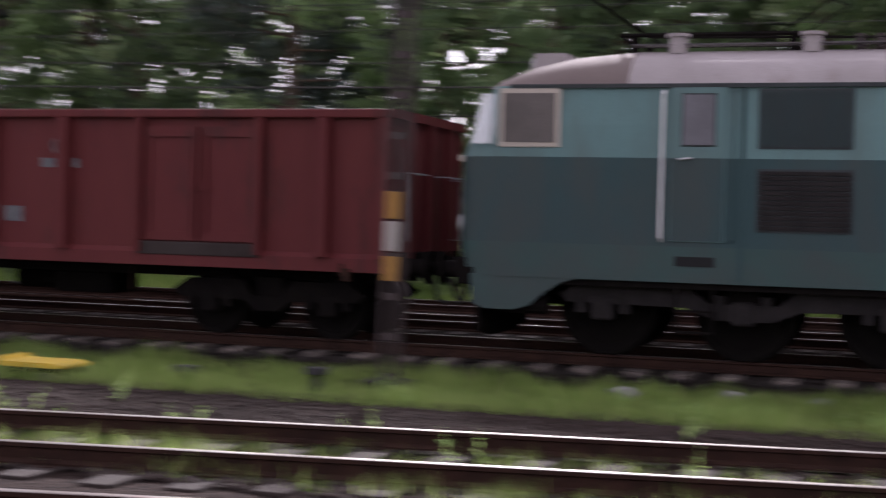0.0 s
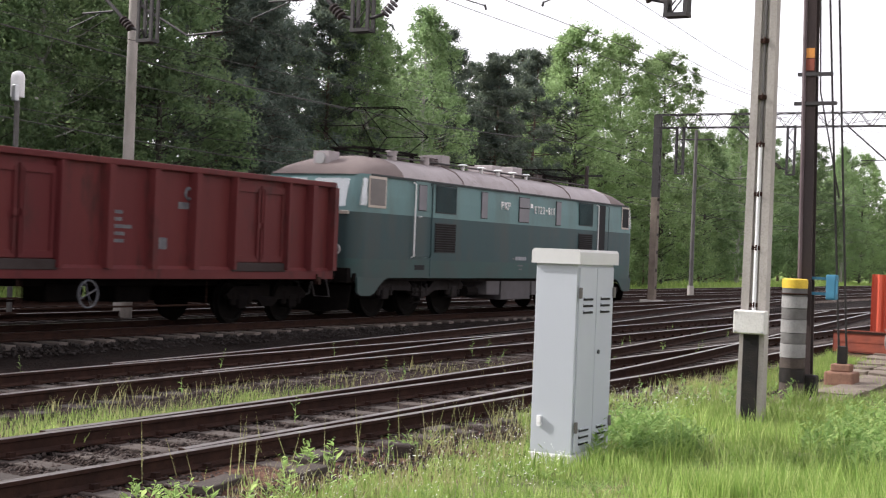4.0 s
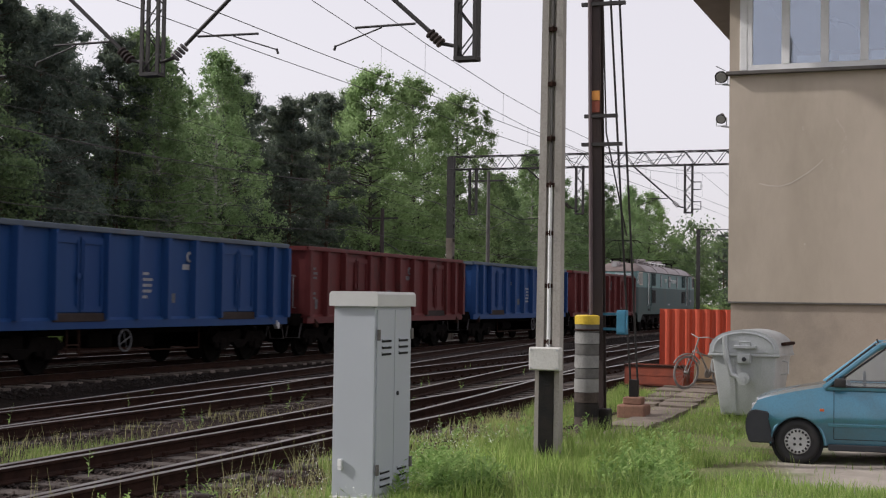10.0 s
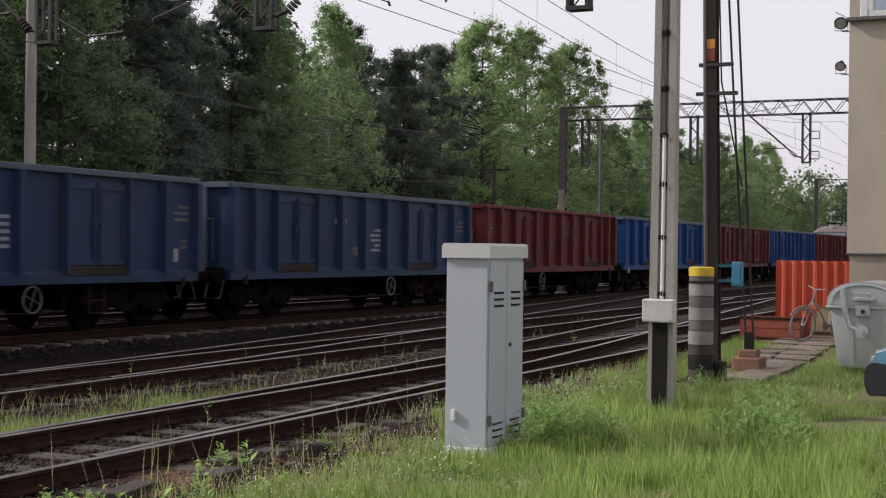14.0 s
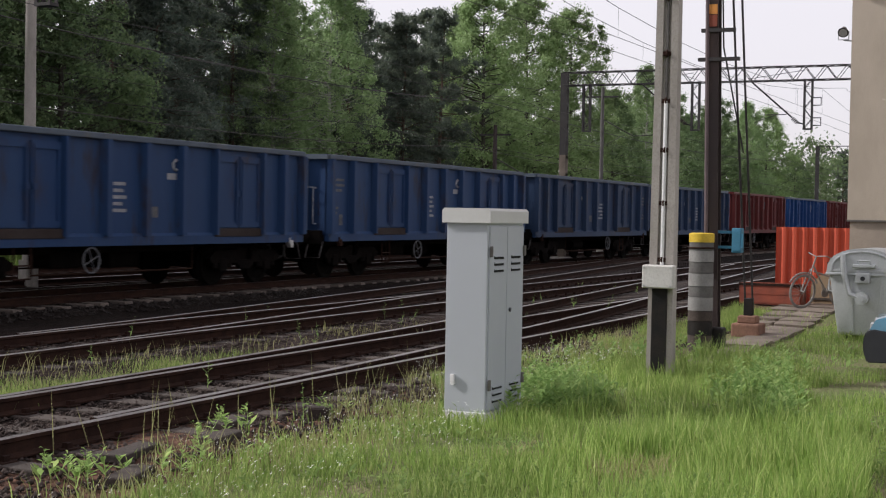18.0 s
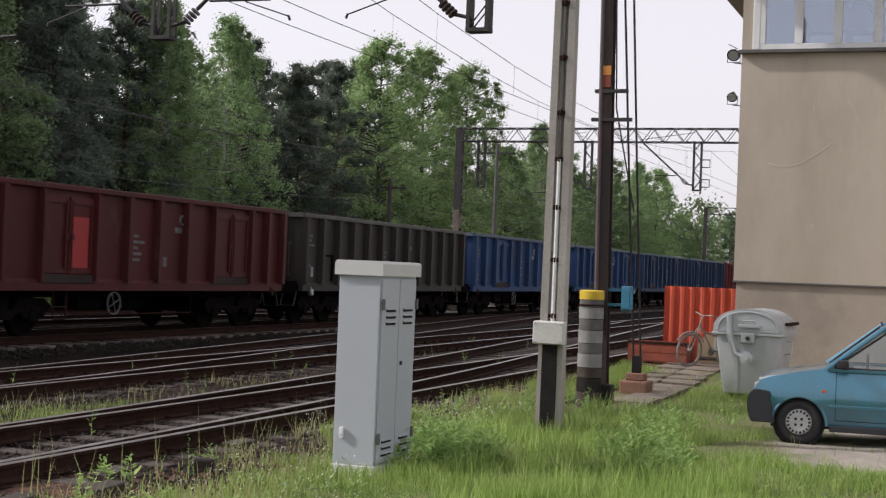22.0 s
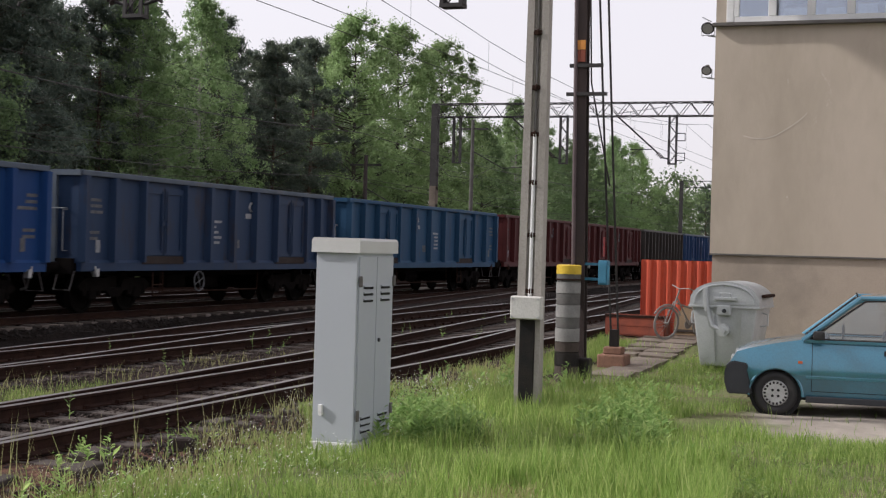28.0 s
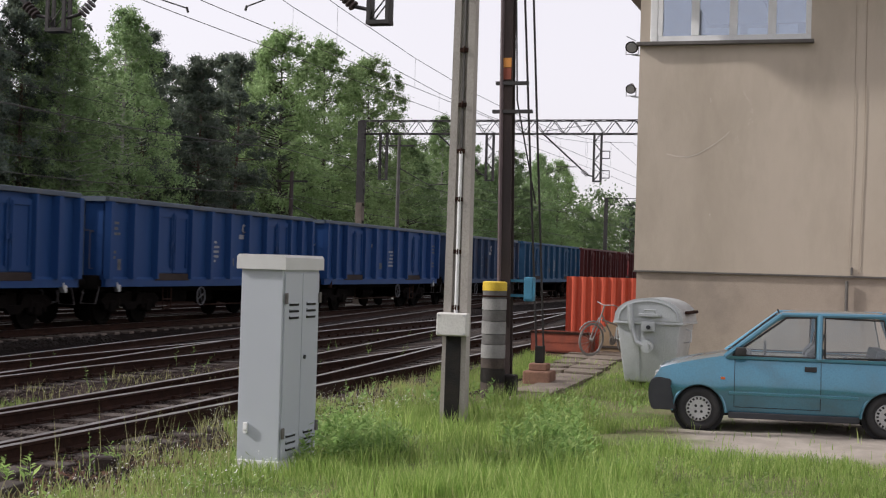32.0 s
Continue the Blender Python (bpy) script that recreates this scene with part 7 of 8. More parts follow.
            for k in range(18):
                a = 2 * math.pi * k / 18
                b_ = bmesh.new()
                c0, c1 = Vector((0.112 * math.cos(a), sy * 0.0685, 0.112 * math.sin(a))), Vector((0.138 * math.cos(a), sy * 0.0665, 0.138 * math.sin(a)))
                rod(b_, c0, c1, 0.013, 6)
                part("cover_slot", b_, M_DARK, w)
            for k in range(4):
                a = math.pi / 4 + math.pi / 2 * k
                b_ = bmesh.new()
                rod(b_, (0.048 * math.cos(a), sy * 0.066, 0.048 * math.sin(a)), (0.048 * math.cos(a), sy * 0.0705, 0.048 * math.sin(a)), 0.017, 10)
                part("bolt_hole", b_, M_DARK, w)
    part("floor_pan", B(0.3, 3.0, -W + 0.16, W - 0.16, 0.19, 0.3), M_BLACK, t)
    part("dashboard", B(0.98, 1.25, -W + 0.1, W - 0.1, 0.80, 0.95, 0.03), M_SEAT, t)
    for y in (-0.33, 0.33):
        bm = bmesh.new()
        prism(bm, [(1.72, 0.45), (1.95, 0.45), (2.10, 1.02), (1.98, 1.06), (1.90, 0.98)], y - 0.22, y + 0.22, "y")
        prism(bm, [(1.99, 1.05), (2.07, 1.05), (2.10, 1.20), (2.01, 1.20)], y - 0.12, y + 0.12, "y")
        part("front_seat", bm, M_SEAT, t)
    bm = bmesh.new()
    prism(bm, [(2.55, 0.5), (2.75, 0.5), (2.82, 1.03), (2.70, 1.03)], -0.55, 0.55, "y")
    part("rear_seat", bm, M_SEAT, t)
    bm = bmesh.new()
    torus(bm, (1.40, -0.33, 0.92), 0.17, 0.014, 20, 5, "x")
    part("steering_wheel", bm, M_BLACK, t)
    bm = bmesh.new()
    rod(bm, (1.56, -0.3, 1.44), (1.54, -0.3, 1.49), 0.012, 6)
    part("aerial_base", bm, M_BLACK, t)
    bm = bmesh.new()
    pipe(bm, [(0.98, 0.1, 0.945), (1.02, -0.1, 0.965), (1.05, -0.45, 0.985)], 0.01, 5)
    pipe(bm, [(0.97, 0.5, 0.945), (1.0, 0.3, 0.965), (1.03, 0.0, 0.985)], 0.01, 5)
    part("wipers", bm, M_BLACK, t)


small_car()
# ---- wood and grass ----
def leaf_cloud(centres, radii, per, size, seed, flat=1.0, droop=0.0, core=0.35, slim=0.55):
    """Small leaves or needle tufts scattered through clumps; arrays of vertices and faces."""
    r = np.random.RandomState(seed)
    n = len(centres) * per
    c = np.repeat(np.asarray(centres), per, 0)
    rad = np.repeat(np.asarray(radii), per)
    d = r.normal(size=(n, 3))
    d /= np.linalg.norm(d, axis=1)[:, None]
    rr = rad * np.clip(np.abs(r.normal(size=n)) * 0.62 + core * 0.45, 0, 1.9)
    p = c + d * rr[:, None] * [1, 1, flat]
    p[:, 2] -= droop * rr * r.rand(n)
    nrm = d * 0.6 + r.normal(size=(n, 3)) * 0.7 + [0, 0, 0.35]
    nrm /= np.linalg.norm(nrm, axis=1)[:, None]
    u = np.cross(nrm, r.normal(size=(n, 3)))
    u /= np.linalg.norm(u, axis=1)[:, None] + 1e-9
    v = np.cross(nrm, u)
    s = size * (0.6 + 0.8 * r.rand(n))[:, None]
    V = np.stack([p - u * s, p - v * s * slim, p + u * s, p + v * s * slim], 1).reshape(-1, 3)
    F = np.arange(4 * n)
    return V, F, np.full(n, 4)


def make_tree(name, label, kind, h, spread, seed, leaves, per, size, mat, bark):
    """A tapered trunk with limbs, and a crown of many small leaves hung on them in clumps.

    Pines carry whorls of level boughs, birches hanging strands in a pointed cone, broadleaves billowing masses."""
    r = random.Random(seed)
    t = thing(name, label, "tree", group="trees of the wood")
    bm = bmesh.new()
    lean = (r.uniform(-0.3, 0.3), r.uniform(-0.3, 0.3))

    def axis(f):
        return Vector((lean[0] * f * f, lean[1] * f * f, h * f))
    pts = [axis(f) for f in (0, 0.25, 0.5, 0.75, 0.97)]
    r0 = h * 0.0115 + 0.03
    for i in range(4):
        rod(bm, pts[i], pts[i + 1], r0 * (1 - 0.23 * i), 8, r0 * (1 - 0.23 * (i + 1)), caps=False)
    centres, radii = [], []

    def bough(start, tip, g):
        mid = start.lerp(tip, 0.5) + Vector((0, 0, -0.05 * (tip - start).length))
        rod(bm, start, mid, 0.030 + 0.02 * (1 - g), 5, 0.018, caps=False)
        rod(bm, mid, tip, 0.018, 4, 0.006, caps=False)
    if kind == "pine":
        for k in range(leaves // 3):
            f = 0.10 + 0.88 * ((k + r.random()) / (leaves // 3))
            g = (f - 0.10) / 0.88
            reach = spread * (0.62 + 0.45 * math.sin(math.pi * min(1, 0.1 + 0.7 * g))) * (1.0 - 0.72 * g ** 3)
            a = r.uniform(0, 6.28)
            q = reach * r.uniform(0.4, 1.15)
            st = axis(f)
            tip = st + Vector((math.cos(a) * q, math.sin(a) * q, q * r.uniform(-0.15, 0.5)))
            bough(st, tip, g)
            for e in (0.45, 0.75, 1.0):
                centres.append(st.lerp(tip, e) + Vector((r.uniform(-0.3, 0.3), r.uniform(-0.3, 0.3), r.uniform(-0.1, 0.3))))
                radii.append(r.uniform(0.38, 0.78) * (1.05 - 0.35 * g))
        centres.append(axis(0.985))
        radii.append(0.4)
        V, F, N = leaf_cloud([tuple(c) for c in centres], radii, per, size, seed, flat=0.8, droop=0.15, slim=0.24)
    else:
        base = {"birch": 0.09, "broad": 0.07, "bush": 0.05}[kind]
        for k in range(leaves):
            f = base + (1 - base) * ((k + r.random()) / leaves) ** 0.92
            g = (f - base) / (1 - base)
            shape = {"birch": (0.5 + 0.5 * math.sin(math.pi * min(1, 0.15 + 0.62 * g))) * (1 - g ** 2.6) ** 0.7 + 0.04,
                     "broad": math.sin(math.pi * min(1, 0.25 + 0.74 * g)) ** 0.6, "bush": math.sqrt(max(0.05, 1 - g * g))}[kind]
            a = r.uniform(0, 2 * math.pi)
            lump = 0.78 + 0.5 * noise.noise((math.cos(a) * 1.6, math.sin(a) * 1.6, f * 5 + seed))
            q = spread * shape * (0.30 + 0.70 * math.sqrt(r.random())) * lump
            trunk = axis(f)
            c = trunk + Vector((math.cos(a) * q, math.sin(a) * q, r.uniform(-0.3, 0.5)))
            centres.append(c)
            radii.append({"birch": 0.46, "broad": 0.56, "bush": 0.4}[kind] * r.uniform(0.5, 1.35) * (1.05 - 0.35 * g))
            if k % 3 == 0 and kind != "bush":
                bough(Vector((trunk.x, trunk.y, max(trunk.z - 0.35 * q, 0.5))), c, g)
        if kind != "bush":
            for k in range(10):
                c = axis(1.0) + Vector((r.gauss(0, 0.35), r.gauss(0, 0.35), r.uniform(-0.9, 0.25)))
                centres.append(c)
                radii.append(r.uniform(0.18, 0.36))
        V, F, N = leaf_cloud([tuple(c) for c in centres], radii, per, size, seed, flat=1.25 if kind == "birch" else 0.9, droop=1.0 if kind == "birch" else 0.1)
    part("trunk", bm, bark, t)
    crown = new("crown", mesh_np("crown", V, F, N, mat))
    crown.parent = t
    return t


TREES = {
    "pine_a": make_tree("pine_tree", "dark green pine with level boughs", "pine", 16.0, 3.1, 1, 300, 160, 0.125, M_PINE, M_BARK),
    "pine_b": make_tree("pine_tree", "tall dark pine with an uneven crown", "pine", 18.0, 3.3, 2, 310, 160, 0.125, M_PINE, M_BARK),
    "birch_a": make_tree("birch_tree", "tall birch with light drooping leaves", "birch", 14.5, 4.0, 3, 360, 130, 0.062, M_LEAF_BIRCH, M_BIRCH),
    "broad_a": make_tree("broadleaf_tree", "fresh green broadleaf tree with a full crown", "broad", 13.5, 4.5, 4, 420, 130, 0.066, M_LEAF, M_BARK_DARK),
    "broad_b": make_tree("broadleaf_tree", "dark green broadleaf tree at the wood's edge", "broad", 12.0, 4.0, 5, 320, 165, 0.068, M_LEAF_DARK, M_BARK_DARK),
    "bush": make_tree("bush", "low green bush before the wood", "bush", 2.2, 1.1, 6, 40, 90, 0.055, M_LEAF, M_BARK),
    "deep_pine": make_tree("pine_tree", "dark green pine inside the wood", "pine", 16.0, 3.1, 7, 130, 70, 0.23, M_PINE, M_BARK),
    "deep_broad": make_tree("broadleaf_tree", "dark green broadleaf tree inside the wood", "broad", 12.0, 4.0, 8, 170, 75, 0.125, M_LEAF_DARK, M_BARK),
    "deep_light": make_tree("broadleaf_tree", "light green broadleaf tree inside the wood", "broad", 13.5, 4.2, 9, 170, 80, 0.125, M_LEAF, M_BARK),
}


def plant(kind, x, y, s, turn):
    src = TREES[kind]
    m = pose(x, y, ground_z(x, y) - 0.1, 0, 0, turn)
    o = copy_thing(src, m)
    o.scale = (s, s, s)
    return o


SKYLINE = ((8, 2.9), (9.2, 2.9), (10.2, 2.7), (11.2, 3.2), (12.2, 4.7), (13.2, 4.7), (15, 5.7), (17, 6.3), (18.5, 6.5), (19.3, 7.9), (20.3, 8.9), (21.7, 9.0), (23.2, 9.1), (24.2, 8.8), (25.6, 8.9), (26.6, 8.2),
           (28.1, 8.3), (28.9, 9.1), (30, 10.1), (31.4, 10.6), (33.3, 10.6), (34.9, 11.6), (37, 11.8), (40, 13.5), (44, 15.5), (50, 18), (60, 20), (90, 24), (140, 18))


def tree_height(x, y):
    """Height at which a tree at (x, y) reaches the wood's outline as seen from the path."""
    az = math.degrees(math.atan2(y, x))
    el = np.interp(az, [a for a, _ in SKYLINE], [b for _, b in SKYLINE])
    return math.hypot(x, y) * math.tan(radians(el)) + 1.7


HEIGHTS = {"pine_a": 16.2, "pine_b": 18.2, "birch_a": 14.8, "broad_a": 13.8, "broad_b": 12.3, "deep_pine": 16.2, "deep_broad": 12.3, "deep_light": 13.8}


def wood():
    """The wood along the tracks, planted bearing by bearing so that its outline follows the film's skyline."""
    r = random.Random(11)
    # (bearing from the track's direction in degrees, distance from the tracks, kind, scale)
    edge = [
        (9.2, 36, "pine_a", 0.95), (10.2, 35, "broad_a", 0.75), (11.2, 37, "broad_b", 0.85), (12.0, 34, "broad_a", 0.95), (13.1, 36, "birch_a", 1.05),
        (14.4, 37, "broad_b", 0.95), (15.8, 36, "broad_b", 1.05), (17.2, 35, "birch_a", 1.0), (18.4, 36, "broad_b", 1.0), (19.9, 34, "broad_a", 1.0), (21.6, 35, "broad_a", 1.0), (28.9, 38, "pine_b", 1.0),
        (22.9, 34, "broad_a", 0.95), (24.1, 36.5, "birch_a", 0.92), (25.4, 35, "pine_b", 0.82), (26.8, 34, "pine_a", 0.74), (28.3, 35, "pine_a", 0.80), (30.0, 34.5, "birch_a", 0.95),
        (31.3, 33.5, "birch_a", 1.0), (32.6, 35, "birch_a", 0.95), (34.0, 36, "pine_b", 0.95), (35.4, 35, "pine_a", 0.88), (36.9, 35, "pine_a", 1.0), (38.6, 36, "pine_b", 0.92), (40.5, 34, "broad_b", 0.92),
        (42.5, 35, "broad_b", 1.0), (45, 36, "birch_a", 0.95), (48, 35, "broad_b", 1.1), (51, 36, "broad_a", 0.9), (54, 35, "broad_b", 1.05), (58, 36, "birch_a", 1.05), (62, 35, "broad_b", 1.0),
        (66, 36, "pine_a", 0.95), (70, 35, "broad_b", 1.05), (74.5, 35, "broad_a", 1.0), (79, 36, "pine_b", 0.9), (84, 35, "broad_b", 1.1), (89, 36, "birch_a", 1.1), (94, 35, "broad_b", 1.05),
        (99, 36, "pine_a", 0.95), (104, 35, "broad_b", 1.05), (109, 36, "broad_a", 1.0), (115, 35, "pine_b", 0.95), (121, 36, "broad_b", 1.1), (127, 36, "birch_a", 1.1), (133, 36, "broad_b", 1.1)]
    for az, y, kind, s in edge:
        if az > 60:             # passed in a quick pan only
            kind = {"pine_a": "deep_pine", "pine_b": "deep_pine", "birch_a": "deep_light", "broad_a": "deep_light", "broad_b": "deep_broad"}[kind]
        x = y / math.tan(radians(az))
        y += r.uniform(-0.8, 0.8)
        plant(kind, x, y, tree_height(x, y) / HEIGHTS[kind] * (r.uniform(0.965, 1.03) if kind not in ("broad_b", "deep_broad") else r.uniform(0.8, 0.96)), r.uniform(0, 360))
    # deeper rows close the view between the trunks
    for row, (y, step) in enumerate(((40.5, 5.2), (45.5, 6.0), (52, 7.0))):
        x = -50.0 + row * 2.3
        while x < 190:
            az = math.degrees(math.atan2(y, x))
            s = (1.3 if az > 40 else (1.05 if az > 34 else 0.98)) * r.uniform(0.9, 1.1)
            if row == 0 and 18.3 < az < 25.4:       # a sunny gap behind the bright trees
                x += step
                continue
            kind = r.choice(["deep_pine", "deep_pine", "deep_broad"]) if az > 25.5 else r.choice(["deep_broad", "deep_light", "deep_light"])
            yy = y + r.uniform(-1.5, 1.5)
            s = min(s, 0.97 * tree_height(x, yy) / HEIGHTS[kind])
            plant(kind, x, yy, s, r.uniform(0, 360))
            x += step * r.uniform(0.8, 1.2) * (1.0 if x < 110 else 1.8)
    # young growth closing the foot of the wood
    x = 6.0
    while x < 200:
        yy = 38.2 + r.uniform(-1.6, 1.6)
        plant(r.choice(["deep_broad", "deep_broad", "deep_light"]), x, yy, r.uniform(0.30, 0.52), r.uniform(0, 360))
        x += r.uniform(2.4, 4.0) * (1 if x < 90 else 2.2)
    # a shady storey of half-grown trees under the tall edge
    az = 17.5
    while az < 34:
        y = 36.8 + r.uniform(-0.8, 0.8)
        kind = "deep_pine" if az > 24.6 and r.random() < 0.5 else "deep_broad"
        plant(kind, y / math.tan(radians(az)), y, r.uniform(6.2, 8.4) / HEIGHTS[kind], r.uniform(0, 360))
        az += r.uniform(0.75, 1.2)
    for az, y, s in ((20.5, 31.6, 1.0), (31.5, 32.0, 1.1), (27, 31.5, 0.8), (36, 32, 0.9), (44, 31.5, 1.0), (50, 32, 1.3), (57, 31.5, 1.2), (64, 32, 1.1), (71, 31.7, 1.2), (78, 32, 1.3),
                     (85, 31.5, 1.2), (92, 32, 1.3), (100, 31.5, 1.3), (108, 32, 1.2), (116, 31.5, 1.4), (124, 32, 1.3)):
        plant("bush", y / math.tan(radians(az)), y, s * 1.4, r.uniform(0, 360))


wood()
for i, o in enumerate(TREES.values()):
    o.matrix_basis = pose(-62.0 - 7 * i, 40.0, -0.3)
# far woods down the line and behind the camera
bm_far = random.Random(31)
cs, rs = [], []
for k in range(420):
    x = bm_far.uniform(150, 460)
    y = bm_far.uniform(33, 44) if k % 3 else bm_far.uniform(-40, -14)
    cs.append((x, y, bm_far.uniform(0.5, 12.0) * (1 if y > 0 else 0.9)))
    rs.append(bm_far.uniform(1.4, 2.6))
V, F, N = leaf_cloud(cs, rs, 170, 0.24, 77, 0.9)
tagged(new("far_wood", mesh_np("far_wood", V, F, N, M_LEAF_DARK)), "distant dark green wood down the line", "wood", kind="stuff")
cs, rs = [], []
for k in range(300):
    a = bm_far.uniform(0, 2 * math.pi)
    d = bm_far.uniform(420, 520)
    cs.append((40 + d * math.cos(a), d * math.sin(a), bm_far.uniform(0, 14)))
    rs.append(bm_far.uniform(6, 12))
V, F, N = leaf_cloud(cs, rs, 50, 2.2, 78, 0.7)
tagged(new("horizon_wood", mesh_np("horizon_wood", V, F, N, M_LEAF_DARK)), "dark green wood on the horizon", "wood", kind="stuff")


def blades(name, label, area, count, h, width, seed, mat, keep=None, lean=0.35):
    """Curved grass blades, three faces each, as one mesh."""
    r = np.random.RandomState(seed)
    x = r.uniform(area[0], area[1], count * 2)
    y = r.uniform(area[2], area[3], count * 2)
    dens = np.array([0.5 + 0.9 * noise.noise((a * 0.9, b * 0.9, seed)) for a, b in zip(x, y)])
    ok = r.rand(len(x)) < dens + 0.15
    if keep is not None:
        ok &= np.array([keep(a, b) for a, b in zip(x, y)])
    x, y, dens = x[ok][:count], y[ok][:count], dens[ok][:count]
    n = len(x)
    z = np.array([ground_z(a, b) for a, b in zip(x, y)]) - 0.02
    tuft = np.array([noise.noise((q * 2.3, w * 2.3, seed + 5)) for q, w in zip(x, y)])
    hh = h * (0.4 + 0.9 * r.rand(n)) * (0.6 + 0.6 * np.clip(dens, 0, 1)) * (0.85 + 0.6 * tuft)
    a = r.uniform(0, 2 * np.pi, n)
    side = np.stack([np.cos(a), np.sin(a), 0 * a], 1) * (width * (0.6 + 0.8 * r.rand(n)))[:, None] * 0.5
    b = r.uniform(0, 2 * np.pi, n)
    bend = np.stack([np.cos(b), np.sin(b), 0 * b], 1) * (hh * lean * (0.3 + r.rand(n)))[:, None]
    p = np.stack([x, y, z], 1)
    up = np.stack([0 * hh, 0 * hh, hh], 1)
    m = p + up * 0.55 + bend * 0.3
    t = p + up * 0.98 + bend
    V = np.stack([p - side, p + side, m - side * 0.8, m + side * 0.8, t], 1).reshape(-1, 3)
    o = np.arange(n)[:, None] * 5
    F = np.concatenate([o + [[0, 1, 3, 2]], o + [[2, 3, 4]]], 1).ravel()
    N = np.tile([4, 3], n)
    return tagged(new(name, mesh_np(name, V, F, N, mat)), label, "grass", kind="stuff")


def grass_edge(x):
    """Where the meadow ends and the bare earth by the near rail begins."""
    return 5.62 + 0.15 * min(max(x - 8.0, 0.0), 6.5) + 0.16 * math.sin(x * 0.9) + 0.14 * math.sin(x * 2.3)


def matted(x, y):
    """Two flattened patches of dead grass in the foreground."""
    return math.hypot(x - 10.55, (y - 4.0) * 1.3) < 0.5 or math.hypot(x - 10.0, (y - 3.1) * 1.3) < 0.4


def near_grass(x, y):
    if 11.75 < x < 12.7 and 4.98 < y < 5.48:
        return False
    if matted(x, y):
        return random.random() < 0.3
    e = grass_edge(x)
    if y > e:
        return random.random() < 0.05 and y < e + 0.7
    if x > 18.4 and 4.25 < y < 5.6:
        return random.random() < 0.05
    if x > 15.0 and y < 2.6 + 0.35 * math.sin(x * 1.7):
        return random.random() < 0.012
    if x > 16.5 and y < 4.2:
        return random.random() < 0.45
    return True


def stub_grass(x, y):
    return math.hypot(x - 16.3, y - 4.55) < 0.75 or math.hypot(x - 18.4, (y - 4.35) * 1.4) < 0.7


def patchy(x, y):
    return near_grass(x, y) and 0.15 * x < y < min(0.36 * x, grass_edge(x) - 1.3) and noise.noise((x * 0.7, y * 0.7, 9.0)) > -0.12


random.seed(17)
blades("meadow_grass", "fresh green meadow grass beside the tracks", (6.3, 27.0, -1.5, 7.2), 125000, 0.17, 0.009, 1, M_GRASS, near_grass)
blades("tall_grass", "taller grass in the foreground", (6.6, 13.2, -1.5, 5.6), 40000, 0.33, 0.009, 2, M_GRASS, lambda x, y: near_grass(x, y) and 0.14 * x < y < min(0.37 * x + 0.1, grass_edge(x) - 0.75) and noise.noise((x * 0.9, y * 0.9, 21.0)) > -0.2, 0.30)
blades("tall_grass", "long arching grass in loose tufts", (6.6, 15.5, -1.5, 5.4), 4200, 0.46, 0.009, 12, M_GRASS, patchy, 0.4)
blades("tall_grass", "taller grass round the poles", (15.0, 19.5, 3.2, 5.6), 5200, 0.30, 0.010, 3, M_GRASS, stub_grass)
blades("dry_grass", "dry yellowish grass stalks on the bank", (6.0, 24.0, 4.6, 7.0), 6000, 0.24, 0.007, 4, M_GRASS_DRY,
       lambda x, y: grass_edge(x) - 0.8 < y < grass_edge(x) + 0.35 and not (11.75 < x < 12.7 and y < 5.48), 0.5)
blades("dry_grass", "matted dead grass among the green", (9.3, 11.2, 2.6, 4.4), 2600, 0.20, 0.010, 14, M_GRASS_DRY,
       matted, 0.9)
blades("track_grass", "grass strip between the tracks", (1.0, 20.0, 8.9, 11.0), 15000, 0.15, 0.008, 5, M_GRASS,
       lambda x, y: abs(y - 9.95 - 0.12 * math.sin(x)) < 0.75 - 0.06 * abs(x - 9) and x < 16)
blades("dry_grass", "dry stalks in the strip between the tracks", (2.0, 20.0, 9.0, 10.9), 2200, 0.22, 0.006, 15, M_GRASS_DRY, None, 0.5)
blades("track_grass", "grass strip before the main track", (-16.0, 9.0, 12.9, 16.9), 36000, 0.24, 0.012, 6, M_GRASS, lambda x, y: x < 2 or y < 15.2)
blades("track_grass", "sparse grass by the near rail", (-12.0, 10.0, 8.6, 10.6), 7000, 0.2, 0.009, 7, M_GRASS)
blades("verge_grass", "grass verge before the wood", (-30.0, 150.0, 29.6, 36.0), 50000, 0.5, 0.05, 8, M_GRASS)


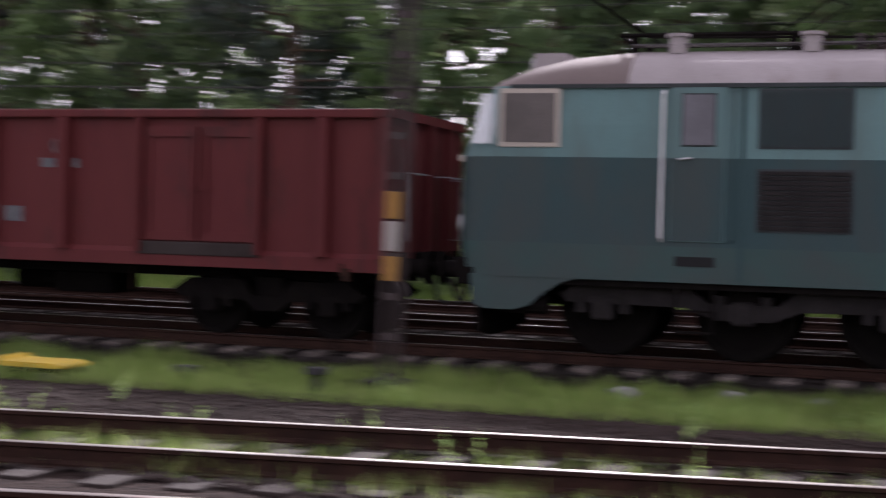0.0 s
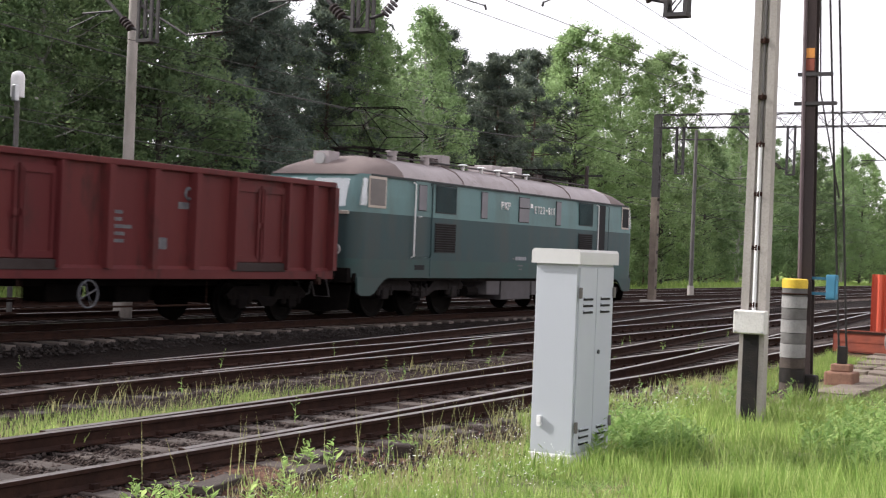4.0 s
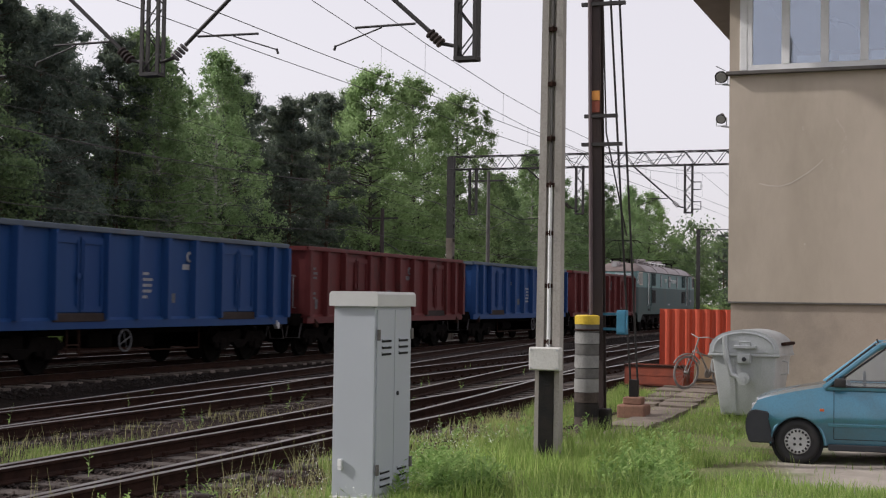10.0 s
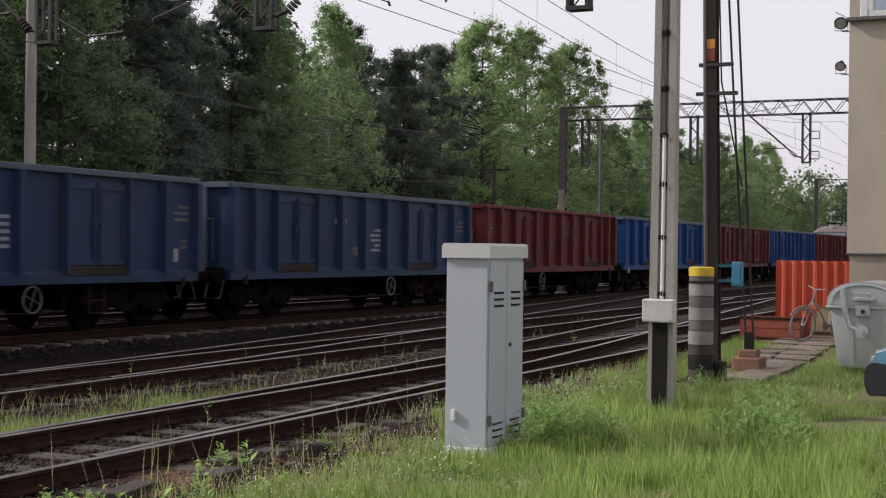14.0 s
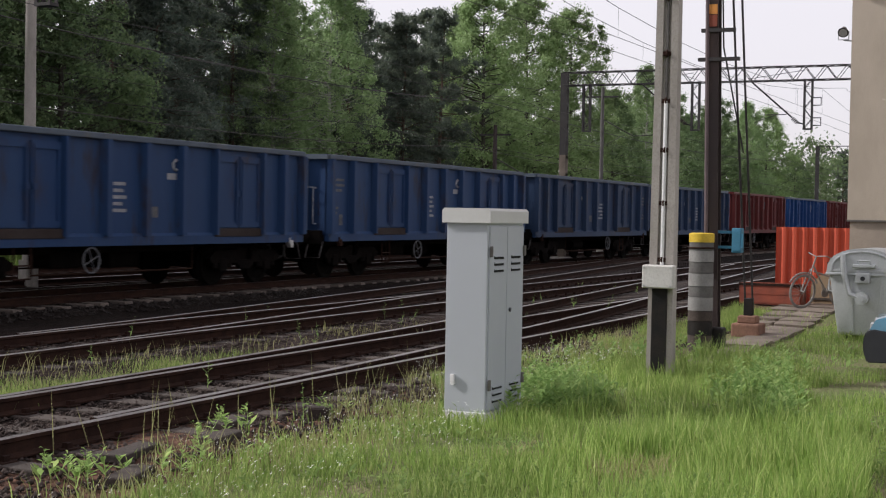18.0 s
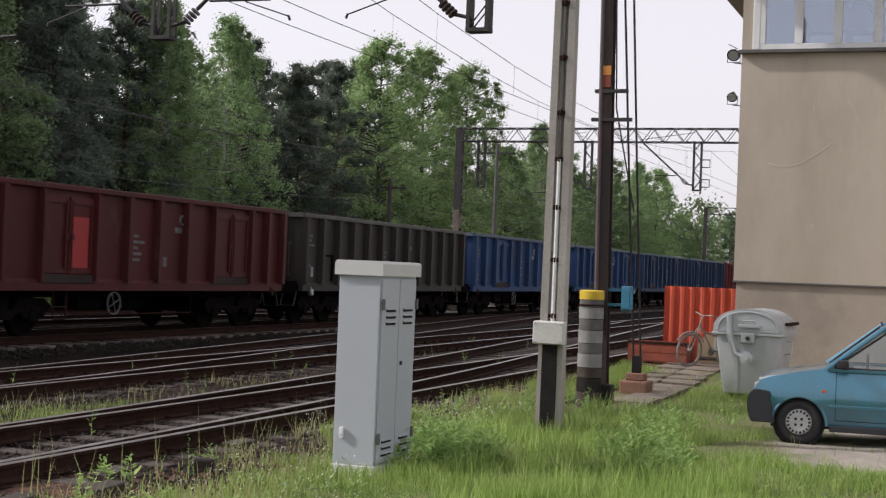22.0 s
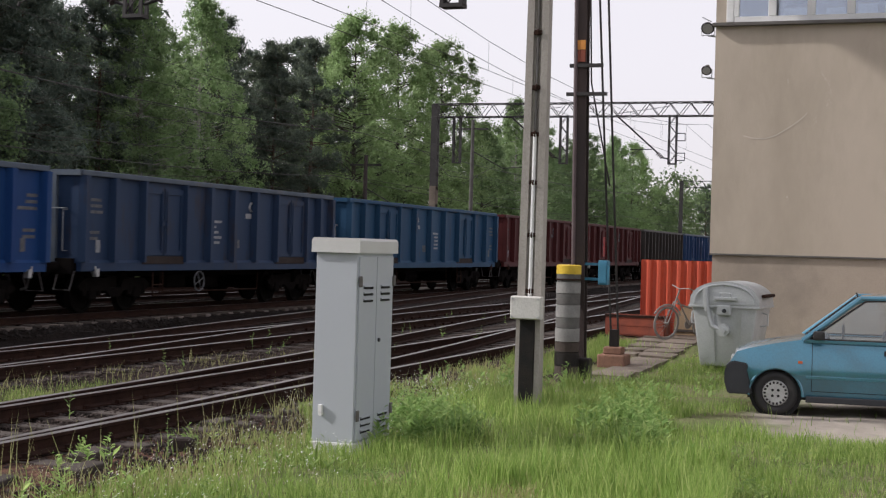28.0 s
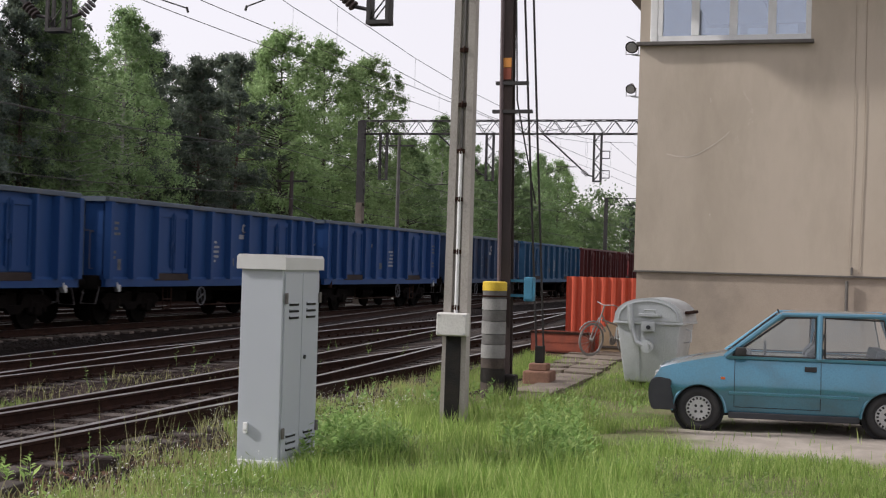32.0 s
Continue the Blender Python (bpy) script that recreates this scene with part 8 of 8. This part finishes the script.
def weeds(name, label, spots, h, seed, mat=M_WEED, leaf=1.0):
    """Upright weeds: stems with pairs of narrow leaves."""
    r = np.random.RandomState(seed)
    Vs, Fs, Ns, base = [], [], [], 0
    for (x, y, k) in spots:
        z = ground_z(x, y)
        for _ in range(k):
            sx, sy = x + r.normal() * 0.12, y + r.normal() * 0.12
            hh = h * r.uniform(0.5, 1.1)
            dx, dy = r.normal() * 0.08, r.normal() * 0.08
            st = np.array([[sx - 0.006, sy, z], [sx + 0.006, sy, z], [sx + dx, sy + dy, z + hh]])
            Vs.append(st)
            Fs += [base, base + 1, base + 2]
            Ns.append(3)
            base += 3
            for j in range(9):
                f = 0.15 + 0.85 * j / 9
                a = r.uniform(0, 2 * np.pi)
                ln = (0.17 * (1.15 - f) * r.uniform(0.6, 1.3) + 0.03) * leaf
                c = np.array([sx + dx * f, sy + dy * f, z + hh * f])
                d = np.array([np.cos(a), np.sin(a), r.uniform(0.3, 1.3)])
                s = np.array([-np.sin(a), np.cos(a), 0]) * ln * 0.2
                Vs.append(np.array([c, c + d * ln * 0.5 + s * 1.25, c + d * ln - [0, 0, 0.02], c + d * ln * 0.5 - s]))
                Fs += [base, base + 1, base + 2, base + 3]
                Ns.append(4)
                base += 4
    tagged(new(name, mesh_np(name, np.concatenate(Vs), np.array(Fs), np.array(Ns), mat)), label, "weeds", kind="stuff")


wr_ = random.Random(9)


def around(patches):
    """Plant spots scattered round patch centres (x, y, radius, how many, stems each)."""
    return [(wr_.gauss(x, q), wr_.gauss(y, q * 0.8), k) for x, y, q, n, k in patches for _ in range(n)]


weeds("weeds", "tall leafy weeds round the cabinet and the pole", around(((14.0, 5.15, 0.34, 40, 4), (12.9, 4.6, 0.28, 24, 4), (14.7, 3.25, 0.30, 26, 4), (13.1, 2.75, 0.24, 18, 4), (17.3, 3.35, 0.4, 12, 3),
                                                                          (17.6, 5.9, 0.3, 8, 2), (18.4, 4.9, 0.3, 6, 2))), 0.40, 1, M_WEED_DEEP, 0.62)
weeds("weeds", "broad-leaved weeds on the bare earth by the rail", around(((7.75, 6.3, 0.10, 4, 3), (9.85, 6.55, 0.08, 3, 2), (8.35, 5.95, 0.12, 4, 2), (11.3, 6.3, 0.10, 2, 2), (9.2, 5.9, 0.12, 3, 2))), 0.24, 11, M_WEED, 0.5)
weeds("weeds", "low leafy weeds in the foreground grass", [(wr_.uniform(7.5, 13.0), wr_.uniform(1.0, 5.6), 3) for _ in range(60)], 0.26, 6, M_WEED, 0.42)
weeds("weeds", "weeds growing between the rails", [(wr_.uniform(8, 34), wr_.choice([9.4, 10.0, 10.6, 11.6, 13.4, 8.6, 6.6]) + wr_.uniform(-0.4, 0.4), 1) for _ in range(34)], 0.40, 2, M_WEED_DEEP, 0.36)
weeds("weeds", "weeds beside the second track", [(wr_.uniform(-10, 6), wr_.choice([10.0, 10.6, 12.0, 13.6, 14.4]) + wr_.uniform(-0.4, 0.4), 3) for _ in range(45)], 0.34, 3, M_WEED, 0.42)
weeds("dry_stalks", "dry pale stalks beside the near rail", [(wr_.uniform(8.5, 14.5), wr_.uniform(6.3, 7.0), 1) for _ in range(34)], 0.50, 4, M_GRASS_DRY, 0.09)


def flowers(name, label, area, count, seed, keep):
    """Tiny white flower heads on the bank, each a small tilted star, as one mesh."""
    r = np.random.RandomState(seed)
    x, y = r.uniform(area[0], area[1], count), r.uniform(area[2], area[3], count)
    ok = np.array([keep(a, b) for a, b in zip(x, y)])
    x, y = x[ok], y[ok]
    n = len(x)
    c = np.stack([x, y, np.array([ground_z(a, b) for a, b in zip(x, y)]) + r.uniform(0.05, 0.24, n)], 1)
    a = r.uniform(0, 6.28, n)[:, None] + np.arange(6)[None] * (math.pi / 3)
    q = (0.004 + 0.005 * r.rand(n))[:, None]
    ring_ = np.stack([np.cos(a) * q, np.sin(a) * q, np.cos(a + 1) * q * 0.7], -1) + c[:, None]
    tagged(new(name, mesh_np(name, ring_.reshape(-1, 3), np.arange(6 * n), np.full(n, 6), M_PETAL)), label, "flowers", kind="stuff")


flowers("wild_flowers", "tiny white flowers scattered on the bank", (6.5, 18.0, 3.5, 7.2), 4600, 3, lambda x, y: grass_edge(x) - 1.3 < y < grass_edge(x) + 0.25)
flowers("wild_flowers", "tiny white flowers between the tracks", (2.0, 16.0, 9.3, 10.7), 500, 4, lambda x, y: True)
stump = thing("buried_stump", "dark weathered wooden stub in the bare earth", "stub", pose(11.08, 6.36, -0.24, 0, 4, 20))
part("block", B(-0.11, 0.11, -0.10, 0.10, 0.0, 0.15, 0.025), M_SLEEPER_OILY, stump)
for x, y, rz, ln in ((8.6, 6.55, 14, 0.7), (9.6, 6.42, 8, 0.55), (10.2, 6.75, 12, 0.6), (8.0, 6.1, 20, 0.6), (12.6, 6.85, 6, 0.5)):
    plank = solid("old_plank", B(-ln / 2, ln / 2, -0.09, 0.09, -0.03, 0.035, 0.012), M_SLEEPER, "weathered plank lying in the bare earth", "plank", "loose planks by the rail")
    plank.matrix_basis = pose(x, y, ground_z(x, y) + 0.02, 2, 1, rz)


def gravel(name, label, area, count, size, seed, keep=None, mat=M_STONE):
    """Loose ballast stones, each an uneven little block, as one mesh."""
    r = np.random.RandomState(seed)
    x, y = r.uniform(area[0], area[1], count), r.uniform(area[2], area[3], count)
    if keep is not None:
        ok = np.array([keep(a, b) for a, b in zip(x, y)])
        x, y = x[ok], y[ok]
    n = len(x)
    z = np.array([ground_z(a, b) for a, b in zip(x, y)])
    base = np.array([(1, 0, 0), (-1, 0, 0), (0, 1, 0), (0, -1, 0), (0, 0, 1), (0, 0, -1)], float)
    s = size * (0.5 + r.rand(n))
    V = base[None] * (0.6 + 0.8 * r.rand(n, 6, 1)) + r.normal(size=(n, 6, 3)) * 0.22
    V = V * s[:, None, None] * [1, 1, 0.7]
    a = r.uniform(0, 6.28, n)
    ca, sa = np.cos(a)[:, None], np.sin(a)[:, None]
    V = np.stack([V[..., 0] * ca - V[..., 1] * sa, V[..., 0] * sa + V[..., 1] * ca, V[..., 2]], -1) + np.stack([x, y, z + 0.01], 1)[:, None]
    tri = np.array([(0, 2, 4), (2, 1, 4), (1, 3, 4), (3, 0, 4), (2, 0, 5), (1, 2, 5), (3, 1, 5), (0, 3, 5)])
    F = (np.arange(n)[:, None, None] * 6 + tri[None]).ravel()
    return tagged(new(name, mesh_np(name, V.reshape(-1, 3), F, np.full(n * 8, 3), mat)), label, "ballast", kind="stuff")


gravel("ballast_stones", "brown ballast stones between the near rails", (4.0, 26, 6.0, 10.2), 24000, 0.021, 1)
gravel("ballast_stones", "brown ballast stones under the second track", (-10, 26, 10.2, 13.8), 16000, 0.024, 2)
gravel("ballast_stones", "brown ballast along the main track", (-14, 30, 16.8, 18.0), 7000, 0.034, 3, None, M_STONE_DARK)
gravel("ballast_stones", "stones spilled on the grassy bank", (10, 26, 5.5, 6.8), 2500, 0.024, 4)
gravel("ballast_stones", "ballast at the near rail", (-10, 8, 8.5, 10.2), 7000, 0.032, 5)


def motions():
    """The train rolls past at a nearly even pace."""
    ahead = ((0.0, -0.28), (1.0, 0.0), (2.0, 0.0), (4.0, 0.0), (6.0, 0.1), (8.0, 0.5), (10.0, 0.7), (12.0, 0.75), (14.0, 0.55), (16.0, 0.3), (18.0, 0.15),
             (20.0, 0.05), (22.0, -0.05), (24.0, -0.25), (26.0, -0.35), (28.0, -0.4), (30.0, -0.65), (32.0, -0.9))
    walk(LOCO, [(t, pose(-6.2 + SPEED * t + d, T_MAIN, 0)) for t, d in ahead])
    for i, (w, x) in enumerate(TRAIN):
        turn = 180 if i in FLIPPED else 0
        walk(w, [(t, pose(x + SPEED * t + d, T_MAIN, 0, 0, 0, turn)) for t, d in ahead])


motions()
